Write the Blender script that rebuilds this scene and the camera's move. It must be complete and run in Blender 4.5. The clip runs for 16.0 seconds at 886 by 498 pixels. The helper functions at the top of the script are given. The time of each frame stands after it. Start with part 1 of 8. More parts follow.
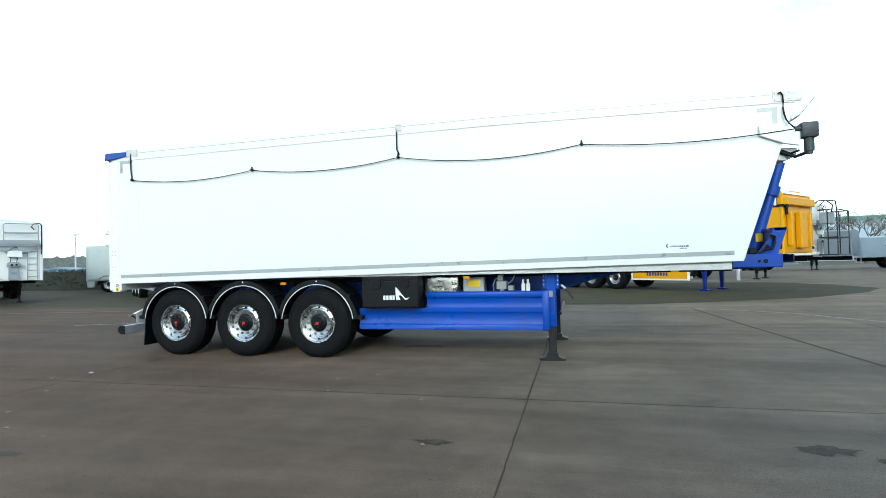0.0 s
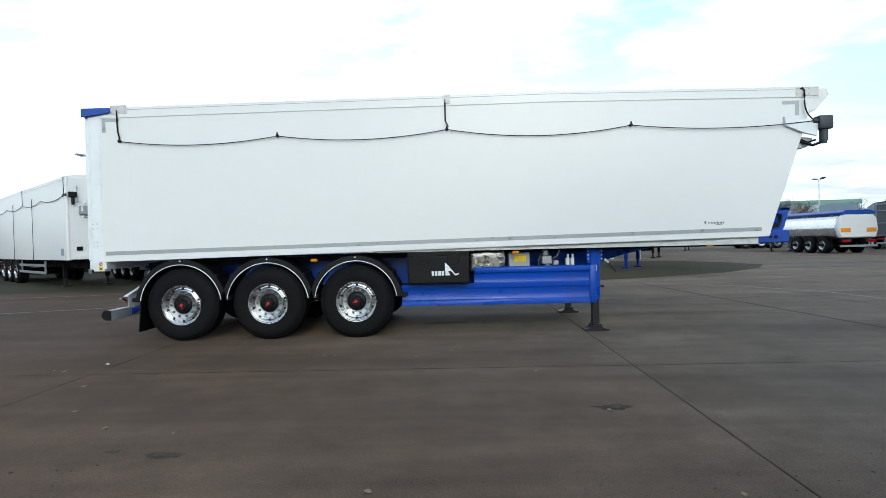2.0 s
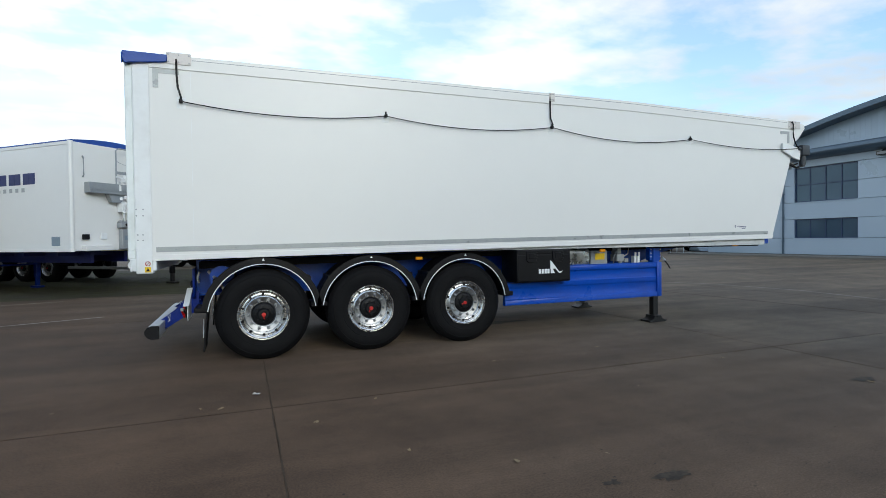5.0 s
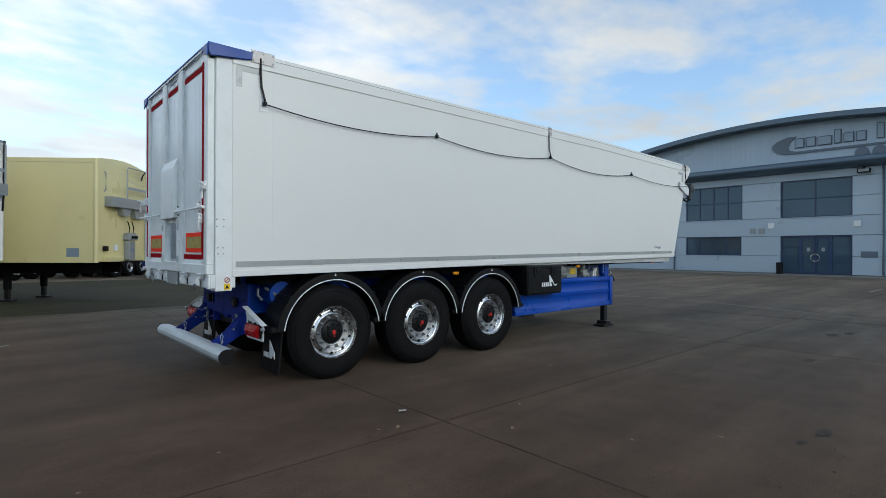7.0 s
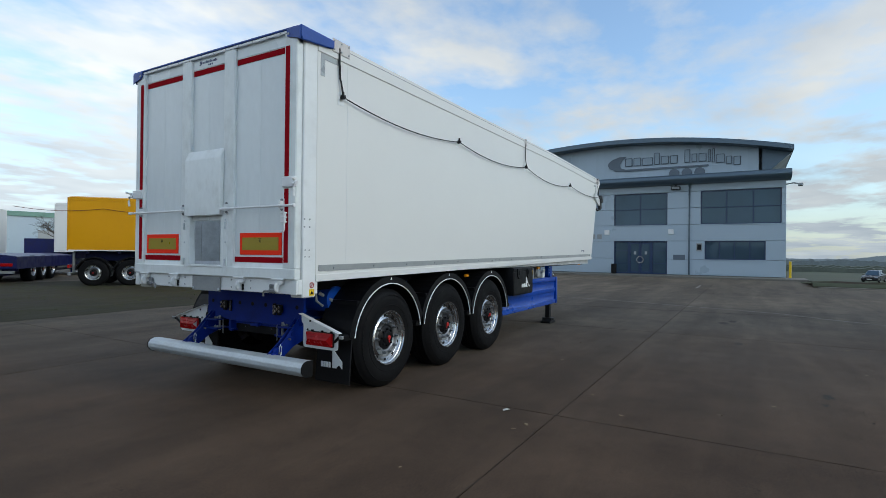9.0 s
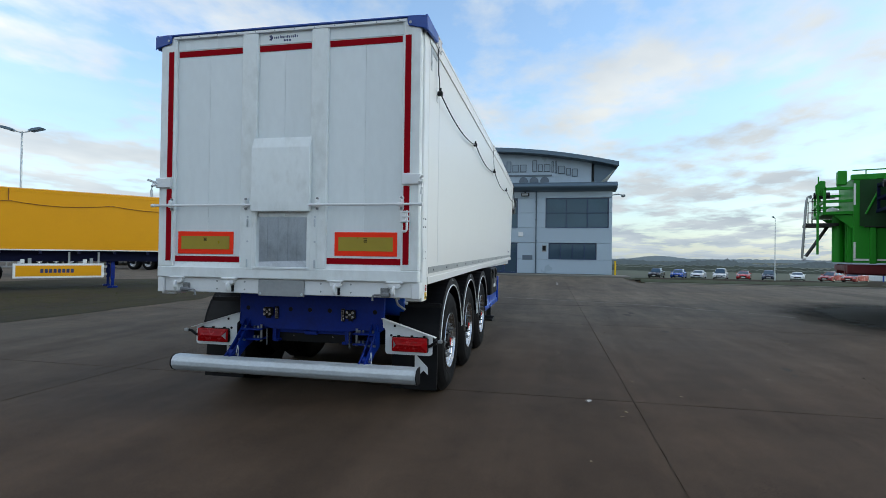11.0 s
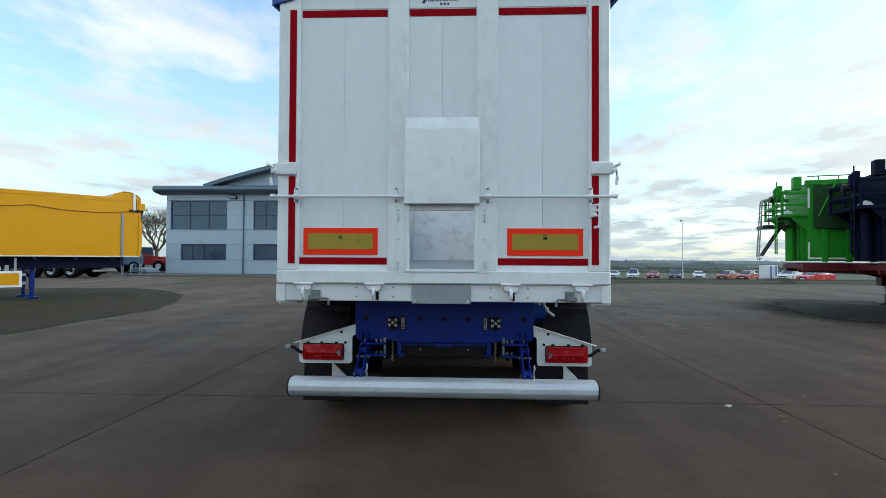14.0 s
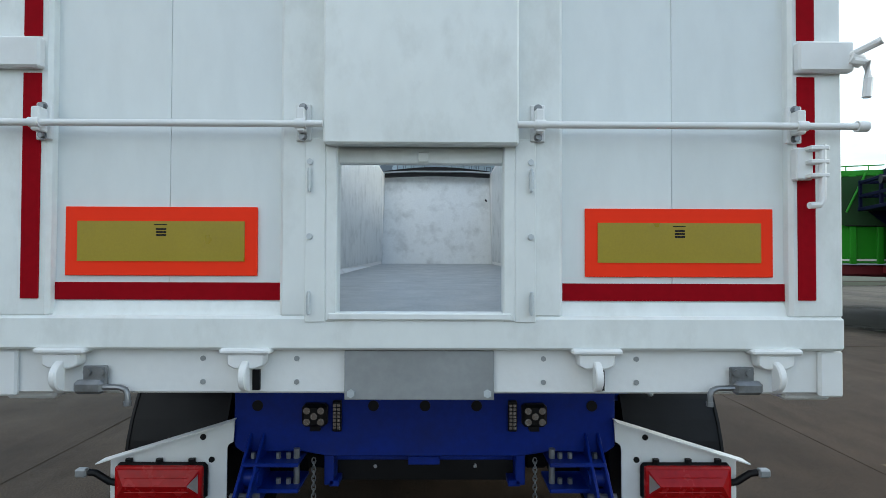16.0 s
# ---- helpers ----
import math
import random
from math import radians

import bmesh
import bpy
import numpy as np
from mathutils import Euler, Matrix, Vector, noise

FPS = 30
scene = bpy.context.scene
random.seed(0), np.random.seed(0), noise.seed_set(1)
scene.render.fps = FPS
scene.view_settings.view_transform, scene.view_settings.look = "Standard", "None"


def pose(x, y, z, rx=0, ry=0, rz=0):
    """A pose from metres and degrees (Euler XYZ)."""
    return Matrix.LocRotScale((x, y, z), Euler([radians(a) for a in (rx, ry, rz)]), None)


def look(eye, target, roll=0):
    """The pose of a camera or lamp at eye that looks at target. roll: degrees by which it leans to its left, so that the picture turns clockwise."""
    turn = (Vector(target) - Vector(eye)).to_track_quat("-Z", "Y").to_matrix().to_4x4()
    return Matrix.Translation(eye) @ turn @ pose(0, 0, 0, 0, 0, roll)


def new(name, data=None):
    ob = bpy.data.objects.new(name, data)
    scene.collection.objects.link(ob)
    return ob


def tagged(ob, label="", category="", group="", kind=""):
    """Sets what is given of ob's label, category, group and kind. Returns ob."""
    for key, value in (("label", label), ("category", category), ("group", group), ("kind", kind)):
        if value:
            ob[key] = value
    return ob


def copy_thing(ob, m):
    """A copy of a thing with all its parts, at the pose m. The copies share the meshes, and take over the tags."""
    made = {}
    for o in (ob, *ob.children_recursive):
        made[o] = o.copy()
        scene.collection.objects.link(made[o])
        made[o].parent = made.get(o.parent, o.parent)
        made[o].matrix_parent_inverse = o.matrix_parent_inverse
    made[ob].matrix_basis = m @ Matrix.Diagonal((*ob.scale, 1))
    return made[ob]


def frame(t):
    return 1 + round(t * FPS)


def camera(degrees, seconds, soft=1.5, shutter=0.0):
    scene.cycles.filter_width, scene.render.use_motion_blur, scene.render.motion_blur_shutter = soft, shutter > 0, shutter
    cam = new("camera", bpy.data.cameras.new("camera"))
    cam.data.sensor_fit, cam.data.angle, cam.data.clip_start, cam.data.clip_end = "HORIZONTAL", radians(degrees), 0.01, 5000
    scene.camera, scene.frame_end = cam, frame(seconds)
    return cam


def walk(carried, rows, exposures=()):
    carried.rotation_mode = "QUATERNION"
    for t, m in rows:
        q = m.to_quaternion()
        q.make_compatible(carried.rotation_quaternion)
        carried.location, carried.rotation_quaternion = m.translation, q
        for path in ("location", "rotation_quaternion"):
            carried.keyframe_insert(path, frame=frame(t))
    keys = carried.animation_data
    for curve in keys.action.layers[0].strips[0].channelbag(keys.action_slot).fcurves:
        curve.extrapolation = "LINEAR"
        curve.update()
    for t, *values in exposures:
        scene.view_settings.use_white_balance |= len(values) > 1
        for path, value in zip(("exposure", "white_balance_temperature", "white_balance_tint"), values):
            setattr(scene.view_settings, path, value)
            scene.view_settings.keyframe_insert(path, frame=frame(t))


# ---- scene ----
cam = camera(81.0, 16.0, soft=0.6)
PATH = [
    (0, (0.06, 0.39, 1.442), (-0.436, 2.327, 1.492), -1.5),
    (0.5, (-0.499, 0.289, 1.431), (-0.903, 2.247, 1.464), -1.6),
    (1, (-1.067, 0.174, 1.419), (-1.363, 2.152, 1.442), -1.5),
    (1.5, (-1.676, 0.136, 1.376), (-1.855, 2.128, 1.366), -1.5),
    (2, (-2.345, 0.143, 1.398), (-2.404, 2.142, 1.368), -1.4),
    (2.5, (-3.024, 0.233, 1.351), (-2.959, 2.232, 1.32), -1.3),
    (3, (-3.716, 0.375, 1.367), (-3.504, 2.363, 1.334), -1.2),
    (3.5, (-4.427, 0.571, 1.361), (-4.023, 2.529, 1.323), -1.0),
    (4, (-5.205, 0.819, 1.366), (-4.688, 2.75, 1.33), -1.0),
    (4.5, (-5.954, 0.997, 1.386), (-5.352, 2.904, 1.346), -0.9),
    (7, (-9.503, 2.461, 1.483), (-8.175, 3.956, 1.488), 0.2),
    (7.5, (-10.007, 2.797, 1.457), (-8.569, 4.187, 1.461), 0.4),
    (8, (-10.434, 3.236, 1.484), (-8.894, 4.511, 1.49), 0.5),
    (10.5, (-11.925, 6.084, 1.493), (-10.004, 6.641, 1.513), 0.7),
    (11, (-12.09, 6.672, 1.479), (-10.131, 7.077, 1.499), 0.8),
    (11.5, (-12.263, 7.264, 1.503), (-10.283, 7.55, 1.526), 0.9),
    (12, (-12.339, 7.818, 1.5), (-10.348, 8.001, 1.531), 1.0),
    (12.5, (-12.407, 8.315, 1.516), (-10.411, 8.423, 1.564), 1.0),
    (13, (-12.41, 8.654, 1.516), (-10.411, 8.709, 1.562), 0.9),
    (13.5, (-12.173, 8.783, 1.482), (-10.175, 8.859, 1.522), 0.5),
    (14, (-11.782, 8.843, 1.429), (-9.784, 8.923, 1.465), 0.3),
    (14.5, (-11.203, 8.811, 1.475), (-9.204, 8.863, 1.510), 0.1),
    (15, (-10.598, 8.827, 1.488), (-8.598, 8.855, 1.524), 0.1),
    (15.5, (-9.99, 8.901, 1.474), (-7.99, 8.902, 1.514), 0.1),
    (16, (-9.41, 8.954, 1.508), (-7.41, 8.94, 1.542), 0.2),
]

EXPOSURES = [(0, 0.38, 6330, 1), (1.0, 0.38, 6330, 1), (1.5, 0.10, 6380, 4), (2.0, -0.12, 6450, 8), (3.0, -0.38, 6450, 9), (4.5, -0.35, 6480, 9), (7.0, -0.66, 6400, 8), (8.0, -0.65, 6400, 8), (10.5, -0.55, 6440, 8), (11.0, -0.46, 6450, 8), (12.5, -0.30, 6500, 7), (14.0, -0.24, 6500, 5), (15.0, -0.14, 6600, 4), (16.0, 0.06, 6800, 6)]
walk(cam, [(t, look(eye, target, roll)) for t, eye, target, roll in PATH], EXPOSURES)
scene.cycles.max_bounces = 6

# ---- world, sun ----
world = bpy.data.worlds.new("sky")
scene.world = world
world.use_nodes = True
wn, wl = world.node_tree.nodes, world.node_tree.links
wn.clear()
SUN_EL, SUN_AZ = radians(24), radians(172)      # azimuth clockwise from +y
sky = wn.new("ShaderNodeTexSky")
sky.sky_type, sky.sun_disc = "NISHITA", False
sky.sun_elevation, sky.sun_rotation = SUN_EL, SUN_AZ
sky.air_density, sky.dust_density, sky.ozone_density = 1.0, 1.2, 1.5
sky_gain = wn.new("ShaderNodeVectorMath"); sky_gain.operation = "MULTIPLY"
sky_gain.inputs[1].default_value = (2.0, 2.3, 2.45)
wl.new(sky.outputs[0], sky_gain.inputs[0])
coord = wn.new("ShaderNodeTexCoord")
split = wn.new("ShaderNodeSeparateXYZ"); wl.new(coord.outputs["Generated"], split.inputs[0])
lift = wn.new("ShaderNodeMath"); lift.operation = "ADD"; lift.inputs[1].default_value = 0.10
lim = wn.new("ShaderNodeMath"); lim.operation = "MAXIMUM"; lim.inputs[1].default_value = 0.0
wl.new(split.outputs[2], lim.inputs[0]); wl.new(lim.outputs[0], lift.inputs[0])
plane = wn.new("ShaderNodeVectorMath"); plane.operation = "DIVIDE"
wl.new(coord.outputs["Generated"], plane.inputs[0])
comb = wn.new("ShaderNodeCombineXYZ")
for i in range(3):
    wl.new(lift.outputs[0], comb.inputs[i])
wl.new(comb.outputs[0], plane.inputs[1])
flat = wn.new("ShaderNodeVectorMath"); flat.operation = "MULTIPLY"
flat.inputs[1].default_value = (1.0, 1.25, 0.0)
wl.new(plane.outputs[0], flat.inputs[0])
cl = wn.new("ShaderNodeTexNoise")
cl.inputs["Scale"].default_value, cl.inputs["Detail"].default_value = 1.25, 8.0
cl.inputs["Roughness"].default_value, cl.inputs["Distortion"].default_value = 0.50, 0.2
wl.new(flat.outputs[0], cl.inputs["Vector"])
ramp = wn.new("ShaderNodeValToRGB")
ramp.color_ramp.elements[0].position, ramp.color_ramp.elements[0].color = 0.42, (0.10, 0.10, 0.10, 1)
ramp.color_ramp.elements[1].position, ramp.color_ramp.elements[1].color = 0.66, (0.95, 0.95, 0.95, 1)
puff = wn.new("ShaderNodeTexNoise")
puff.inputs["Scale"].default_value, puff.inputs["Detail"].default_value, puff.inputs["Roughness"].default_value = 5.5, 6.0, 0.55
wl.new(flat.outputs[0], puff.inputs["Vector"])
clump = wn.new("ShaderNodeMath"); clump.operation = "MULTIPLY_ADD"; clump.inputs[1].default_value = 0.34
loose = wn.new("ShaderNodeMath"); loose.operation = "ADD"; loose.inputs[1].default_value = -0.17
wl.new(cl.outputs[0], loose.inputs[0]); wl.new(puff.outputs[0], clump.inputs[0]); wl.new(loose.outputs[0], clump.inputs[2])
wl.new(clump.outputs[0], ramp.inputs[0])
# a thick bank of cloud near the horizon and towards +y, -x
hz = wn.new("ShaderNodeMapRange"); hz.inputs[1].default_value, hz.inputs[2].default_value = 0.0, 0.30
hz.inputs[3].default_value, hz.inputs[4].default_value = 0.48, 0.0
wl.new(split.outputs[2], hz.inputs[0])
side = wn.new("ShaderNodeVectorMath"); side.operation = "DOT_PRODUCT"
side.inputs[1].default_value = (-0.45, 0.89, 0.0)
wl.new(coord.outputs["Generated"], side.inputs[0])
sd = wn.new("ShaderNodeMapRange"); sd.inputs[1].default_value, sd.inputs[2].default_value = 0.1, 0.95
sd.inputs[3].default_value, sd.inputs[4].default_value = 0.0, 0.30
wl.new(side.outputs["Value"], sd.inputs[0])
add1 = wn.new("ShaderNodeMath"); add1.operation = "ADD"
wl.new(ramp.outputs[0], add1.inputs[0]); wl.new(hz.outputs[0], add1.inputs[1])
add2 = wn.new("ShaderNodeMath"); add2.operation = "ADD"; add2.use_clamp = True
wl.new(add1.outputs[0], add2.inputs[0]); wl.new(sd.outputs[0], add2.inputs[1])
shade = wn.new("ShaderNodeTexNoise")
shade.inputs["Scale"].default_value, shade.inputs["Detail"].default_value = 1.1, 4.0
wl.new(flat.outputs[0], shade.inputs["Vector"])
cloud_col = wn.new("ShaderNodeMix"); cloud_col.data_type = "RGBA"
cloud_col.inputs[6].default_value, cloud_col.inputs[7].default_value = (5.6, 6.0, 6.4, 1), (7.5, 7.7, 7.7, 1)
sh2 = wn.new("ShaderNodeMapRange"); sh2.inputs[1].default_value, sh2.inputs[2].default_value = 0.34, 0.66
wl.new(shade.outputs[0], sh2.inputs[0]); wl.new(sh2.outputs[0], cloud_col.inputs[0])
skymix = wn.new("ShaderNodeMix"); skymix.data_type = "RGBA"
wl.new(add2.outputs[0], skymix.inputs[0])
bank = wn.new("ShaderNodeMath"); bank.operation = "MULTIPLY_ADD"
bank.inputs[1].default_value, bank.inputs[2].default_value = 1.9, 1.0
wl.new(sd.outputs[0], bank.inputs[0])
bright = wn.new("ShaderNodeVectorMath"); bright.operation = "SCALE"
# the clouds dim and turn bluer in the haze towards the horizon
low = wn.new("ShaderNodeMapRange"); low.inputs[1].default_value, low.inputs[2].default_value = 0.0, 0.32
wl.new(split.outputs[2], low.inputs[0])
veil = wn.new("ShaderNodeMix"); veil.data_type = "RGBA"
veil.inputs[6].default_value, veil.inputs[7].default_value = (0.66, 0.72, 0.77, 1), (1.0, 1.0, 1.0, 1)
wl.new(low.outputs[0], veil.inputs[0])
dim = wn.new("ShaderNodeVectorMath"); dim.operation = "MULTIPLY"
wl.new(cloud_col.outputs[2], dim.inputs[0]); wl.new(veil.outputs[2], dim.inputs[1])
wl.new(dim.outputs[0], bright.inputs[0]); wl.new(bank.outputs[0], bright.inputs["Scale"])
wl.new(sky_gain.outputs[0], skymix.inputs[6]); wl.new(bright.outputs[0], skymix.inputs[7])
bg = wn.new("ShaderNodeBackground"); bg.inputs[1].default_value = 0.165
wl.new(skymix.outputs[2], bg.inputs[0])
wo = wn.new("ShaderNodeOutputWorld"); wl.new(bg.outputs[0], wo.inputs[0])

sun = new("sun", bpy.data.lights.new("sun", "SUN"))
sun.data.energy, sun.data.angle, sun.data.color = 0.6, radians(14), (1.0, 0.97, 0.92)
sun.matrix_world = look((0, 0, 30), (-math.sin(SUN_AZ) * math.cos(SUN_EL), -math.cos(SUN_AZ) * math.cos(SUN_EL), 30 - math.sin(SUN_EL)))


# ---- materials ----
def mat(name, col, rough=0.5, metal=0.0, vary=0.08, scale=1.5, fine=40.0, bump=0.0, bscale=60.0, dirt=None, dirt_amt=0.0,
        dirt_scale=0.8, coat=0.0, stretch=(1, 1, 1), rvary=0.1, island=0.0, spec=0.5):
    m = bpy.data.materials.new(name)
    m.use_nodes = True
    n, l = m.node_tree.nodes, m.node_tree.links
    b = n["Principled BSDF"]
    tc = n.new("ShaderNodeTexCoord")
    mp = n.new("ShaderNodeMapping"); mp.inputs["Scale"].default_value = stretch
    l.new(tc.outputs["Object"], mp.inputs[0])
    n1 = n.new("ShaderNodeTexNoise"); n1.inputs["Scale"].default_value, n1.inputs["Detail"].default_value = scale, 6
    n2 = n.new("ShaderNodeTexNoise"); n2.inputs["Scale"].default_value, n2.inputs["Detail"].default_value = fine, 3
    l.new(mp.outputs[0], n1.inputs["Vector"]); l.new(mp.outputs[0], n2.inputs["Vector"])
    av = n.new("ShaderNodeMath"); av.operation = "MULTIPLY_ADD"; av.inputs[1].default_value = 0.5
    hv = n.new("ShaderNodeMath"); hv.operation = "MULTIPLY"; hv.inputs[1].default_value = 0.5
    l.new(n2.outputs[0], hv.inputs[0]); l.new(n1.outputs[0], av.inputs[0]); l.new(hv.outputs[0], av.inputs[2])
    mr = n.new("ShaderNodeMapRange")
    mr.inputs[1].default_value, mr.inputs[2].default_value = 0.3, 0.7
    mr.inputs[3].default_value, mr.inputs[4].default_value = 1 - vary, 1 + vary
    l.new(av.outputs[0], mr.inputs[0])
    hs = n.new("ShaderNodeHueSaturation"); hs.inputs["Color"].default_value = (*col, 1)
    last = mr.outputs[0]
    if island:
        oi = n.new("ShaderNodeObjectInfo")
        ir = n.new("ShaderNodeMapRange"); ir.inputs[3].default_value, ir.inputs[4].default_value = 1 - island, 1 + island
        l.new(oi.outputs["Random"], ir.inputs[0])
        im = n.new("ShaderNodeMath"); im.operation = "MULTIPLY"
        l.new(last, im.inputs[0]); l.new(ir.outputs[0], im.inputs[1]); last = im.outputs[0]
    l.new(last, hs.inputs["Value"])
    colour = hs.outputs[0]
    if dirt:
        nd = n.new("ShaderNodeTexNoise"); nd.inputs["Scale"].default_value, nd.inputs["Detail"].default_value = dirt_scale, 8
        nd.inputs["Roughness"].default_value = 0.65
        l.new(mp.outputs[0], nd.inputs["Vector"])
        rd = n.new("ShaderNodeMapRange"); rd.inputs[1].default_value, rd.inputs[2].default_value = 0.48, 0.72
        rd.inputs[3].default_value, rd.inputs[4].default_value = 0.0, dirt_amt
        l.new(nd.outputs[0], rd.inputs[0])
        mx = n.new("ShaderNodeMix"); mx.data_type = "RGBA"; mx.inputs[7].default_value = (*dirt, 1)
        l.new(rd.outputs[0], mx.inputs[0]); l.new(colour, mx.inputs[6]); colour = mx.outputs[2]
    l.new(colour, b.inputs["Base Color"])
    rr = n.new("ShaderNodeMapRange"); rr.inputs[1].default_value, rr.inputs[2].default_value = 0.3, 0.7
    rr.inputs[3].default_value, rr.inputs[4].default_value = max(0.02, rough - rvary), min(1, rough + rvary)
    l.new(n1.outputs[0], rr.inputs[0]); l.new(rr.outputs[0], b.inputs["Roughness"])
    b.inputs["Metallic"].default_value = metal
    b.inputs["Specular IOR Level"].default_value = spec
    if coat:
        b.inputs["Coat Weight"].default_value, b.inputs["Coat Roughness"].default_value = coat, 0.08
    if bump:
        nb = n.new("ShaderNodeTexNoise"); nb.inputs["Scale"].default_value, nb.inputs["Detail"].default_value = bscale, 4
        l.new(mp.outputs[0], nb.inputs["Vector"])
        bp = n.new("ShaderNodeBump"); bp.inputs["Strength"].default_value, bp.inputs["Distance"].default_value = bump, 0.01
        l.new(nb.outputs[0], bp.inputs["Height"]); l.new(bp.outputs[0], b.inputs["Normal"])
    return m


def glow(name, col, strength):
    m = mat(name, col, 0.3)
    b = m.node_tree.nodes["Principled BSDF"]
    b.inputs["Emission Color"].default_value, b.inputs["Emission Strength"].default_value = (*col, 1), strength
    return m


WHITE = mat("white_gelcoat_panel", (0.742, 0.742, 0.718), 0.30, vary=0.012, scale=0.5, fine=3, coat=0.0, rvary=0.02)
WHITE_DOOR = mat("white_painted_aluminium", (0.78, 0.82, 0.81), 0.38, vary=0.05, scale=1.2, fine=18, dirt=(0.44, 0.45, 0.41), dirt_amt=0.36, dirt_scale=5.5, stretch=(1, 1, 0.6), bump=0.05, bscale=25)
BOARD = mat("white_anodised_board", (0.745, 0.795, 0.80), 0.26, vary=0.04, scale=1.0, fine=14, dirt=(0.50, 0.54, 0.54), dirt_amt=0.22, dirt_scale=2.6, stretch=(1, 1, 0.45), bump=0.04, bscale=25, island=0.03)
PLATE = mat("dull_pale_plate", (0.58, 0.55, 0.53), 0.5, metal=0.2, vary=0.08, scale=12)
WHITE_STEEL = mat("white_painted_steel", (0.77, 0.79, 0.79), 0.4, vary=0.03, scale=3, dirt=(0.45, 0.44, 0.41), dirt_amt=0.22, dirt_scale=5, bump=0.05)
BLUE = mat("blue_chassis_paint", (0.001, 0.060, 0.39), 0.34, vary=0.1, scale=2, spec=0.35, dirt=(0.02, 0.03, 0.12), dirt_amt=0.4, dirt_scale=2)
# BLUE darkened by painted-in shade of the rear underside, plus grime; legs reuse it
REAR_BLUE = mat("shaded_grimy_blue_paint", (0.001, 0.020, 0.21), 0.42, vary=0.15, scale=3, spec=0.25, dirt=(0.008, 0.012, 0.05), dirt_amt=0.5, dirt_scale=3)
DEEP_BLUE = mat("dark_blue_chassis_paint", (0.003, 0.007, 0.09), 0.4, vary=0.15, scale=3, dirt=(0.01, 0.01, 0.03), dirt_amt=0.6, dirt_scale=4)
TARP = mat("blue_pvc_tarpaulin", (0.006, 0.055, 0.30), 0.4, vary=0.12, scale=4, bump=0.2, bscale=18)
RUBBER = mat("tyre_rubber", (0.0042, 0.0042, 0.0048), 0.72, vary=0.2, scale=6, bump=0.1, bscale=80, dirt=(0.010, 0.009, 0.008), dirt_amt=0.4, dirt_scale=3, spec=0.16)
BLACK = mat("black_plastic", (0.004, 0.004, 0.005), 0.5, vary=0.15, scale=5, bump=0.05, dirt=(0.008, 0.008, 0.008), dirt_amt=0.4, dirt_scale=4, spec=0.22)
BLACK_STEEL = mat("black_painted_steel", (0.008, 0.008, 0.009), 0.45, vary=0.2, scale=5, bump=0.06)
ALLOY = mat("polished_aluminium", (0.56, 0.57, 0.58), 0.24, metal=1.0, vary=0.06, scale=8, rvary=0.08, bump=0.02)
GALV = mat("galvanised_steel", (0.55, 0.60, 0.63), 0.46, metal=0.35, vary=0.12, scale=7, fine=60, dirt=(0.36, 0.37, 0.37), dirt_amt=0.4, dirt_scale=3, stretch=(1, 0.5, 1), bump=0.05)
DULL = mat("dull_aluminium", (0.33, 0.35, 0.36), 0.5, metal=0.5, vary=0.1, scale=6, bump=0.04)
RED_TAPE = mat("red_reflective_tape", (0.30, 0.005, 0.011), 0.8, vary=0.1, scale=20, spec=0.03)
ORANGE_RED = mat("fluorescent_red_border", (1.0, 0.045, 0.016), 0.6, vary=0.02, scale=10, spec=0.08)
OLIVE = mat("retroreflective_yellow", (0.34, 0.25, 0.012), 0.35, vary=0.08, scale=8, fine=150, bump=0.05, bscale=300)
DISC = mat("brushed_wheel_disc", (0.36, 0.37, 0.385), 0.36, metal=1.0, vary=0.12, scale=10, fine=70, rvary=0.06, bump=0.03)
PIN = mat("worn_zinc_steel", (0.26, 0.275, 0.29), 0.42, metal=0.8, vary=0.2, scale=14, dirt=(0.10, 0.09, 0.08), dirt_amt=0.5, dirt_scale=9)
GREY_TAPE = mat("silver_reflective_tape", (0.36, 0.38, 0.38), 0.35, metal=0.2, vary=0.1, scale=8, fine=90)
RED_LENS = mat("red_lamp_lens", (0.36, 0.004, 0.006), 0.22, vary=0.15, scale=20, spec=0.25)
AMBER = mat("amber_lens", (0.78, 0.28, 0.012), 0.2, vary=0.1, scale=20, coat=0.5)
HUB_RED = mat("red_hub_cap", (0.5, 0.015, 0.012), 0.4, vary=0.15, scale=12)
YELLOW = mat("yellow_body_paint", (0.68, 0.315, 0.002), 0.4, vary=0.04, scale=0.6, dirt=(0.5, 0.22, 0.004), dirt_amt=0.2, spec=0.25)
CREAM = mat("cream_body_paint", (0.68, 0.60, 0.30), 0.35, vary=0.04, scale=0.6, coat=0.2, dirt=(0.5, 0.45, 0.25), dirt_amt=0.3)
GREEN = mat("green_body_paint", (0.018, 0.26, 0.015), 0.45, vary=0.08, scale=1.0, spec=0.25, dirt=(0.02, 0.16, 0.015), dirt_amt=0.4)
NAVY = mat("navy_body_paint", (0.003, 0.005, 0.026), 0.6, vary=0.1, scale=1.0, spec=0.12)
RED_STEEL = mat("red_chassis_paint", (0.125, 0.004, 0.008), 0.5, vary=0.12, scale=3)
GREYBLUE = mat("blue_grey_body", (0.20, 0.26, 0.31), 0.4, vary=0.08, scale=1)
CLAD = mat("grey_cladding_panel", (0.395, 0.485, 0.565), 0.35, metal=0.1, vary=0.04, scale=0.5, dirt=(0.36, 0.44, 0.51), dirt_amt=0.15, dirt_scale=0.5, island=0.03)
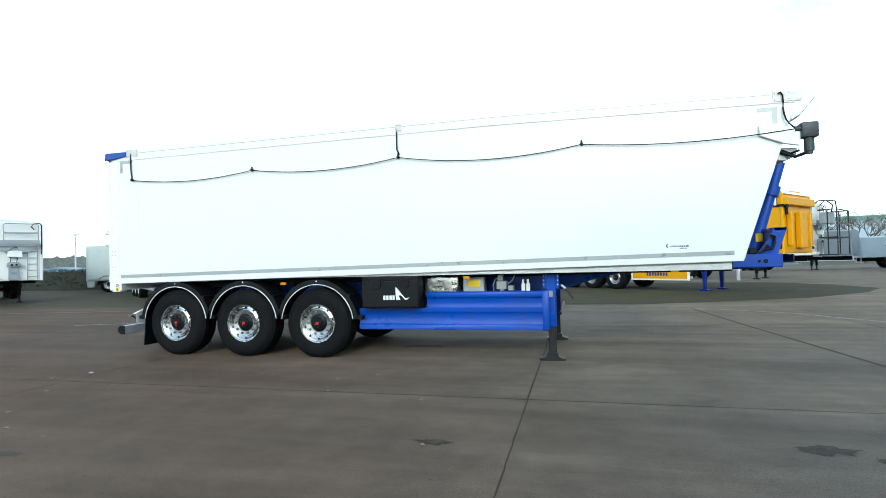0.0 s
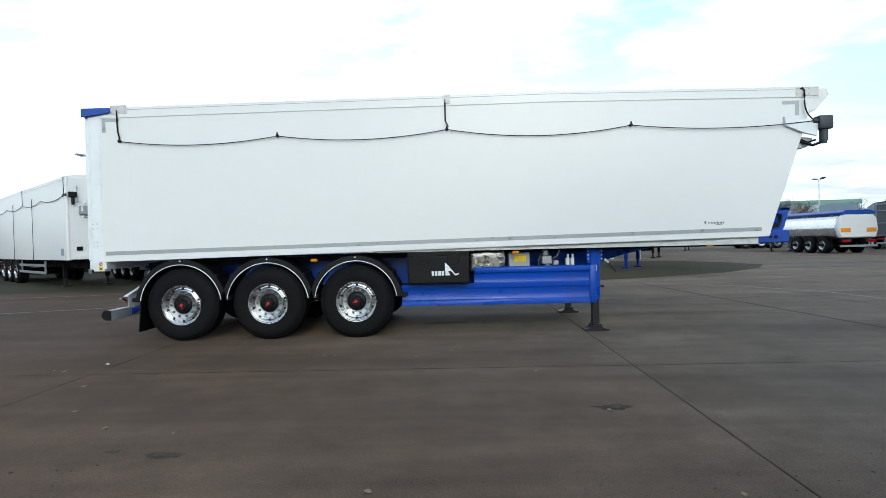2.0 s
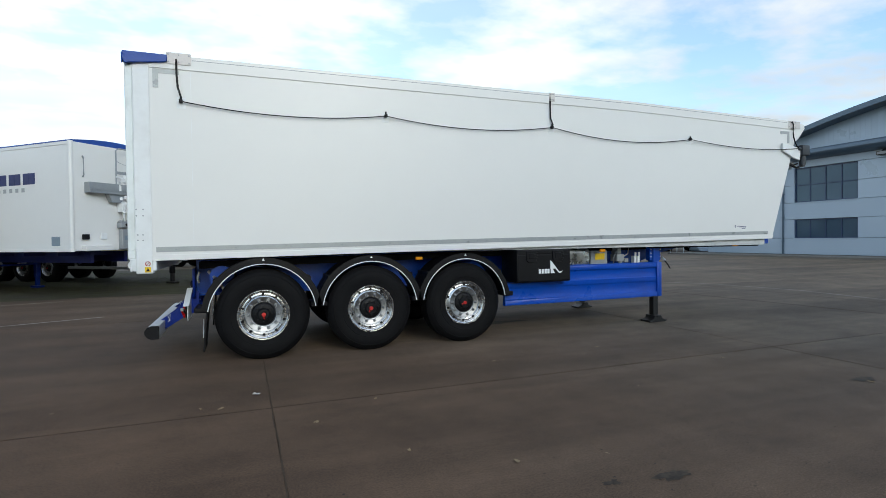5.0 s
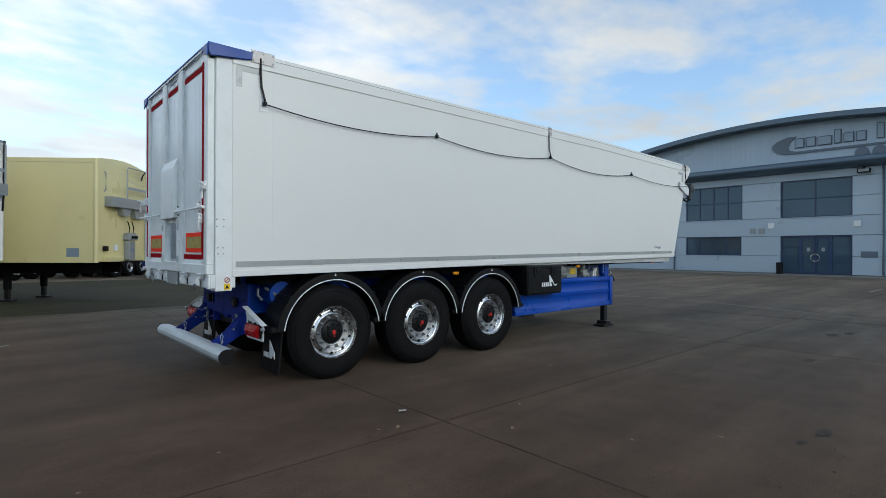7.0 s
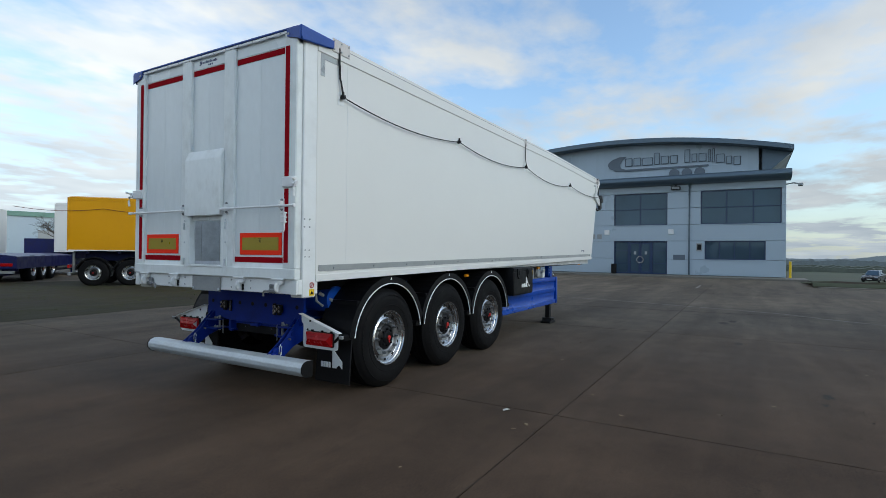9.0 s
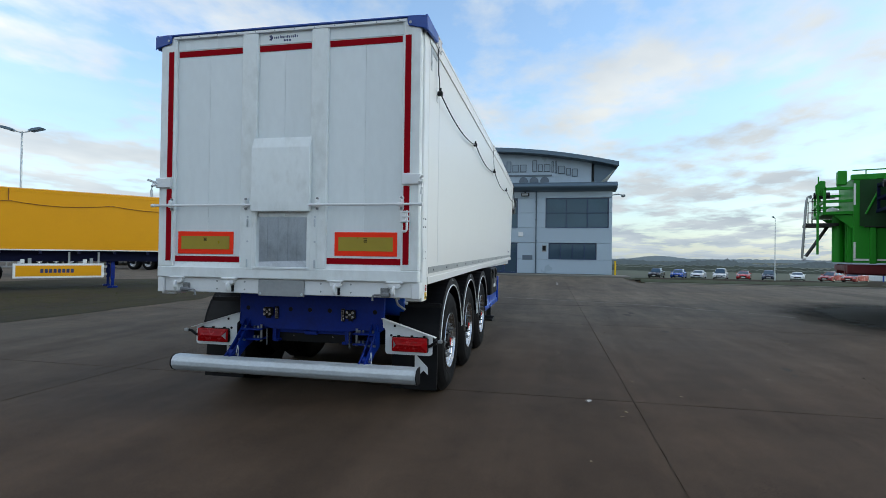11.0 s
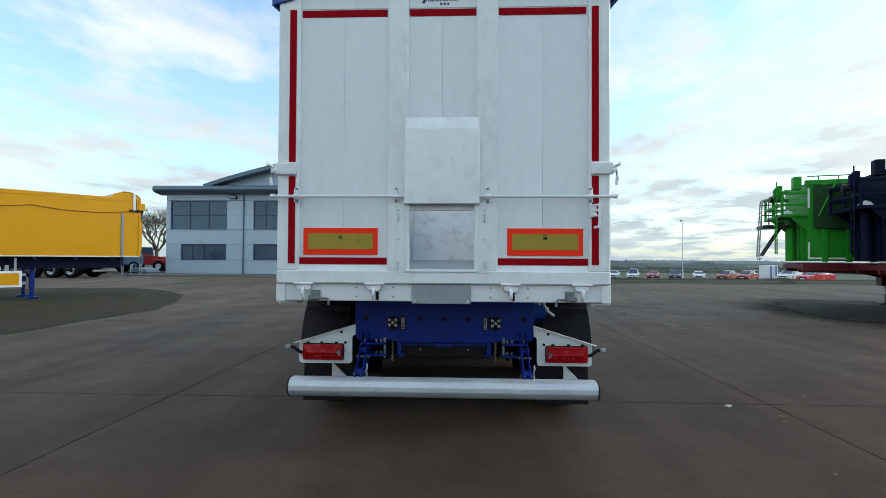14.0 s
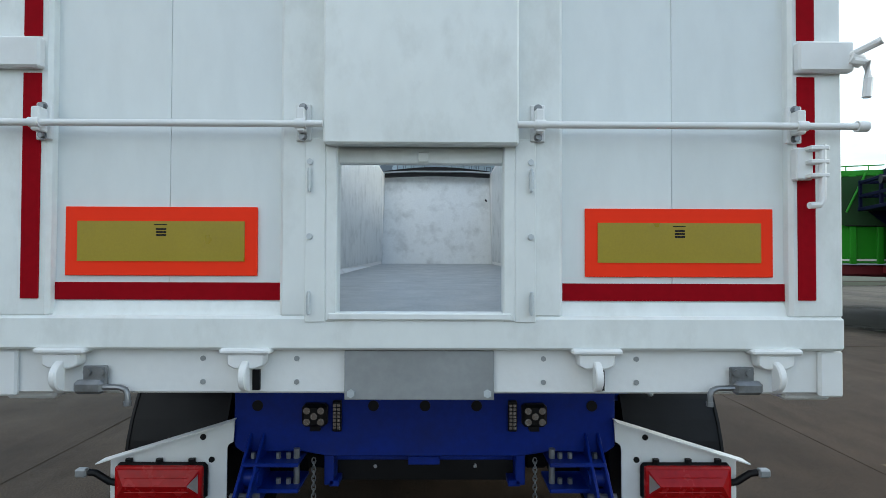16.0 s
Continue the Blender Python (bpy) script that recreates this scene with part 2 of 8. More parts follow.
ROOFG = mat("grey_blue_roof_metal", (0.10, 0.148, 0.195), 0.35, metal=0.3, vary=0.1, scale=0.7, rvary=0.06)
FRAME_BLUE = mat("dark_blue_window_frame", (0.018, 0.04, 0.10), 0.35, vary=0.1, scale=4)
GLASS = mat("dark_reflective_glass", (0.050, 0.082, 0.115), 0.05, metal=0.0, vary=0.3, scale=0.5, rvary=0.015, spec=0.7)
GLASS.node_tree.nodes["Principled BSDF"].inputs["Specular Tint"].default_value = (0.62, 0.84, 1.0, 1)
SIGNFACE = mat("sign_face_grey", (0.29, 0.37, 0.44), 0.4, vary=0.06, scale=2)
SIGN = mat("sign_grey", (0.11, 0.145, 0.185), 0.4, vary=0.1, scale=2)
def concrete():
    """Old brushed concrete: brown-grey, blotched, streaked by tyres, speckled with grit."""
    m = bpy.data.materials.new("worn_concrete_slab")
    m.use_nodes = True
    n, l = m.node_tree.nodes, m.node_tree.links
    b = n["Principled BSDF"]
    geo = n.new("ShaderNodeNewGeometry")

    def nz(scale, detail, rough=0.6, stretch=(1, 1, 1), turn=0.0, dist=0.0):
        mp = n.new("ShaderNodeMapping")
        mp.inputs["Scale"].default_value, mp.inputs["Rotation"].default_value = stretch, (0, 0, turn)
        l.new(geo.outputs["Position"], mp.inputs[0])
        t = n.new("ShaderNodeTexNoise")
        t.inputs["Scale"].default_value, t.inputs["Detail"].default_value = scale, detail
        t.inputs["Roughness"].default_value, t.inputs["Distortion"].default_value = rough, dist
        l.new(mp.outputs[0], t.inputs["Vector"])
        return t.outputs[0]

    def rng(src, a, b_, c, d):
        r = n.new("ShaderNodeMapRange")
        for i, v in enumerate((a, b_, c, d)):
            r.inputs[i + 1].default_value = v
        l.new(src, r.inputs[0])
        return r.outputs[0]

    def mul(a, b_):
        q = n.new("ShaderNodeMath"); q.operation = "MULTIPLY"
        l.new(a, q.inputs[0]); l.new(b_, q.inputs[1])
        return q.outputs[0]

    tone = rng(nz(0.16, 7, 0.62, dist=0.4), 0.32, 0.68, 0.76, 1.26)
    mid = rng(nz(1.1, 8, 0.74), 0.3, 0.7, 0.72, 1.30)
    streak = rng(nz(0.9, 5, 0.6, (0.10, 1.0, 1.0), 0.25, 0.6), 0.36, 0.62, 0.82, 1.12)
    streak2 = rng(nz(1.3, 5, 0.6, (0.09, 1.0, 1.0), 1.25, 0.6), 0.40, 0.62, 0.88, 1.12)
    grit = rng(nz(75, 5, 0.8), 0.32, 0.68, 0.55, 1.45)
    vo = n.new("ShaderNodeTexVoronoi"); vo.inputs["Scale"].default_value = 5.5
    l.new(geo.outputs["Position"], vo.inputs["Vector"])
    spots = rng(vo.outputs["Distance"], 0.03, 0.075, 0.55, 1.0)
    val = mul(mul(mul(tone, mid), mul(streak, streak2)), mul(grit, spots))
    oi = n.new("ShaderNodeObjectInfo")
    val = mul(val, rng(oi.outputs["Random"], 0, 1, 0.94, 1.06))
    hue = n.new("ShaderNodeMix"); hue.data_type = "RGBA"
    hue.inputs[6].default_value, hue.inputs[7].default_value = (0.083, 0.0530, 0.0340, 1), (0.0755, 0.0615, 0.0470, 1)
    # the end of the yard by the parked row is paler and greyer, the open end darker and browner
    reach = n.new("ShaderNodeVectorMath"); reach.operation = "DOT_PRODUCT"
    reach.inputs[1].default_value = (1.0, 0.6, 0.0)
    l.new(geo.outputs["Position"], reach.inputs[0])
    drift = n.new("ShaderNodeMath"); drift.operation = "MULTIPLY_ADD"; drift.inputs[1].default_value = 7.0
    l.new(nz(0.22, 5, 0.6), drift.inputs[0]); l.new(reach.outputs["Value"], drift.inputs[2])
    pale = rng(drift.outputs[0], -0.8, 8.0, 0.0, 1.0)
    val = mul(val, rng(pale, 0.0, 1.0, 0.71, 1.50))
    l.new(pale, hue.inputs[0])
    hs = n.new("ShaderNodeHueSaturation")
    l.new(hue.outputs[2], hs.inputs["Color"]); l.new(val, hs.inputs["Value"])
    l.new(hs.outputs[0], b.inputs["Base Color"])
    l.new(rng(tone, 0.7, 1.3, 0.70, 0.92), b.inputs["Roughness"])
    b.inputs["Specular IOR Level"].default_value = 0.20
    b.inputs["Diffuse Roughness"].default_value = 0.7
    bp = n.new("ShaderNodeBump"); bp.inputs["Strength"].default_value, bp.inputs["Distance"].default_value = 0.22, 0.006
    l.new(mul(grit, mid), bp.inputs["Height"]); l.new(bp.outputs[0], b.inputs["Normal"])
    return m


CONCRETE = concrete()
JOINT = mat("joint_sealant", (0.066, 0.051, 0.039), 0.95, vary=0.3, scale=5, spec=0.05)
MUD = mat("mossy_dirt_verge", (0.036, 0.026, 0.018), 0.9, vary=0.6, scale=0.7, fine=16, dirt=(0.038, 0.048, 0.014), dirt_amt=0.95, dirt_scale=0.28, bump=0.8, bscale=9, spec=0.2, stretch=(0.6, 1.2, 1))
GRASSG = mat("far_field_grass", (0.050, 0.062, 0.034), 0.95, vary=0.3, scale=0.05, fine=2, dirt=(0.068, 0.070, 0.044), dirt_amt=0.8, dirt_scale=0.03, bump=0.3, bscale=4)
KERB = mat("kerb_stone", (0.16, 0.15, 0.13), 0.8, vary=0.2, scale=3, bump=0.2)
LINE = mat("worn_white_line_paint", (0.21, 0.20, 0.185), 0.8, vary=0.3, scale=3, dirt=(0.075, 0.06, 0.048), dirt_amt=1.0, dirt_scale=1.4)
HEDGE = mat("dark_hedge_leaves", (0.020, 0.024, 0.016), 0.8, vary=0.4, scale=8)
TWIG = mat("bare_twigs", (0.085, 0.070, 0.058), 0.9, vary=0.3, scale=10)
SILVER = mat("brushed_tank_steel", (0.70, 0.72, 0.74), 0.22, metal=0.8, vary=0.06, scale=1)
# near-black tone for axles, subframes and other undersides
DARK_UNDER = mat("dark_underbody_steel", (0.006, 0.006, 0.008), 0.8, vary=0.3, scale=4, spec=0.15)
INNER_FLOOR = mat("wet_worn_floor_plate", (0.30, 0.33, 0.35), 0.38, metal=0.2, vary=0.2, scale=4, dirt=(0.2, 0.22, 0.23), dirt_amt=0.6, dirt_scale=6, bump=0.15)
INNER = mat("scuffed_bare_aluminium", (0.62, 0.64, 0.64), 0.42, metal=0.35, vary=0.12, scale=3, dirt=(0.34, 0.35, 0.35), dirt_amt=0.7, dirt_scale=3, bump=0.1)
FOIL = mat("crumpled_foil", (0.33, 0.33, 0.32), 0.30, metal=1.0, vary=0.1, scale=10, bump=0.9, bscale=14)
BARS = mat("dark_blue_print", (0.02, 0.03, 0.12), 0.4, vary=0.1, scale=10)
WARN = mat("yellow_warning_sticker", (0.75, 0.5, 0.01), 0.4, vary=0.08, scale=20)


# ---- mesh helpers ----
def box(bm, x0, x1, y0, y1, z0, z1, bevel=0.0, seg=1, m=None):
    r = bmesh.ops.create_cube(bm, size=1.0)
    vs = r["verts"]
    for v in vs:
        v.co = Vector(((x0 + x1) / 2 + v.co.x * (x1 - x0), (y0 + y1) / 2 + v.co.y * (y1 - y0), (z0 + z1) / 2 + v.co.z * (z1 - z0)))
    if m is not None:
        bmesh.ops.transform(bm, matrix=m, verts=vs)
    if bevel:
        es = list({e for v in vs for e in v.link_edges})
        bmesh.ops.bevel(bm, geom=es, offset=bevel, segments=seg, affect="EDGES", profile=0.5)
    return bm


def prism(bm, pts, axis, a0, a1, bevel=0.0):
    """Extrudes an outline of (u, v) points along an axis: x -> (y, z), y -> (x, z), z -> (x, y)."""
    def at(u, v, a):
        return {"x": (a, u, v), "y": (u, a, v), "z": (u, v, a)}[axis]
    lo = [bm.verts.new(at(u, v, a0)) for u, v in pts]
    hi = [bm.verts.new(at(u, v, a1)) for u, v in pts]
    n = len(pts)
    fs = [bm.faces.new(lo), bm.faces.new(hi[::-1])]
    for i in range(n):
        fs.append(bm.faces.new((lo[i], hi[i], hi[(i + 1) % n], lo[(i + 1) % n])))
    bmesh.ops.recalc_face_normals(bm, faces=fs)
    if bevel:
        bmesh.ops.bevel(bm, geom=list({e for f in fs for e in f.edges}), offset=bevel, segments=1, affect="EDGES")
    return bm


def rod(bm, p0, p1, r, seg=10, r2=None):
    p0, p1 = Vector(p0), Vector(p1)
    d = p1 - p0
    m = Matrix.Translation((p0 + p1) / 2) @ d.to_track_quat("Z", "Y").to_matrix().to_4x4()
    bmesh.ops.create_cone(bm, cap_ends=True, segments=seg, radius1=r, radius2=r if r2 is None else r2, depth=d.length, matrix=m)
    return bm


def pipe(bm, pts, r, seg=8):
    pts = [Vector(p) for p in pts]
    rings = []
    for i, p in enumerate(pts):
        d = (pts[min(i + 1, len(pts) - 1)] - pts[max(i - 1, 0)]).normalized()
        q = d.to_track_quat("Z", "Y")
        rings.append([bm.verts.new(p + q @ Vector((r * math.cos(2 * math.pi * k / seg), r * math.sin(2 * math.pi * k / seg), 0))) for k in range(seg)])
    for a, b in zip(rings, rings[1:]):
        for k in range(seg):
            bm.faces.new((a[k], a[(k + 1) % seg], b[(k + 1) % seg], b[k]))
    bm.faces.new(rings[0][::-1]); bm.faces.new(rings[-1])
    return bm


def lathe(bm, prof, seg=40, axis="y"):
    """Turns a profile of (radius, height along the axis) points."""
    rings = []
    for r, h in prof:
        ring = []
        for k in range(seg):
            a = 2 * math.pi * k / seg
            c, s = r * math.cos(a), r * math.sin(a)
            ring.append(bm.verts.new({"y": (c, h, s), "z": (c, s, h), "x": (h, c, s)}[axis]))
        rings.append(ring)
    for a, b in zip(rings, rings[1:]):
        for k in range(seg):
            bm.faces.new((a[k], a[(k + 1) % seg], b[(k + 1) % seg], b[k]))
    bmesh.ops.recalc_face_normals(bm, faces=bm.faces[:])
    return bm


def sag(p0, p1, drop, n=10):
    p0, p1 = Vector(p0), Vector(p1)
    return [p0.lerp(p1, i / n) - Vector((0, 0, drop * 4 * (i / n) * (1 - i / n))) for i in range(n + 1)]


def mesh_of(name, bm, material, smooth=35):
    me = bpy.data.meshes.new(name)
    bm.normal_update()
    if smooth:
        lim_a = radians(smooth)
        for f in bm.faces:
            f.smooth = True
        for e in bm.edges:
            if len(e.link_faces) != 2 or e.calc_face_angle(9) > lim_a:
                e.smooth = False
    bm.to_mesh(me)
    bm.free()
    me.materials.append(material)
    return me


def part(name, bm, material, parent, label="", at=None, smooth=35):
    me = bm if isinstance(bm, bpy.types.Mesh) else mesh_of(name, bm, material, smooth)
    ob = new(name, me)
    ob.parent = parent
    if at is not None:
        ob.matrix_basis = at
    return tagged(ob, label) if label else ob


def thing(name, label, category, group="", at=None, kind=""):
    ob = new(name)
    ob.empty_display_size = 0.3
    if at is not None:
        ob.matrix_basis = at
    return tagged(ob, label, category, group, kind)


def solid(name, bm, material, label="", category="", group="", kind="", at=None, smooth=35):
    ob = new(name, mesh_of(name, bm, material, smooth))
    if at is not None:
        ob.matrix_basis = at
    return tagged(ob, label, category, group, kind)


def B():
    return bmesh.new()

# ---- ground ----
bm = B()
for x0, x1, y0, y1 in ((-2500, 19.0, -2500, 2500), (19.0, 2500, 1.6, 2500)):
    bm.faces.new([bm.verts.new((x, y, -0.03)) for x, y in ((x0, y0), (x1, y0), (x1, y1), (x0, y1))])
solid("ground", bm, GRASSG, "open rough grass fields reaching the horizon", "field", kind="structure")

SLAB = 6.03
yard = thing("yard_paving", "worn brown-grey concrete yard cast in large square slabs", "paving", kind="structure")
bm = B()
box(bm, -60.6, 23.6, -24.3, 66.1, -0.029, -0.014)
part("joint_bed", bm, JOINT, yard, "dark sealant in the slab joints")
bm = B()
g = SLAB / 2 - 0.003
box(bm, -g, g, -g, g, -0.012, 0.0, bevel=0.004)
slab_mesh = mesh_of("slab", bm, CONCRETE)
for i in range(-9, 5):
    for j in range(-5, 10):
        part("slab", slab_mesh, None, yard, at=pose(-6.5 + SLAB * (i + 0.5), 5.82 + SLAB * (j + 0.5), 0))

# ---- white sided tipping trailer ----
TX, TY = -7.84, 9.01
trailer = thing("tipping_trailer", "white-sided three-axle tipping trailer with a blue chassis", "trailer", at=pose(TX, TY, 0))
OFF = pose(-TX, -TY, 0)


def tp(name, bm, material, label="", parent=None, at=None, smooth=35):
    """A part of the trailer, drawn in yard coordinates."""
    if parent is None:
        return part(name, bm, material, trailer, label, at=OFF if at is None else OFF @ at, smooth=smooth)
    return part(name, bm, material, parent, label, at=at, smooth=smooth)


def mirror_y(y):
    return 2 * TY - y


SIDE = [(-7.64, 1.215), (2.13, 1.36), (2.61, 2.79), (2.81, 3.44), (-1.0, 3.49), (-7.64, 3.47)]
for name, y0, y1 in (("side_panel", 7.735, 7.785), ("side_panel", mirror_y(7.785), mirror_y(7.735))):
    panel = tp(name, prism(B(), SIDE, "y", y0, y1, bevel=0.006), WHITE)
    s = -1 if y0 < TY else 1
    yo = y0 if s < 0 else y1
    # bottom rail, top rail, rear post
    bm = B()
    prism(bm, [(-7.64, 1.21), (2.12, 1.355), (2.15, 1.42), (-7.64, 1.275)], "y", yo, yo + s * 0.012, bevel=0.003)
    tp("bottom_rail", bm, WHITE, parent=panel)
    bm = B()
    prism(bm, [(-7.64, 3.345), (-1.0, 3.375), (2.78, 3.325), (2.83, 3.475), (-1.0, 3.53), (-7.64, 3.50)], "y", yo - s * 0.03, yo + s * 0.010, bevel=0.004)
    tp("top_rail", bm, WHITE, parent=panel)
    bm = B()
    prism(bm, [(-7.20, 3.458), (-1.0, 3.487), (2.5, 3.436), (2.5, 3.443), (-1.0, 3.494), (-7.20, 3.465)], "y", yo + s * 0.009, yo + s * 0.0115)
    tp("rail_seam", bm, DULL, parent=panel)
    bm = B()
    prism(bm, [(-7.60, 1.305), (2.02, 1.435), (2.02, 1.490), (-7.60, 1.363)], "y", yo + s * 0.001, yo + s * 0.005)
    tp("reflective_stripe", bm, GREY_TAPE, "silver reflective tape", parent=panel)
    for x0, x1, zt, dx in ((-7.60, -7.34, 3.34, -7.60), (2.34, 2.57, 3.285, 2.515)):
        bm = B()
        box(bm, x0, x1, min(yo + s * 0.001, yo + s * 0.004), max(yo + s * 0.001, yo + s * 0.004), zt - 0.05, zt)
        box(bm, dx, dx + 0.055, min(yo + s * 0.001, yo + s * 0.004), max(yo + s * 0.001, yo + s * 0.004), zt - 0.21, zt - 0.05)
        tp("corner_mark", bm, GREY_TAPE, "silver reflective corner mark", parent=panel)
    bm = B()
    box(bm, -7.80, -7.635, min(yo, yo - s * 0.15), max(yo, yo - s * 0.15), 1.07, 3.40, bevel=0.008)
    post = tp("rear_post", bm, WHITE_STEEL)
    for px, pz in ((-7.785, 1.78), (-7.72, 1.78), (-7.785, 1.71), (-7.72, 1.71), (-7.775, 1.44), (-7.725, 1.44), (-7.775, 1.50), (-7.725, 1.50)):
        tp("bolt_head", rod(B(), (px, yo, pz), (px, yo + s * 0.006, pz), 0.008, 8), DULL, parent=post)
    bm = B()
    box(bm, -7.80, -7.69, min(yo, yo + s * 0.005), max(yo, yo + s * 0.005), 1.41, 1.53, bevel=0.002)
    tp("hinge_plate", bm, WHITE_STEEL, parent=post)
    bm = B()
    box(bm, -7.715, -7.655, min(yo, yo + s * 0.003), max(yo, yo + s * 0.003), 1.085, 1.145)
    st = tp("warning_sticker", bm, WARN, "yellow warning sticker", parent=post)
    bm = B()
    prism(bm, [(-7.705, 1.097), (-7.665, 1.097), (-7.685, 1.133)], "y", yo + s * 0.0035, yo + s * 0.0045)
    tp("symbol", bm, BLACK, parent=st)
    bm = B()
    lathe(bm, [(0.019, 0), (0.027, 0), (0.027, 0.002), (0.019, 0.002), (0.019, 0)], 20)
    box(bm, -0.003, 0.003, 0.0, 0.0025, -0.02, 0.02, m=pose(0, 0, 0, 0, 45, 0))
    tp("red_ring_sign", bm, RED_TAPE, "small red prohibition ring", parent=post, at=pose(-7.685, yo + s * 0.0035, 1.18))
    # faint vertical seams of the side boards, as shallow cover strips
    bm = B()
    for x in (-7.22,):
        box(bm, x - 0.002, x + 0.002, min(yo, yo + s * 0.002), max(yo, yo + s * 0.002), 1.40, 3.33)
    tp("seam", bm, WHITE_STEEL, parent=panel)

# rivets along the reflective stripe
for i in range(16):
    x = -7.4 + i * 0.62
    z = 1.334 + (x + 7.5) * 0.0135
    tp("rivet", rod(B(), (x, 7.730, z), (x, 7.722, z), 0.009, 8), DULL)

# front wall, floor
tp("front_wall", prism(B(), [(2.05, 1.36), (2.10, 1.36), (2.80, 3.45), (2.75, 3.45)], "y", 7.785, mirror_y(7.785)), INNER)
tp("body_floor", prism(B(), [(-7.80, 1.23), (2.06, 1.372), (2.06, 1.364), (-7.80, 1.222)], "y", 7.79, mirror_y(7.79)), INNER_FLOOR)
for y in (7.785, mirror_y(7.785)):
    s = 1 if y < TY else -1
    for i in range(37):
        x = -7.60 + i * 0.263
        tp("lining_board", box(B(), x, x + 0.257, min(y, y + s * 0.006), max(y, y + s * 0.006), 1.30 + 0.0138 * (x + 7.6), 3.40, bevel=0.002), INNER)
    tp("floor_fillet", prism(B(), [(y, 1.25), (y + s * 0.10, 1.25), (y, 1.36)], "x", -7.6, 2.0), INNER)
for i in range(2):
    y = 7.80 + i * 1.213
    tp("front_board", prism(B(), [(2.045, 1.375), (2.055, 1.375), (2.73, 3.42), (2.72, 3.42)], "y", y, y + 1.207), INNER)
for x in (-5.0, -2.5, 0.0, 2.3):
    tp("roof_bow", pipe(B(), [(x, 7.80, 3.43), (x, 8.4, 3.46), (x, 9.6, 3.46), (x, mirror_y(7.80), 3.43)], 0.018, 8), DULL)

bm = B()
for k in range(12):
    y0, y1 = 7.80 + 2.42 * k / 12, 7.80 + 2.42 * (k + 1) / 12
    a0_, a1_ = 0.10 * math.sin(math.pi * k / 12), 0.10 * math.sin(math.pi * (k + 1) / 12)
    prism(bm, [(y0, 3.36 + a0_ * 0.4), (y1, 3.36 + a1_ * 0.4), (y1, 3.50 + a1_), (y0, 3.50 + a0_)], "x", 2.50, 2.62)
tp("front_hoop", bm, BLACK, "dark cover hoop at the front")
# front cowl, roller motor
bm = B()
prism(bm, [(2.72, 3.10), (2.83, 3.17), (3.00, 3.37), (2.97, 3.45), (2.72, 3.45)], "y", 7.74, 7.80, bevel=0.01)
prism(bm, [(2.72, 3.10), (2.83, 3.17), (3.00, 3.37), (2.97, 3.45), (2.72, 3.45)], "y", mirror_y(7.80), mirror_y(7.74), bevel=0.01)
prism(bm, [(2.84, 3.16), (3.01, 3.37), (2.98, 3.44), (2.96, 3.37), (2.82, 3.19)], "y", 7.80, mirror_y(7.80))
tp("front_cowl", bm, WHITE)
br = tp("motor_bracket", prism(B(), [(2.35, 2.93), (2.34, 3.06), (2.74, 3.0), (2.82, 2.95), (2.79, 2.77), (2.62, 2.81)], "y", 7.690, 7.73, bevel=0.006), WHITE_STEEL)
bm = B()
box(bm, 2.80, 2.99, 7.64, 7.80, 2.86, 3.05, bevel=0.02, seg=2)
rod(bm, (2.90, 7.72, 2.90), (2.90, 7.72, 2.70), 0.055, 16)
rod(bm, (2.90, 7.72, 2.72), (2.90, 7.72, 2.665), 0.04, 16)
rod(bm, (2.74, 7.70, 2.98), (2.82, 7.70, 2.98), 0.035, 12)
MOTOR = mat("dark_grey_motor_casing", (0.030, 0.036, 0.042), 0.5, vary=0.12, scale=6, bump=0.04)
tp("roller_motor", bm, MOTOR, "dark grey electric cover motor")
bm = B()
pipe(bm, [(2.86, 7.72, 2.68), (2.75, 7.73, 2.64), (2.60, 7.80, 2.72), (2.50, 7.9, 2.85)], 0.02, 8)
pipe(bm, [(2.80, 7.74, 2.72), (2.70, 7.76, 2.69), (2.58, 7.84, 2.78)], 0.014, 8)
tp("motor_cable", bm, BLACK)
tp("cover_tray", prism(B(), [(2.52, 2.62), (2.60, 2.78), (2.80, 2.76), (2.78, 2.66), (2.66, 2.61)], "y", 7.80, mirror_y(7.80), bevel=0.006), DULL, "dull grey cover tray at the front")
bm = B()
pipe(bm, [(2.575, 7.70, 3.44), (2.60, 7.70, 3.46), (2.625, 7.70, 3.42), (2.63, 7.70, 3.34), (2.625, 7.70, 3.26), (2.632, 7.695, 3.18), (2.65, 7.69, 3.11), (2.68, 7.69, 3.06), (2.715, 7.69, 3.02), (2.75, 7.685, 2.99)], 0.010, 8)
tp("cover_strap", bm, BLACK)

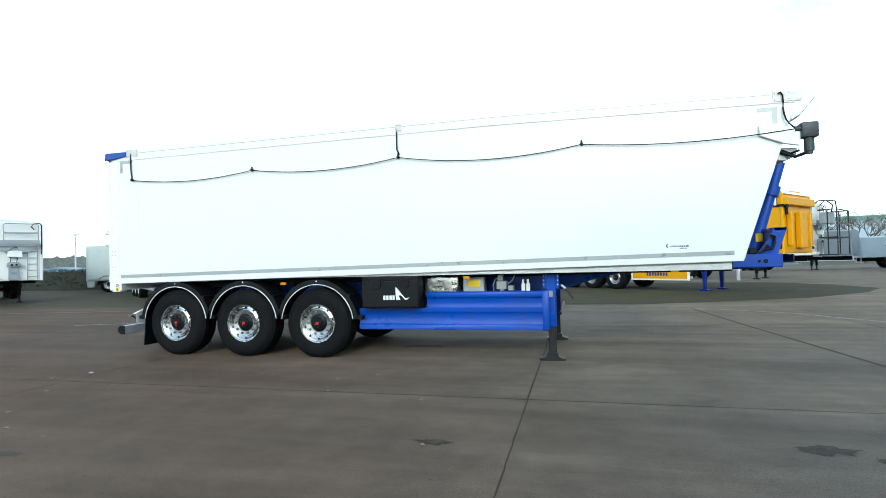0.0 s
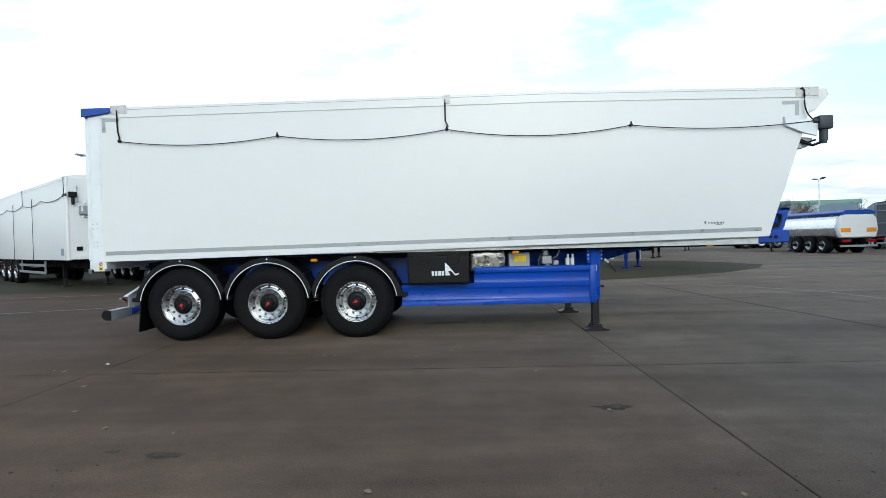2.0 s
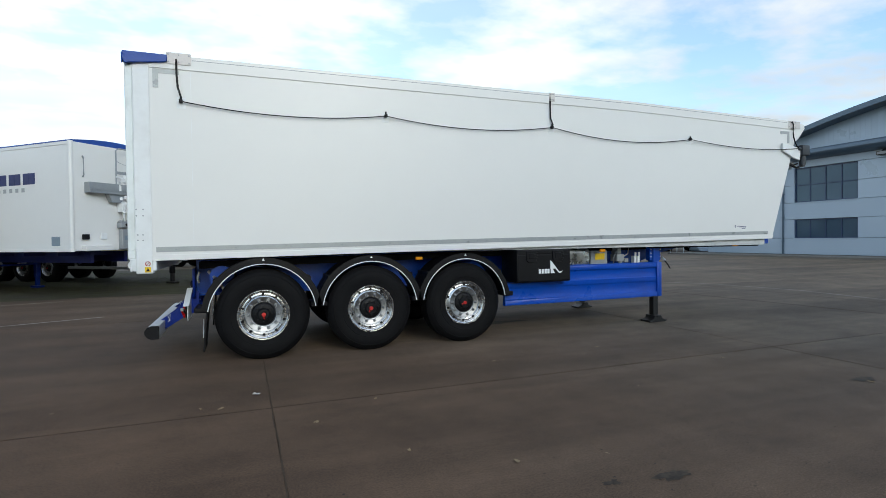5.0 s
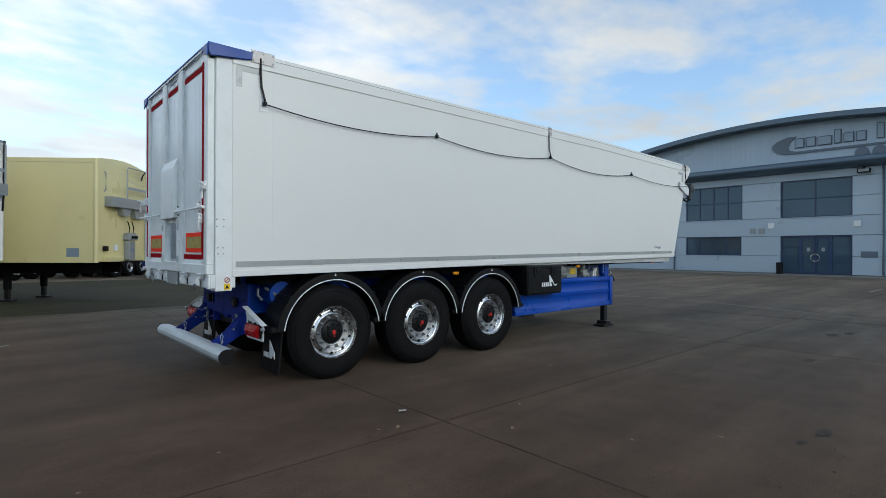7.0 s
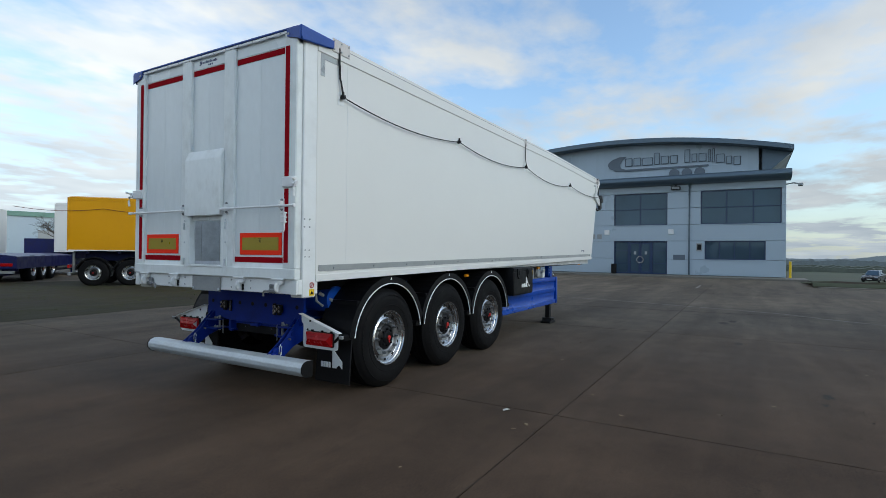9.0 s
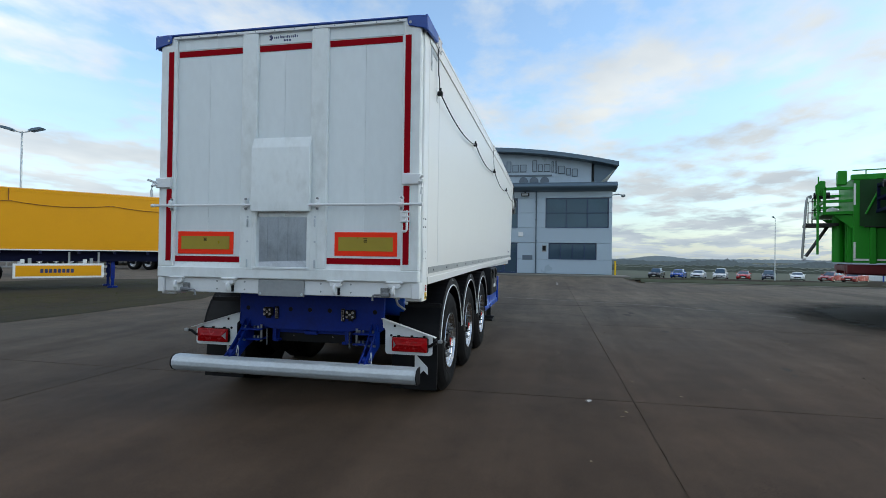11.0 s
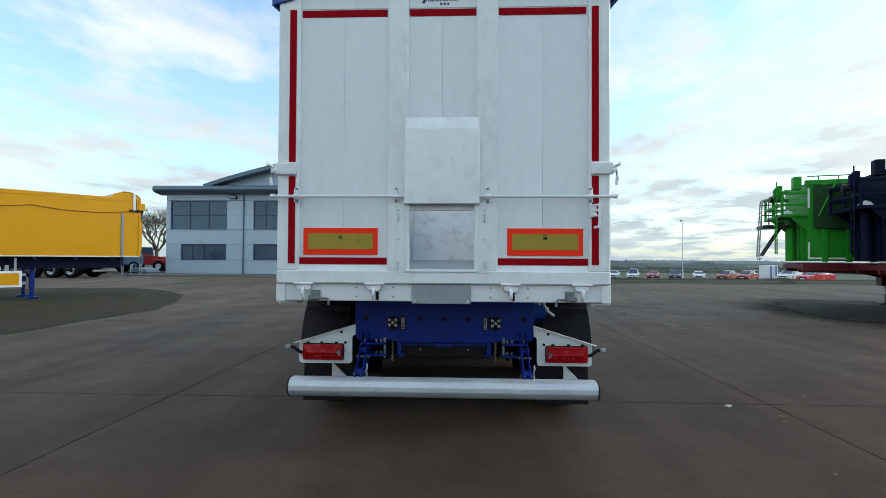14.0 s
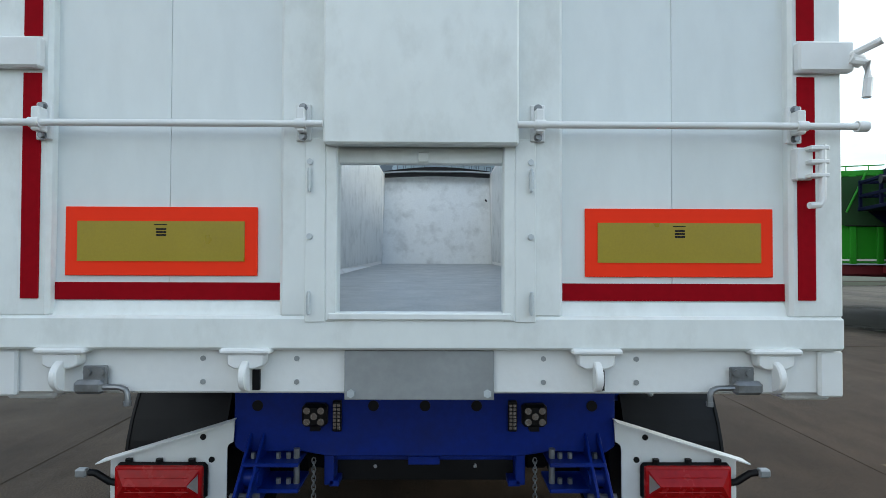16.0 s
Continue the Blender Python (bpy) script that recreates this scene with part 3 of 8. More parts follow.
# operating cord with its guide brackets, and the cover straps
CLIPS = [(-7.32, 2.99), (-4.96, 3.0), (-2.47, 3.02), (0.18, 3.0)]
for y, s in ((7.735, -1), (mirror_y(7.735), 1)):
    ends = [(x, y + s * 0.035, z) for x, z in CLIPS] + [(2.78, y + s * 0.05, 2.985)]
    bm = B()
    for (p, q), d in zip(zip(ends, ends[1:]), (0.09, 0.10, 0.12, 0.075)):
        pipe(bm, sag(p, q, d, 14), 0.0065, 8)
    tp("cover_cord", bm, BLACK, "slack black operating cord")
    for x, z in CLIPS:
        bm = B()
        box(bm, x - 0.045, x + 0.045, min(y, y + s * 0.004), max(y, y + s * 0.004), z - 0.075, z + 0.05, bevel=0.001)
        g1 = tp("cord_guide", bm, WHITE_STEEL)
        bm = B()
        box(bm, x - 0.019, x + 0.019, min(y + s * 0.004, y + s * 0.055), max(y + s * 0.004, y + s * 0.055), z - 0.018, z + 0.024, bevel=0.007)
        rod(bm, (x, y + s * 0.03, z + 0.02), (x, y + s * 0.03, z + 0.055), 0.012, 8)
        tp("guide_block", bm, BLACK, parent=g1)
    for x, z1 in ((-7.36, 3.0), (-2.49, 3.02)):
        bm = B()
        yy = y + s * 0.012
        pts = [(x, yy, 3.46), (x, yy + s * 0.004, 3.3), (x + (0.01 if x < -5 else 0), yy + s * 0.01, 3.15), (x + 0.04, y + s * 0.03, z1 + 0.04)]
        for a, b in zip(pts, pts[1:]):
            prism(bm, [(a[0] - 0.011, a[2]), (a[0] + 0.011, a[2]), (b[0] + 0.011, b[2]), (b[0] - 0.011, b[2])], "y", min(a[1], a[1] + s * 0.006), max(a[1], a[1] + s * 0.006))
        tp("cover_strap", bm, BLACK)
    for x in (-7.34, -2.46, 2.60):
        bm = B()
        w = 0.13 if x < -5 else (0.05 if x < 0 else 0.12)
        x0 = x - (0.12 if x < -5 else w / 2 + 0.02)
        zp = 3.40 if x < 0 else 3.345
        box(bm, x0, x + w + (0.12 if x > 0 else 0), min(y + s * 0.010, y + s * 0.018), max(y + s * 0.010, y + s * 0.018), zp, zp + 0.13, bevel=0.003)
        pl = tp("strap_plate", bm, PLATE, "dull pale metal strap plate")
        for px in (x0 + 0.02, (x0 + x + w) / 2, x + w - 0.02):
            for dz in (zp + 0.025, zp + 0.105):
                tp("screw", rod(B(), (px, y + s * 0.018, dz), (px, y + s * 0.024, dz), 0.009, 8), DULL, parent=pl)

# blue cover cap over the rear of the body
bm = B()
for yy, s in ((7.722, -1), (mirror_y(7.722), 1)):
    prism(bm, [(-7.885, 3.405), (-7.86, 3.36), (-7.80, 3.372), (-7.5, 3.405), (-7.45, 3.42), (-7.45, 3.495), (-7.885, 3.495)], "y", min(yy, yy + s * 0.024), max(yy, yy + s * 0.024), bevel=0.008)
prism(bm, [(7.70, 3.486), (7.78, 3.493), (9.0, 3.497), (mirror_y(7.78), 3.493), (mirror_y(7.70), 3.486), (mirror_y(7.70), 3.478), (7.70, 3.478)], "x", -7.882, -7.45, bevel=0.004)
for y, s in ((7.698, 1), (mirror_y(7.698), -1)):
    prism(bm, [(y, 3.355), (y + s * 0.03, 3.372), (y + s * 0.165, 3.405), (y + s * 0.175, 3.425), (y + s * 0.175, 3.478), (y, 3.478)], "x", -7.893, -7.882, bevel=0.005)
cap = tp("cover_cap", bm, TARP, "blue tarpaulin cap at the rear")
for y in (7.845, mirror_y(7.845)):
    tp("eyelet", rod(B(), (-7.893, y, 3.43), (-7.899, y, 3.43), 0.012, 10), DULL, parent=cap)

# tailgate
XG = -7.845
tailgate = tp("tailgate", box(B(), XG - 0.035, XG + 0.04, 7.75, mirror_y(7.75), 1.235, 1.335, bevel=0.008), WHITE_DOOR, "white tailgate with an open grain hatch")
tp("header", box(B(), XG - 0.006, XG + 0.04, 7.75, mirror_y(7.75), 3.345, 3.476, bevel=0.004), BOARD, parent=tailgate)
for y0, y1 in ((7.90, 8.60), (9.42, 10.12)):
    tp("ledge", prism(B(), [(XG - 0.014, 1.335), (XG - 0.010, 1.35), (XG - 0.002, 1.375), (XG + 0.02, 1.375), (XG + 0.02, 1.335)], "y", y0, y1), WHITE_DOOR, parent=tailgate)
for y0, y1 in ((7.75, 7.911), (8.588, 8.751), (9.269, 9.426), (10.103, mirror_y(7.75))):
    tp("stile", box(B(), XG - 0.032, XG + (0.02 if 8 < y0 < 10 else 0.044), y0, y1, 1.33, 3.452, bevel=0.01), WHITE_DOOR, parent=tailgate)
for y0, y1, z0 in ((7.91, 8.75, 1.335), (9.27, mirror_y(7.91), 1.335), (8.75, 9.27, 1.84)):
    tp("back_sheet", box(B(), XG + 0.0225, XG + 0.035, y0, y1, z0, 3.34), WHITE_DOOR, parent=tailgate)
bm = B()
box(bm, 0, 0.022, 0.0006, 0.3416, 0, 1.975, bevel=0.0016)
plank = mesh_of("board", bm, BOARD)
bm = B()
box(bm, 0, 0.022, 0.0006, 0.2624, 0, 1.51, bevel=0.0016)
plank_mid = mesh_of("board", bm, BOARD)
for y0 in (7.908, 8.250, 9.423, 9.765):
    part("door_sheet", plank, None, tailgate, at=pose(XG, y0, 1.372))
for y0 in (8.748, 9.011):
    part("door_sheet", plank_mid, None, tailgate, at=pose(XG, y0, 1.835))
# thin header strip with its row of screws
tp("header_strip", box(B(), XG - 0.034, XG - 0.0295, 7.88, mirror_y(7.88), 3.448, 3.470, bevel=0.001), WHITE_STEEL, parent=tailgate)
for k in range(12):
    y = 7.96 + k * 0.191
    tp("screw", rod(B(), (XG - 0.034, y, 3.459), (XG - 0.037, y, 3.459), 0.006, 8), DULL, parent=tailgate)
# hatch cover (slid up), frame and side plates
bm = B()
prism(bm, [(XG - 0.035, 1.835), (XG - 0.08, 1.835), (XG - 0.08, 2.40), (XG - 0.035, 2.50)], "y", 8.725, 9.29, bevel=0.006)
tp("hatch_cover", bm, WHITE_DOOR, "raised sliding hatch cover", parent=tailgate)
bm = B()
box(bm, XG - 0.04, XG + 0.02, 8.73, 8.765, 1.32, 1.84, bevel=0.004)
box(bm, XG - 0.04, XG + 0.02, 9.255, 9.29, 1.32, 1.84, bevel=0.004)
box(bm, XG - 0.045, XG + 0.02, 8.74, 9.28, 1.325, 1.345, bevel=0.003)
box(bm, XG - 0.01, XG + 0.02, 8.76, 9.26, 1.79, 1.84, bevel=0.004)
box(bm, XG - 0.02, XG, 8.985, 9.02, 1.795, 1.825, bevel=0.003)
tp("hatch_frame", bm, WHITE_DOOR, parent=tailgate)
for y0, y1 in ((8.67, 8.73), (9.29, 9.35)):
    bm = B()
    box(bm, XG - 0.039, XG - 0.030, y0, y1, 1.318, 1.86, bevel=0.002)
    cheek = tp("hatch_cheek", bm, WHITE_DOOR, parent=tailgate)
for yc in (8.685, 9.335):
    for z in (1.37, 1.73):
        bm = B()
        box(bm, XG - 0.058, XG - 0.04, yc - 0.004, yc + 0.004, z - 0.03, z + 0.04, bevel=0.003)
        rod(bm, (XG - 0.05, yc, z - 0.02), (XG - 0.05, yc, z + 0.03), 0.007, 8)
        tp("hatch_clip", bm, GALV, parent=tailgate)
    for z in (1.79, 1.57):
        bm = B()
        rod(bm, (XG - 0.04, yc, z), (XG - 0.046, yc, z), 0.009, 8)
        tp("bolt", bm, GALV, parent=tailgate)
# tape, marker plates
for y0, y1, z0, z1 in ((7.838, 7.89, 1.385, 2.05), (7.838, 7.89, 2.16, 3.33), (10.13, 10.182, 1.385, 2.05), (10.13, 10.182, 2.16, 3.33)):
    bm = B()
    box(bm, XG - 0.036, XG - 0.032, y0, y1, z0, z1)
    tp("red_tape", bm, RED_TAPE, "dark red reflective tape", parent=tailgate)
for y0, y1 in ((7.925, 8.585), (8.755, 9.265), (9.435, 10.095)):
    bm = B()
    box(bm, XG - 0.005, XG - 0.0005, y0, y1, 3.285, 3.338)
    tp("red_tape", bm, RED_TAPE, "dark red reflective tape", parent=tailgate)
for y0, y1 in ((7.91, 8.59), (9.42, 10.11)):
    bm = B()
    box(bm, XG - 0.005, XG - 0.0005, y0, y1, 1.38, 1.432)
    tp("red_tape", bm, RED_TAPE, "dark red reflective tape", parent=tailgate)
for y0, y1 in ((7.948, 8.515), (9.50, 10.072)):
    bm = B()
    box(bm, XG - 0.008, XG - 0.0005, y0, y1, 1.452, 1.658, bevel=0.001)
    pl = tp("marker_plate", bm, ORANGE_RED, "rear marker plate with red border and yellow centre", parent=tailgate)
    bm = B()
    box(bm, XG - 0.0105, XG - 0.008, y0 + 0.037, y1 - 0.037, 1.495, 1.615)
    tp("plate_centre", bm, OLIVE, parent=pl)
    bm = B()
    ym = (y0 + y1) / 2
    for k in range(3):
        box(bm, XG - 0.0115, XG - 0.0105, ym - 0.016, ym + 0.014, 1.570 + k * 0.009, 1.576 + k * 0.009)
    box(bm, XG - 0.0115, XG - 0.0105, ym - 0.018, ym + 0.02, 1.603, 1.606)
    tp("print_bars", bm, BLACK, parent=pl)
# small printed maker's mark on the header
bm = B()
for k in range(13):
    w = 0.012 if k % 3 else 0.008
    box(bm, XG - 0.0085, XG - 0.0062, 8.895 + k * 0.0185, 8.895 + k * 0.0185 + w, 3.395, 3.413 + (0.008 if k % 4 == 1 else 0))
for k in range(3):
    rod(bm, (XG - 0.0062, 8.97 + k * 0.026, 3.375), (XG - 0.0085, 8.97 + k * 0.026, 3.375), 0.010, 10)
prism(bm, [(9.16, 3.40), (9.175, 3.425), (9.15, 3.43), (9.135, 3.405), (9.15, 3.38), (9.175, 3.385)], "x", XG - 0.0085, XG - 0.0062)
tp("maker_mark", bm, BARS, "small dark blue printed mark", parent=tailgate)

# lock bars, clamps, latches
for s in (-1, 1):
    def my(y):
        return y if s < 0 else mirror_y(y)
    bm = B()
    rod(bm, (XG - 0.075, my(7.725), 1.893), (XG - 0.075, my(8.73), 1.893), 0.0105, 12)
    rod(bm, (XG - 0.075, my(7.715), 1.893), (XG - 0.075, my(7.745), 1.893), 0.016, 12)
    bar = tp("lock_bar", bm, WHITE_STEEL, parent=tailgate)
    for y in (7.905, 8.665):
        bm = B()
        box(bm, XG - 0.045, XG - 0.03, min(my(y - 0.022), my(y + 0.022)), max(my(y - 0.022), my(y + 0.022)), 1.85, 1.96, bevel=0.003)
        rod(bm, (XG - 0.075, my(y - 0.016), 1.893), (XG - 0.075, my(y + 0.016), 1.893), 0.015, 12)
        box(bm, XG - 0.08, XG - 0.04, min(my(y - 0.012), my(y + 0.012)), max(my(y - 0.012), my(y + 0.012)), 1.87, 1.94, bevel=0.004)
        tp("bar_clamp", bm, WHITE_STEEL, parent=tailgate)
        for z in (1.862, 1.948):
            bm = rod(B(), (XG - 0.045, my(y), z), (XG - 0.049, my(y), z), 0.0125, 12)
            rod(bm, (XG - 0.049, my(y), z), (XG - 0.058, my(y), z), 0.009, 6)
            tp("clamp_bolt", bm, PIN, parent=tailgate)
    bm = B()
    box(bm, XG - 0.06, XG - 0.03, min(my(7.735), my(7.90)), max(my(7.735), my(7.90)), 2.06, 2.15, bevel=0.006)
    rod(bm, (XG - 0.045, my(7.75), 2.105), (XG - 0.115, my(7.70), 2.13), 0.011, 10)
    rod(bm, (XG - 0.055, my(7.75), 2.10), (XG - 0.055, my(7.715), 2.09), 0.019, 10)
    pipe(bm, [(XG - 0.07, my(7.745), 2.085), (XG - 0.085, my(7.722), 2.075), (XG - 0.085, my(7.717), 2.03), (XG - 0.085, my(7.723), 1.975)], 0.012, 8)
    tp("corner_latch", bm, WHITE_STEEL, parent=tailgate)
bm = B()
box(bm, XG - 0.06, XG - 0.03, 7.86, 7.91, 1.74, 1.835, bevel=0.004)
for z in (1.75, 1.79, 1.83):
    box(bm, XG - 0.085, XG - 0.05, 7.83, 7.885, z - 0.006, z + 0.006, bevel=0.002)
pipe(bm, [(XG - 0.075, 7.845, 1.84), (XG - 0.075, 7.845, 1.68), (XG - 0.075, 7.855, 1.665), (XG - 0.075, 7.885, 1.663)], 0.010, 8)
tp("padlock_catch", bm, WHITE_STEEL, parent=tailgate)

# rear sill of the body
bm = B()
box(bm, XG, -7.60, 7.74, mirror_y(7.74), 1.10, 1.235, bevel=0.006)
sill = tp("rear_sill", bm, WHITE_STEEL)
bm = B()
box(bm, XG - 0.016, XG - 0.009, 8.79, 9.235, 1.085, 1.232, bevel=0.002)
for ya, yb in ((7.742, 7.815), (mirror_y(7.815), mirror_y(7.742))):
    tp("sill_end", box(B(), XG - 0.016, XG + 0.002, ya, yb, 1.094, 1.232, bevel=0.006), WHITE_STEEL, parent=sill)
for y in (8.36, 8.64, 9.38, 9.66):
    for z in (1.135, 1.205):
        tp("screw", rod(B(), (XG, y, z), (XG - 0.004, y, z), 0.008, 10), DULL, parent=sill)
fl = tp("rubber_flap", bm, DULL, "grey flap bolted below the hatch", parent=sill)
bm = B()
for y in (8.81, 9.215):
    rod(bm, (XG - 0.016, y, 1.105), (XG - 0.026, y, 1.105), 0.012, 6)
tp("bolts", bm, GALV, parent=fl)
for y in (7.96, 8.49, 9.52, 10.06):
    bm = B()
    box(bm, XG - 0.05, XG + 0.0, y - 0.075, y + 0.075, 1.224, 1.242, bevel=0.006)
    prism(bm, [(y - 0.055, 1.226), (y + 0.055, 1.226), (y + 0.055, 1.192), (y + 0.035, 1.180), (y - 0.03, 1.180), (y - 0.055, 1.192)], "x", XG - 0.04, XG - 0.002, bevel=0.005)
    prism(bm, [(XG - 0.03 - 0.044 * math.sin(u), 1.160 + 0.046 * math.cos(u)) for u in [math.pi * i / 14 for i in range(15)]], "y", y - 0.011, y + 0.011, bevel=0.004)
    hk = tp("gate_hook", bm, WHITE_STEEL, parent=sill)
    if 8.2 < y < 9.8:
        tp("hook_slot", box(B(), XG - 0.0095, XG - 0.0005, y - 0.032, y - 0.010, 1.112, 1.172), BLACK, parent=hk)
for s in (-1, 1):
    def my(y):
        return y if s < 0 else mirror_y(y)
    bm = B()
    ya, yb = sorted((my(8.015), my(8.085)))
    box(bm, XG - 0.022, XG - 0.009, ya, yb, 1.125, 1.185, bevel=0.003)
    ya, yb = sorted((my(7.995), my(8.082)))
    box(bm, XG - 0.040, XG - 0.009, ya, yb, 1.105, 1.145, bevel=0.010)
    pipe(bm, [(XG - 0.027, my(8.08), 1.125), (XG - 0.028, my(8.13), 1.124), (XG - 0.029, my(8.146), 1.118), (XG - 0.030, my(8.152), 1.105), (XG - 0.030, my(8.153), 1.082)], 0.0085, 10)
    rod(bm, (XG - 0.030, my(8.153), 1.085), (XG - 0.030, my(8.153), 1.072), 0.0105, 10)
    for dy in (8.03, 8.07):
        rod(bm, (XG - 0.022, my(dy), 1.168), (XG - 0.027, my(dy), 1.168), 0.0115, 12)
    tp("bolt_latch", bm, PIN, parent=sill)

# ---- rear frame, lamps, underrun bar ----
bm = B()
outline = [(8.235, 0.74), (8.27, 0.715), (8.5, 0.72), (8.62, 0.70), (9.4, 0.70), (9.52, 0.72), (9.75, 0.715), (9.785, 0.74), (9.785, 1.09), (8.235, 1.09)]
prism(bm, outline, "x", -7.285, -7.255, bevel=0.004)
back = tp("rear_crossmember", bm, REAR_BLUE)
for y in (8.33, 8.80, 9.01, 9.22, 9.69):
    tp("hole", rod(B(), (-7.2852, y, 0.905), (-7.288, y, 0.905), 0.022, 16), BLACK, parent=back)
for y, s in ((8.57, -1), (9.45, 1)):
    bm = B()
    box(bm, -7.335, -7.288, y - 0.05, y + 0.05, 0.832, 0.922, bevel=0.012)
    box(bm, -7.32, -7.29, y - 0.02, y + 0.02, 0.812, 0.838)
    wl_ = tp("work_lamp", bm, BLACK, "square LED work lamp", parent=back)
    bm = B()
    for dy, dz in ((0, 0), (-0.028, 0.022), (0.028, 0.022), (-0.028, -0.022), (0.028, -0.022)):
        rod(bm, (-7.334, y + dy, 0.877 + dz), (-7.340, y + dy, 0.877 + dz), 0.014, 10)
    tp("lens", bm, ALLOY, parent=wl_)
    bm = B()
    yy = y - s * 0.085
    box(bm, -7.305, -7.287, yy - 0.018, yy + 0.018, 0.805, 0.93, bevel=0.004)
    bb = tp("strobe_lamp", bm, BLACK, parent=back)
    bm = B()
    for k in range(7):
        for d in (-0.008, 0.008):
            box(bm, -7.309, -7.305, yy + d - 0.006, yy + d + 0.006, 0.817 + k * 0.0148, 0.828 + k * 0.0148)
    tp("led_cells", bm, ALLOY, parent=bb)
bm = B()
for y in (8.62, 9.40):
    box(bm, -7.28, -7.20, y - 0.02, y + 0.02, 0.58, 0.71, bevel=0.004)
    box(bm, -7.28, -7.20, y - 0.04 if y > TY else y, y if y > TY else y + 0.05, 0.575, 0.60, bevel=0.003)
box(bm, -7.22, -7.17, 8.60, 9.42, 0.66, 0.71, bevel=0.004)
box(bm, -7.26, -7.22, 8.95, 9.08, 0.655, 0.69, bevel=0.003)
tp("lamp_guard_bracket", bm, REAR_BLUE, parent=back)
bm = B()
box(bm, -7.20, -7.18, 8.63, 9.39, 0.57, 0.66)
tp("socket_panel", bm, BLACK, parent=back)
bm = B()
for y in (8.80, 9.22):
    rod(bm, (-7.20, y, 0.63), (-7.21, y, 0.63), 0.008, 10)
tp("panel_screws", bm, ALLOY, parent=back)

for s in (-1, 1):
    def my(y):
        return y if s < 0 else mirror_y(y)
    side_name = "lamp_bracket"
    bm = B()
    def fillet(cy, cz, r, a0, a1):
        return [(my(cy + r * math.cos(radians(a0 + (a1 - a0) * i / 5))), cz + r * math.sin(radians(a0 + (a1 - a0) * i / 5))) for i in range(6)]
    pts = fillet(7.78, 0.545, 0.03, 180, 270) + fillet(8.185, 0.545, 0.03, 270, 360) + fillet(8.245, 0.735, 0.03, 180, 100) + [(my(8.245), 0.85), (my(7.75), 0.70)]
    prism(bm, pts, "x", -7.305, -7.299)
    prism(bm, [(my(7.715), 0.694), (my(8.10), 0.812), (my(8.245), 0.856), (my(8.245), 0.851), (my(8.10), 0.807), (my(7.715), 0.689)], "x", -7.345, -7.285)
    lb = tp(side_name, bm, WHITE_STEEL, "white bracket carrying a tail lamp")
    for y, z in ((8.12, 0.785), (8.155, 0.695)):
        tp("hole", rod(B(), (-7.3055, my(y), z), (-7.309, my(y), z), 0.012, 12), BLACK, parent=lb)
    bm = B()
    box(bm, -7.33, -7.306, min(my(8.145), my(7.785)), max(my(8.145), my(7.785)), 0.545, 0.69, bevel=0.012)
    for y in (8.08, 7.95, 7.83):
        rod(bm, (-7.315, my(y), 0.685), (-7.315, my(y), 0.702), 0.014, 8)
    lamp = tp("tail_lamp", bm, BLACK, "red rear lamp cluster", parent=None)
    bm = B()
    y0, y1 = sorted((my(8.138), my(7.792)))
    box(bm, -7.352, -7.329, y0, y1, 0.550, 0.685, bevel=0.010, seg=2)
    rim_ = [bm.verts.new((-7.3515, y, z)) for y, z in ((y0 + 0.012, 0.562), (y1 - 0.012, 0.562), (y1 - 0.012, 0.673), (y0 + 0.012, 0.673))]
    ridge_ = [bm.verts.new((-7.380, y, 0.618)) for y in (y0 + 0.052, y1 - 0.052)]
    for q_ in ((rim_[0], rim_[1], ridge_[1], ridge_[0]), (rim_[2], rim_[3], ridge_[0], ridge_[1]), (rim_[1], rim_[2], ridge_[1]), (rim_[3], rim_[0], ridge_[0])):
        bm.faces.new(q_)
    bmesh.ops.recalc_face_normals(bm, faces=bm.faces[:])
    for z in (0.590, 0.646):
        rod(bm, (-7.3635, y0 + 0.05, z), (-7.3635, y1 - 0.05, z), 0.004, 8)
    tp("lens", bm, RED_LENS, "red lens", parent=lamp, smooth=20)
    bm = B()
    ye, yr = (y1 - 0.016, y1 - 0.048) if s < 0 else (y0 + 0.016, y0 + 0.048)
    bm.faces.new([bm.verts.new(p) for p in ((-7.3545, ye, 0.580), (-7.3545, ye, 0.655), (-7.3805, yr, 0.618))])
    bmesh.ops.solidify(bm, geom=bm.faces[:], thickness=0.002)
    tp("reflector", bm, PLATE, parent=lamp)
    bm = B()
    pipe(bm, [(-7.31, my(7.80), 0.60), (-7.325, my(7.76), 0.615), (-7.34, my(7.715), 0.655), (-7.345, my(7.665), 0.662)], 0.014, 8)
    arm = tp("marker_arm", bm, BLACK, parent=lamp)
    bm = B()
    y0, y1 = sorted((my(7.69), my(7.645)))
    box(bm, -7.365, -7.335, y0, y1, 0.645, 0.678, bevel=0.006)
    tp("marker_light", bm, DULL, parent=arm)
    # underrun bar arms with chains
    bm = B()
    ym = my(8.33)
    for d in (-0.026, 0.026):
        prism(bm, [(-7.22, 0.80), (-7.22, 0.56), (-7.35, 0.52), (-7.60, 0.36), (-7.68, 0.36), (-7.68, 0.45), (-7.50, 0.58), (-7.38, 0.70), (-7.28, 0.80)], "y", ym + d - 0.006, ym + d + 0.006, bevel=0.002)
    for zz in (0.70, 0.60):
        box(bm, -7.38, -7.20, min(my(8.30), my(8.52)), max(my(8.30), my(8.52)), zz - 0.008, zz + 0.008, bevel=0.003)
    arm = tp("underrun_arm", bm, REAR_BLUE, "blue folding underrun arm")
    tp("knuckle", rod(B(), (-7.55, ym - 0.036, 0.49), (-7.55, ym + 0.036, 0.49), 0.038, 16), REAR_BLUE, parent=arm)
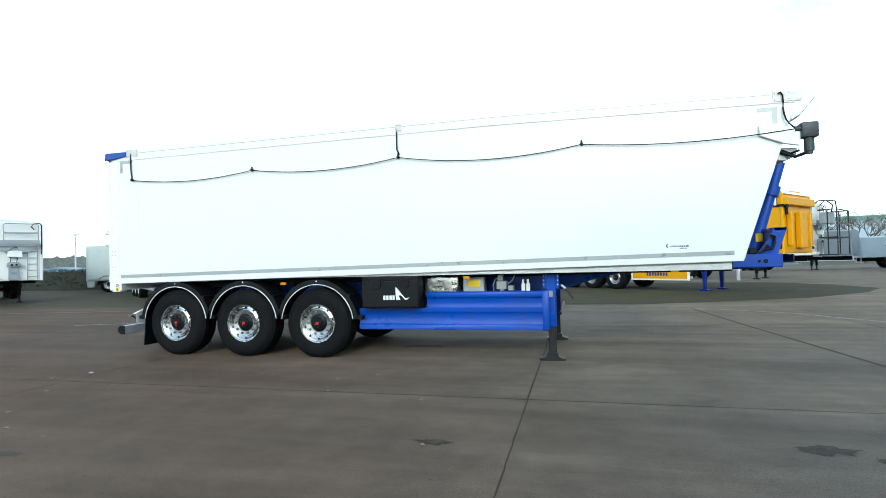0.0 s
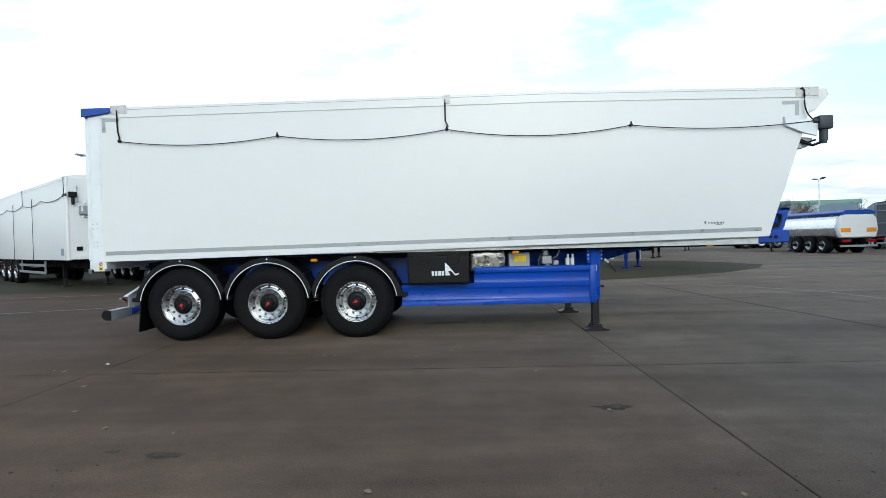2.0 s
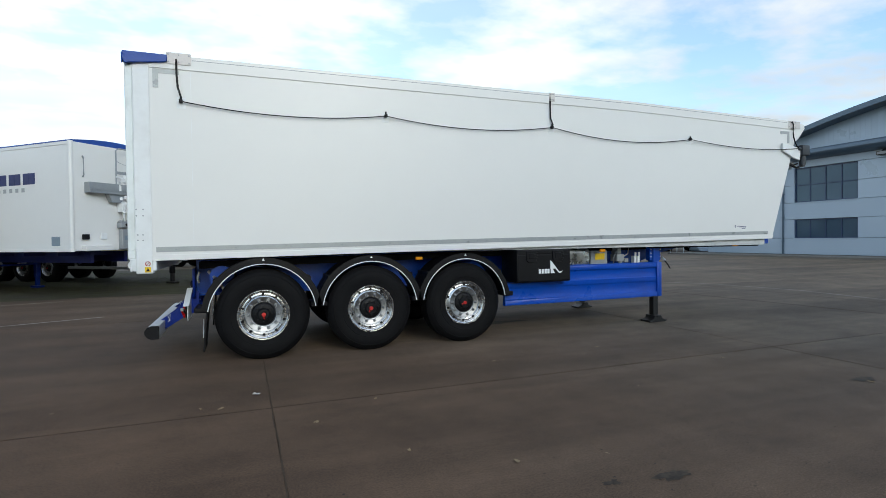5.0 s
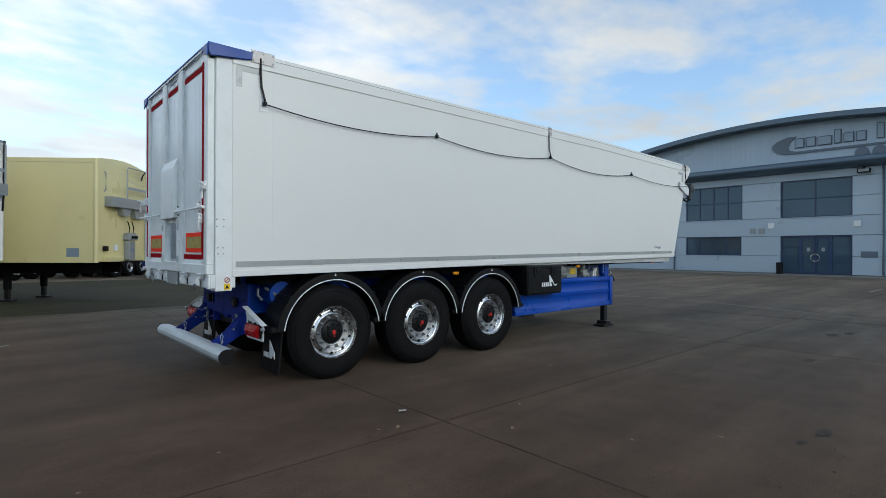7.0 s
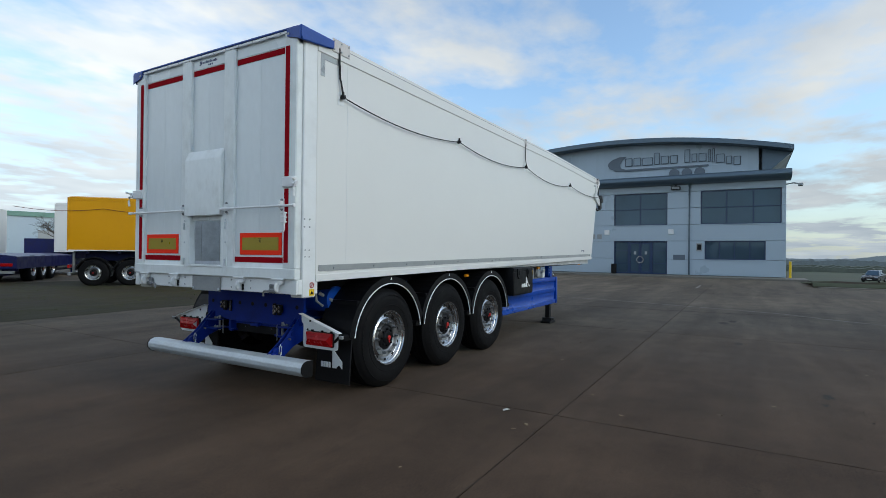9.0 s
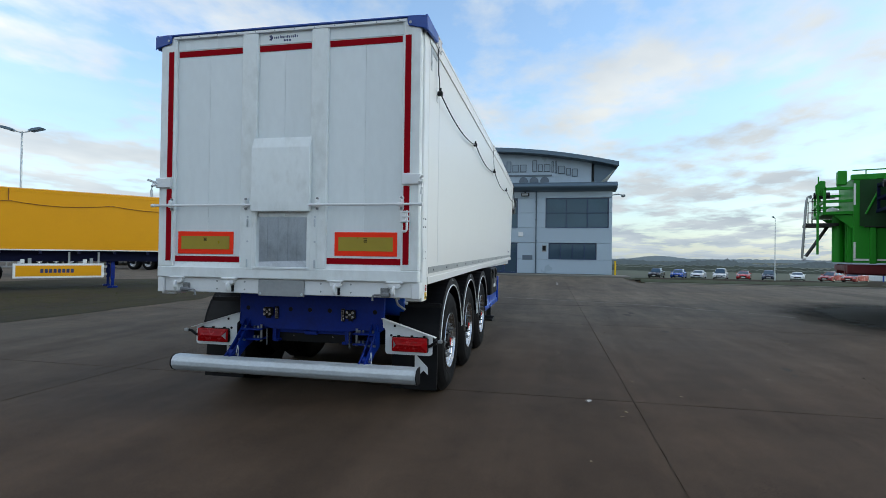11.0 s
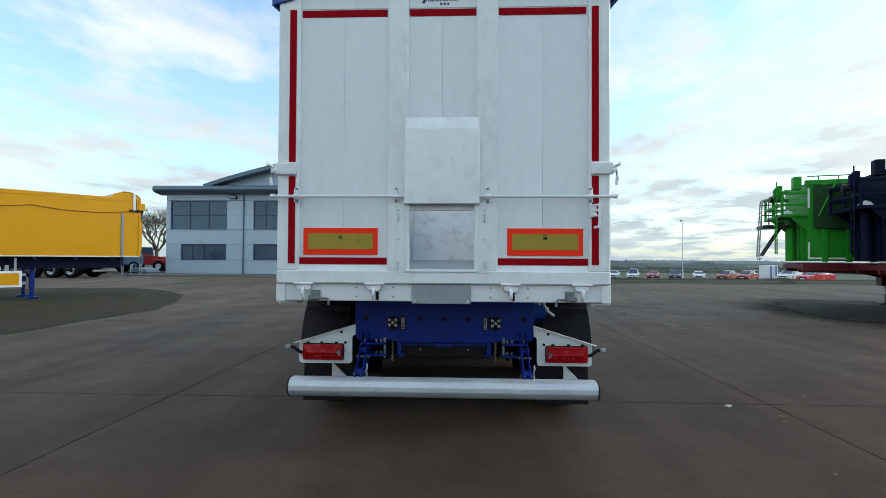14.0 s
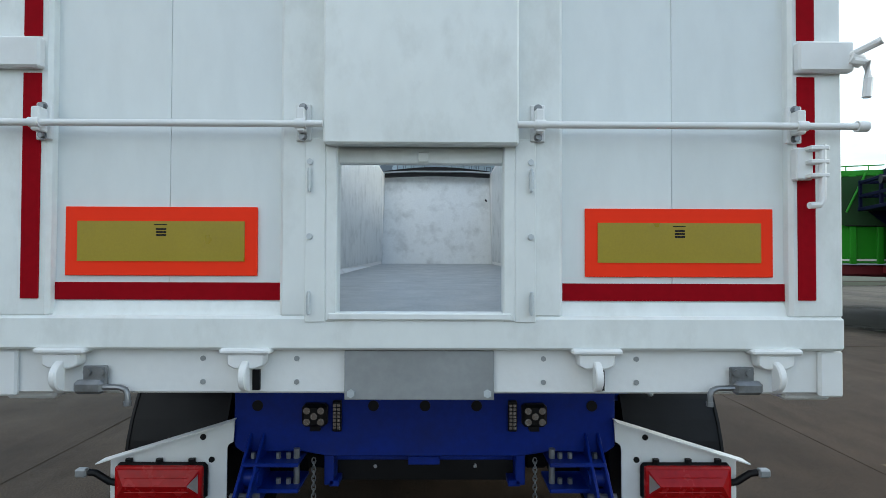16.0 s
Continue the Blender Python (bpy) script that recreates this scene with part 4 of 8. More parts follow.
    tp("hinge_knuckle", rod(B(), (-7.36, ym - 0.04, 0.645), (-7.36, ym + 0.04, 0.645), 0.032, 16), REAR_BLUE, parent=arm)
    bm = B()
    for z in (0.71, 0.61):
        for dy in (8.33, 8.43, 8.47):
            tp("bolt", rod(B(), (-7.33, my(dy), z), (-7.33, my(dy), z + 0.022), 0.010, 6), PIN, parent=arm)
    tp("pivot_pin", rod(B(), (-7.32, my(8.50), 0.575), (-7.32, my(8.50), 0.745), 0.013, 10), PIN, parent=arm)
    for x, z in ((-7.42, 0.60), (-7.55, 0.48), (-7.62, 0.42)):
        tp("arm_pin", rod(B(), (x, ym - 0.055, z), (x, ym + 0.055, z), 0.011, 6), PIN, parent=arm)
    pipe(bm, [(-7.56, ym - 0.05, 0.50), (-7.57, ym - 0.065, 0.545), (-7.555, ym - 0.06, 0.565), (-7.54, ym - 0.06, 0.54), (-7.545, ym - 0.06, 0.47), (-7.565, ym - 0.06, 0.455)], 0.005, 6)
    tp("lynch_ring", bm, GALV, parent=arm)
    bm = B()
    for k in range(9):
        f = k / 8
        p = Vector((-7.33, my(8.57), 0.70 - 0.14 * f))
        pipe(bm, [p + Vector((0.008 * math.cos(a) if k % 2 else 0, 0 if k % 2 else 0.008 * math.cos(a), 0.013 * math.sin(a))) for a in [i * math.pi / 4 for i in range(9)]], 0.0025, 5)
    tp("chain", bm, PIN, parent=arm)

bm = B()
prof = [(-7.60, 0.328), (-7.675, 0.326), (-7.715, 0.345), (-7.742, 0.385), (-7.742, 0.425), (-7.715, 0.462), (-7.675, 0.476), (-7.60, 0.472)]
prism(bm, prof, "y", 7.80, mirror_y(7.80), bevel=0.005)
bar = tp("underrun_bar", bm, GALV, "galvanised rounded rear underrun bar", smooth=16)
for y, s in ((7.80, -1), (mirror_y(7.80), 1)):
    bm = B()
    prism(bm, [(-7.597, 0.325), (-7.676, 0.323), (-7.717, 0.343), (-7.745, 0.384), (-7.745, 0.426), (-7.717, 0.464), (-7.676, 0.479), (-7.597, 0.475)], "y", min(y, y + s * 0.008), max(y, y + s * 0.008), bevel=0.002)
    tp("end_cap", bm, BLACK, parent=bar)

# ---- wheels ----
def wheel_meshes():
    R, Wd = 0.543, 0.375
    bm = B()
    prof = [(0.292, 0.04), (0.30, 0.005), (0.33, 0.0), (0.37, -0.006), (0.42, -0.008), (0.465, -0.002), (0.500, 0.014), (0.522, 0.034), (0.536, 0.056)]
    back_p = [(r, Wd - h) for r, h in prof[::-1]]
    tread = []
    for h0 in (0.09, 0.15, 0.21, 0.27):
        tread += [(R, h0 - 0.006), (R - 0.012, h0 - 0.005), (R - 0.012, h0 + 0.005), (R, h0 + 0.006)]
    lathe(bm, prof + [(R, 0.06)] + tread + [(R, Wd - 0.06)] + back_p, 56)
    for rr in (0.36, 0.468):
        lathe(bm, [(rr, -0.0065), (rr + 0.004, -0.0085), (rr + 0.008, -0.0055)], 56)
    tyre = mesh_of("tyre", bm, RUBBER, 40)
    bm = B()
    lathe(bm, [(0.298, 0.03), (0.302, 0.004), (0.298, -0.004), (0.290, -0.003), (0.285, 0.006), (0.281, 0.022), (0.272, 0.026), (0.266, 0.032), (0.262, 0.052), (0.258, 0.060),
               (0.247, 0.060), (0.232, 0.052), (0.219, 0.041), (0.212, 0.038), (0.209, 0.042)], 64)
    rim = mesh_of("rim", bm, ALLOY, 40)
    bm = B()
    lathe(bm, [(0.211, 0.041), (0.206, 0.043), (0.145, 0.043), (0.140, 0.046), (0.134, 0.060), (0.134, 0.2), (0.05, 0.2)], 56)
    lathe(bm, [(0.150, 0.0425), (0.152, 0.0405), (0.156, 0.0405), (0.158, 0.0425)], 56)
    disc = mesh_of("wheel_disc", bm, DISC, 40)
    hole = mesh_of("hand_hole", rod(B(), (0, 0.010, 0), (0, -0.004, 0), 0.0165, 14), BLACK)
    bm = B()
    for k in range(10):
        a = 2 * math.pi * (k + 0.5) / 10
        c = Vector((0.242 * math.cos(a), 0.055, 0.242 * math.sin(a)))
        rod(bm, c + Vector((0, 0.006, 0)), c + Vector((0, -0.002, 0)), 0.0165, 8)
    holes = mesh_of("hand_holes", bm, BLACK)
    bm = B()
    rod(bm, (0, 0, 0), (0, -0.008, 0), 0.0205, 14)
    rod(bm, (0, 0, 0), (0, -0.026, 0), 0.0155, 6)
    rod(bm, (0, -0.026, 0), (0, -0.044, 0), 0.0105, 10, 0.009)
    nut = mesh_of("wheel_nut", bm, PIN)
    bm = B()
    for k in range(10):
        a = 2 * math.pi * k / 10
        c = Vector((0.172 * math.cos(a), 0.043, 0.172 * math.sin(a)))
        rod(bm, c, c + Vector((0, -0.034, 0)), 0.0165, 6)
    nuts = mesh_of("wheel_nuts", bm, PIN)
    bm = B()
    lathe(bm, [(0.136, 0.10), (0.132, 0.05), (0.118, 0.04), (0.10, 0.035), (0.078, 0.03), (0.07, 0.012), (0.06, 0.004), (0.0, 0.002)], 32)
    for k in range(8):
        a = 2 * math.pi * k / 8
        c = Vector((0.092 * math.cos(a), 0.036, 0.092 * math.sin(a)))
        rod(bm, c, c + Vector((0, -0.022, 0)), 0.012, 6)
    hub = mesh_of("hub", bm, BLACK)
    bm = B()
    lathe(bm, [(0.0, -0.010), (0.021, -0.010), (0.025, -0.006), (0.025, 0.004)], 20)
    box(bm, -0.006, 0.006, -0.006, 0.003, -0.050, 0.0, bevel=0.003)
    rod(bm, (0.006, -0.004, -0.048), (0.006, 0.003, -0.048), 0.009, 10)
    cap_ = mesh_of("hub_cap", bm, HUB_RED)
    return tyre, rim, hub, cap_, holes, nuts, hole, nut, disc


WM = wheel_meshes()


def wheel(parent, at, fine=False):
    w = part("wheel", WM[0], None, parent, at=at)
    w.name = "wheel"
    for nm, me in zip(("rim", "hub", "hub_cap"), WM[1:4]):
        part(nm, me, None, w)
    part("wheel_disc", WM[8], None, w)
    if not fine:
        tagged(part("hand_holes", WM[4], None, w), kind="stuff")
        tagged(part("wheel_nuts", WM[5], None, w), kind="stuff")
        return w
    for k in range(10):
        a, b = 2 * math.pi * (k + 0.5) / 10, 2 * math.pi * k / 10
        part("hand_hole", WM[6], None, w, at=pose(0.242 * math.cos(a), 0.055, 0.242 * math.sin(a)))
        part("wheel_nut", WM[7], None, w, at=pose(0.172 * math.cos(b), 0.043, 0.172 * math.sin(b)))
    return w


HUBS = (-6.484, -5.18, -3.868)
for k, x in enumerate(HUBS):
    wheel(trailer, OFF @ pose(x, 7.735, 0.54, 0, 37 * k, 0), True)
    wheel(trailer, OFF @ pose(x, mirror_y(7.735), 0.54, 0, 20 * k, 180), True)
    bm = B()
    rod(bm, (x, 8.05, 0.53), (x, mirror_y(8.05), 0.53), 0.075, 14)
    rod(bm, (x + 0.25, 8.5, 0.62), (x + 0.25, 8.5, 0.95), 0.12, 14)
    rod(bm, (x + 0.25, 9.5, 0.62), (x + 0.25, 9.5, 0.95), 0.12, 14)
    box(bm, x - 0.5, x + 0.25, 8.45, 8.55, 0.53, 0.60, bevel=0.01)
    box(bm, x - 0.5, x + 0.25, 9.47, 9.57, 0.53, 0.60, bevel=0.01)
    axle = tp("axle", bm, DARK_UNDER)
    for y in (8.28, mirror_y(8.28)):
        tp("brake_drum", rod(B(), (x, y - 0.06, 0.53), (x, y + 0.06, 0.53), 0.21, 24), DARK_UNDER, parent=axle)
    for y in (8.62, mirror_y(8.62)):
        bm = B()
        rod(bm, (x - 0.20, y, 0.60), (x - 0.44, y, 0.66), 0.095, 18)
        rod(bm, (x - 0.30, y, 0.625), (x - 0.33, y, 0.632), 0.105, 18)
        rod(bm, (x - 0.20, y, 0.60), (x - 0.05, y, 0.57), 0.03, 8)
        tp("brake_chamber", bm, BLACK, parent=axle)
    for y in (8.40, mirror_y(8.40)):
        bm = B()
        rod(bm, (x - 0.10, y, 0.50), (x - 0.34, y, 1.00), 0.035, 12)
        rod(bm, (x - 0.06, y, 0.42), (x - 0.20, y, 0.70), 0.022, 10)
        tp("shock_absorber", bm, BLACK, parent=axle)
    for s in (-1, 1):
        def my(y):
            return y if s < 0 else mirror_y(y)
        bm = B()
        R0, R1 = 0.655, 0.685
        a0, a1 = math.radians(8), math.radians(172)
        nseg = 22
        pts = [(x + R1 * math.cos(a0 + (a1 - a0) * i / nseg), 0.53 + R1 * math.sin(a0 + (a1 - a0) * i / nseg)) for i in range(nseg + 1)]
        pts += [(x + R0 * math.cos(a0 + (a1 - a0) * i / nseg), 0.53 + R0 * math.sin(a0 + (a1 - a0) * i / nseg)) for i in range(nseg, -1, -1)]
        ya, yb = sorted((my(7.73), my(8.14)))
        for i in range(nseg):
            q = [pts[i], pts[i + 1], pts[2 * nseg + 1 - i - 1], pts[2 * nseg + 1 - i]]
            prism(bm, q, "y", ya, yb)
        bmesh.ops.remove_doubles(bm, verts=bm.verts[:], dist=0.0005)
        yl = my(7.73)
        for i in range(nseg):
            b0, b1 = a0 + (a1 - a0) * i / nseg, a0 + (a1 - a0) * (i + 1) / nseg
            q = [(x + r * math.cos(b), 0.53 + r * math.sin(b)) for r, b in ((0.605, b0), (0.605, b1), (0.69, b1), (0.69, b0))]
            prism(bm, q, "y", min(yl, yl + s * 0.012), max(yl, yl + s * 0.012))
        bmesh.ops.remove_doubles(bm, verts=bm.verts[:], dist=0.0005)
        box(bm, x - 0.75, x - 0.60, ya, yb, 0.60, 0.66, bevel=0.01)
        box(bm, x + 0.60, x + 0.75, ya, yb, 0.60, 0.66, bevel=0.01)
        for d in (-0.55, 0.50):
            box(bm, x + d, x + d + 0.06, ya, yb, 0.92, 0.985, bevel=0.008)
        guard = tp("mudguard", bm, BLACK, "black plastic mudguard with a white edge")
        bm = B()
        pipe(bm, [(x + 0.612 * math.cos(a0 + (a1 - a0) * i / 28), yl + s * 0.014, 0.53 + 0.612 * math.sin(a0 + (a1 - a0) * i / 28)) for i in range(29)], 0.0065, 6)
        prism(bm, [(x - 0.012, 1.185), (x + 0.022, 1.185), (x + 0.010, 1.198), (x + 0.006, 1.215)], "y", min(yl + s * 0.013, yl + s * 0.015), max(yl + s * 0.013, yl + s * 0.015))
        tp("white_edge", bm, WHITE_STEEL, parent=guard)
for s in (-1, 1):
    def my(y):
        return y if s < 0 else mirror_y(y)
    bm = B()
    ya, yb = sorted((my(7.74), my(8.20)))
    prism(bm, [(-7.085, 0.68), (-7.105, 0.68), (-7.15, 0.15), (-7.13, 0.15)], "y", ya, yb, bevel=0.003)
    flap = tp("mud_flap", bm, BLACK, "black rubber mud flap with a white mark")
    bm = B()
    yc = my(7.98)
    prism(bm, [(yc - 0.02, 0.30), (yc - 0.02, 0.50), (yc - 0.15, 0.37), (yc - 0.15, 0.30), (yc - 0.11, 0.34), (yc - 0.07, 0.30)], "x", -7.152, -7.145)
    for k in range(4):
        box(bm, -7.152, -7.145, yc + 0.005 + k * 0.035, yc + 0.03 + k * 0.035, 0.30, 0.355)
    tp("white_mark", bm, WHITE_STEEL, parent=flap)

# ---- chassis ----
for y in (8.52, 9.50):
    bm = B()
    prism(bm, [(-7.26, 0.75), (-3.0, 0.75), (-0.6, 0.85), (0.3, 1.12), (0.7, 1.21), (2.62, 1.24), (2.62, 1.33), (-7.26, 1.18)], "y", y - 0.012, y + 0.012)
    box(bm, -7.26, -0.6, y - 0.07, y + 0.07, 0.735, 0.755)
    tp("chassis_beam", bm, BLUE, "blue longitudinal chassis beam")
bm = B()
for x in (-6.9, -5.8, -4.5, -3.2, -2.0, -0.3, 1.0, 2.0):
    box(bm, x - 0.05, x + 0.05, 8.53, 9.49, 0.95 if x < -0.5 else 1.22, 1.10 if x < -0.5 else 1.30)
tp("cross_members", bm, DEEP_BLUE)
bm = B()
prism(bm, [(-7.2, 1.09), (2.05, 1.245), (2.05, 1.30), (-7.2, 1.17)], "y", 8.12, mirror_y(8.12))
tp("body_subframe", bm, DARK_UNDER)
for y in (7.95, mirror_y(7.95)):
    bm = B()
    prism(bm, [(-0.45, 1.225), (2.03, 1.225), (2.05, 1.25), (2.05, 1.34), (-0.45, 1.30)], "y", y - 0.02, y + 0.02, bevel=0.004)
    tp("side_runner", bm, DARK_UNDER)
bm = B()
box(bm, 2.10, 2.75, 8.27, mirror_y(8.27), 1.255, 1.44, bevel=0.012)
box(bm, 1.55, 2.11, 8.2, mirror_y(8.2), 1.235, 1.315, bevel=0.008)
neck = tp("front_frame", bm, BLUE)
for x in (2.46, 2.54):
    tp("hole", rod(B(), (x, 8.269, 1.34), (x, 8.262, 1.34), 0.02 if x < 2.5 else 0.03, 14), BLACK, parent=neck)
bm = B()
prism(bm, [(2.50, 1.44), (2.76, 1.44), (2.88, 1.80), (2.71, 1.79), (2.64, 1.62)], "y", 8.45, 8.48, bevel=0.004)
prism(bm, [(2.50, 1.44), (2.76, 1.44), (2.88, 1.80), (2.71, 1.79), (2.64, 1.62)], "y", 9.2, 9.23, bevel=0.004)
box(bm, 2.72, 2.87, 8.45, 9.23, 1.76, 1.80)
box(bm, 2.74, 2.765, 8.48, 9.20, 1.44, 1.76)
tp("hose_rack", bm, BLUE, parent=neck)
bm = B()
for k in range(3):
    pipe(bm, [(2.52, 8.42 - 0.02 * k, 1.46), (2.60, 8.40, 1.50 + 0.03 * k), (2.67, 8.40, 1.50), (2.72, 8.42, 1.60 + 0.04 * k), (2.66, 8.43, 1.70)], 0.014, 8)
box(bm, 2.76, 2.83, 8.5, 8.6, 1.50, 1.62, bevel=0.01)
box(bm, 2.36, 2.46, 8.32, 8.45, 1.44, 1.52, bevel=0.01)
tp("air_hoses", bm, BLACK, parent=neck)
bm = B()
rod(bm, (2.62, 9.05, 1.45), (3.02, 9.05, 2.78), 0.075, 18)
rod(bm, (2.875, 9.05, 2.30), (2.917, 9.05, 2.44), 0.11, 18)
ram = tp("tipping_ram", bm, BLUE, "blue hydraulic tipping ram")
bm = B()
box(bm, 2.64, 2.73, 8.955, 8.98, 1.62, 1.74)
tp("yellow_tag", bm, WARN, parent=ram)

# air tank and pipes behind the rear frame
bm = B()
rod(bm, (-6.95, 8.10, 0.98), (-6.95, 8.75, 0.98), 0.14, 20)
tp("air_tank", bm, BLUE, "blue air tank")
bm = B()
pipe(bm, [(-7.10, 8.2, 1.05), (-7.0, 8.05, 0.95), (-6.9, 8.0, 0.8), (-6.95, 8.05, 0.72)], 0.018, 8)
pipe(bm, [(-7.2, 8.15, 1.05), (-7.22, 8.12, 0.98), (-7.2, 8.05, 0.93)], 0.012, 8)
tp("brake_hose", bm, DULL)

# ---- side equipment ----
for s in (-1, 1):
    def my(y):
        return y if s < 0 else mirror_y(y)
    def q(pts):
        return [(my(y), z) for y, z in pts]
    bm = B()
    prism(bm, q([(7.845, 0.44), (7.825, 0.445), (7.825, 0.515), (7.85, 0.53), (7.85, 0.68), (7.835, 0.70), (7.835, 0.76), (7.90, 0.76), (7.90, 0.44)]), "x", -3.20, -0.40, bevel=0.002)
    prism(bm, q([(7.835, 0.76), (7.85, 0.775), (7.85, 0.90), (7.825, 0.92), (7.825, 0.985), (7.845, 1.0), (7.90, 1.0), (7.90, 0.76)]), "x", -2.12, -0.40, bevel=0.002)
    prism(bm, q([(7.825, 0.44), (7.815, 0.45), (7.815, 0.995), (7.825, 1.0), (7.90, 1.0), (7.90, 0.44)]), "x", -0.42, -0.33, bevel=0.003)
    tp("side_guard", bm, BLUE, "bright blue ribbed side guard panel")
    bm = B()
    for x in (-3.0, -1.7, -0.5):
        box(bm, x - 0.03, x + 0.03, min(my(7.90), my(8.5)), max(my(7.90), my(8.5)), 0.78, 0.84)
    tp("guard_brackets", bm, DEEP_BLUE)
    # landing leg
    bm = B()
    ya, yb = sorted((my(7.96), my(8.09)))
    box(bm, -0.37, -0.235, ya, yb, 0.47, 1.27, bevel=0.012)
    box(bm, -0.42, -0.19, ya + 0.02, yb - 0.02, 1.02, 1.27, bevel=0.004)
    leg = tp("landing_leg", bm, BLUE, "blue landing leg with a black foot")
    bm = B()
    box(bm, -0.355, -0.25, ya + 0.015, yb - 0.015, 0.09, 0.48, bevel=0.008)
    tp("inner_tube", bm, BLACK_STEEL, parent=leg)
    bm = B()
    prism(bm, [(-0.48, 0.0), (-0.13, 0.0), (-0.12, 0.035), (-0.15, 0.03), (-0.22, 0.06), (-0.235, 0.11), (-0.37, 0.11), (-0.385, 0.06), (-0.46, 0.03), (-0.49, 0.035)], "y", ya - 0.04, yb + 0.04, bevel=0.004)
    rod(bm, (-0.305, ya - 0.05, 0.085), (-0.305, yb + 0.05, 0.085), 0.022, 12)
    tp("foot", bm, BLACK_STEEL, parent=leg)
    bm = B()
    for z in (1.08, 1.14, 1.20):
        for x in (-0.405, -0.205):
            rod(bm, (x, my(7.975), z), (x, my(7.965), z), 0.010, 8)
    tp("bolts", bm, GALV, parent=leg)
    bm = B()
    box(bm, -0.335, -0.28, min(my(7.958), my(7.955)), max(my(7.958), my(7.955)), 0.90, 0.99)
    tp("plate_bars", bm, GREY_TAPE, parent=leg)
bm = B()
rod(bm, (-0.18, 8.03, 0.66), (-0.18, 9.99, 0.66), 0.02, 10)
pipe(bm, [(-0.20, 8.0, 1.08), (-0.15, 7.99, 1.07), (-0.05, 7.97, 0.95), (0.0, 7.97, 0.88)], 0.012, 8)
tp("leg_crank", bm, BLACK_STEEL, "black winding crank")
bm = B()
rod(bm, (-0.16, 7.985, 1.07), (-0.10, 7.98, 1.02), 0.018, 8)
tp("crank_socket", bm, GALV)

bm = B()
box(bm, -3.09, -2.19, 7.675, 8.15, 0.775, 1.25, bevel=0.02, seg=2)
box(bm, -3.075, -2.205, 7.665, 7.68, 0.795, 1.17, bevel=0.006)
box(bm, -3.08, -2.2, 7.667, 7.70, 1.185, 1.24, bevel=0.008)
tb = tp("tool_box", bm, BLACK, "black plastic tool box with a white mark")
for x in (-2.86, -2.42):
    bm = B()
    prism(bm, [(x - 0.09, 1.23), (x + 0.09, 1.23), (x + 0.09, 1.10), (x + 0.05, 1.06), (x - 0.05, 1.06), (x - 0.09, 1.10)], "y", 7.650, 7.668, bevel=0.006)
    prism(bm, [(x - 0.05, 1.20), (x + 0.05, 1.20), (x + 0.05, 1.12), (x - 0.05, 1.12)], "y", 7.640, 7.652, bevel=0.005)
    tp("box_latch", bm, BLACK, parent=tb)
bm = B()
for k, w in enumerate((0.035, 0.035, 0.04, 0.035)):
    box(bm, -2.74 + k * 0.048, -2.74 + k * 0.048 + w, 7.6625, 7.6645, 0.90, 0.965)
prism(bm, [(-2.54, 0.90), (-2.54, 0.965), (-2.50, 0.965), (-2.47, 0.90)], "y", 7.6625, 7.6645)
prism(bm, [(-2.545, 1.09), (-2.52, 1.07), (-2.395, 0.92), (-2.33, 0.935), (-2.36, 0.905), (-2.40, 0.90), (-2.46, 0.965), (-2.545, 0.965)], "y", 7.6625, 7.6645)
tp("white_mark", bm, WHITE_STEEL, parent=tb)

bm = B()
box(bm, -2.18, -1.65, 7.93, 8.4, 0.93, 1.235, bevel=0.03, seg=2)
bmesh.ops.subdivide_edges(bm, edges=bm.edges[:], cuts=3, use_grid_fill=True)
for v in bm.verts:
    v.co += Vector((0, 0, 0)) + 0.018 * noise.noise_vector(v.co * 9)
tp("foil_package", bm, FOIL, "crumpled silver foil package")
bm = B()
box(bm, -1.59, -1.27, 7.99, 8.2, 0.95, 1.20, bevel=0.008)
cb = tp("control_box", bm, DULL, "grey control box with a yellow label")
bm = B()
box(bm, -1.51, -1.33, 7.984, 7.988, 1.06, 1.16, bevel=0.001)
tp("yellow_label", bm, WARN, parent=cb)
bm = B()
box(bm, -1.09, -0.94, 7.98, 8.15, 1.02, 1.14, bevel=0.01)
box(bm, -1.07, -0.99, 7.99, 8.15, 1.14, 1.23, bevel=0.01)
rod(bm, (-1.01, 8.0, 1.02), (-1.01, 8.0, 0.96), 0.03, 10)
box(bm, -0.92, -0.84, 8.0, 8.15, 1.00, 1.07, bevel=0.006)
pipe(bm, [(-1.13, 8.02, 0.98), (-1.14, 8.0, 1.08), (-1.10, 8.0, 1.17), (-1.04, 8.0, 1.19)], 0.009, 6)
pipe(bm, [(-0.92, 8.02, 1.10), (-0.86, 8.0, 1.14), (-0.82, 8.02, 1.22)], 0.009, 6)
tp("valve_block", bm, DULL)
bm = B()
for x in (-0.70, -0.63):
    box(bm, x - 0.025, x + 0.025, 8.0, 8.08, 0.98, 1.10, bevel=0.006)
    rod(bm, (x, 8.0, 1.10), (x, 8.0, 1.16), 0.016, 8)
tp("gauge_block", bm, WHITE_STEEL)
for x, z in ((-4.50, 1.16), (-1.50, 1.205), (1.32, 1.25)):
    bm = B()
    box(bm, x - 0.05, x + 0.05, 7.80, 7.84, z - 0.022, z + 0.022, bevel=0.01)
    ml = tp("side_marker_lamp", bm, AMBER, "amber side marker lamp")
    for d in (-0.025, 0.025):
        tp("bulb_spot", rod(B(), (x + d, 7.80, z), (x + d, 7.797, z), 0.012, 12), YELLOW, parent=ml)
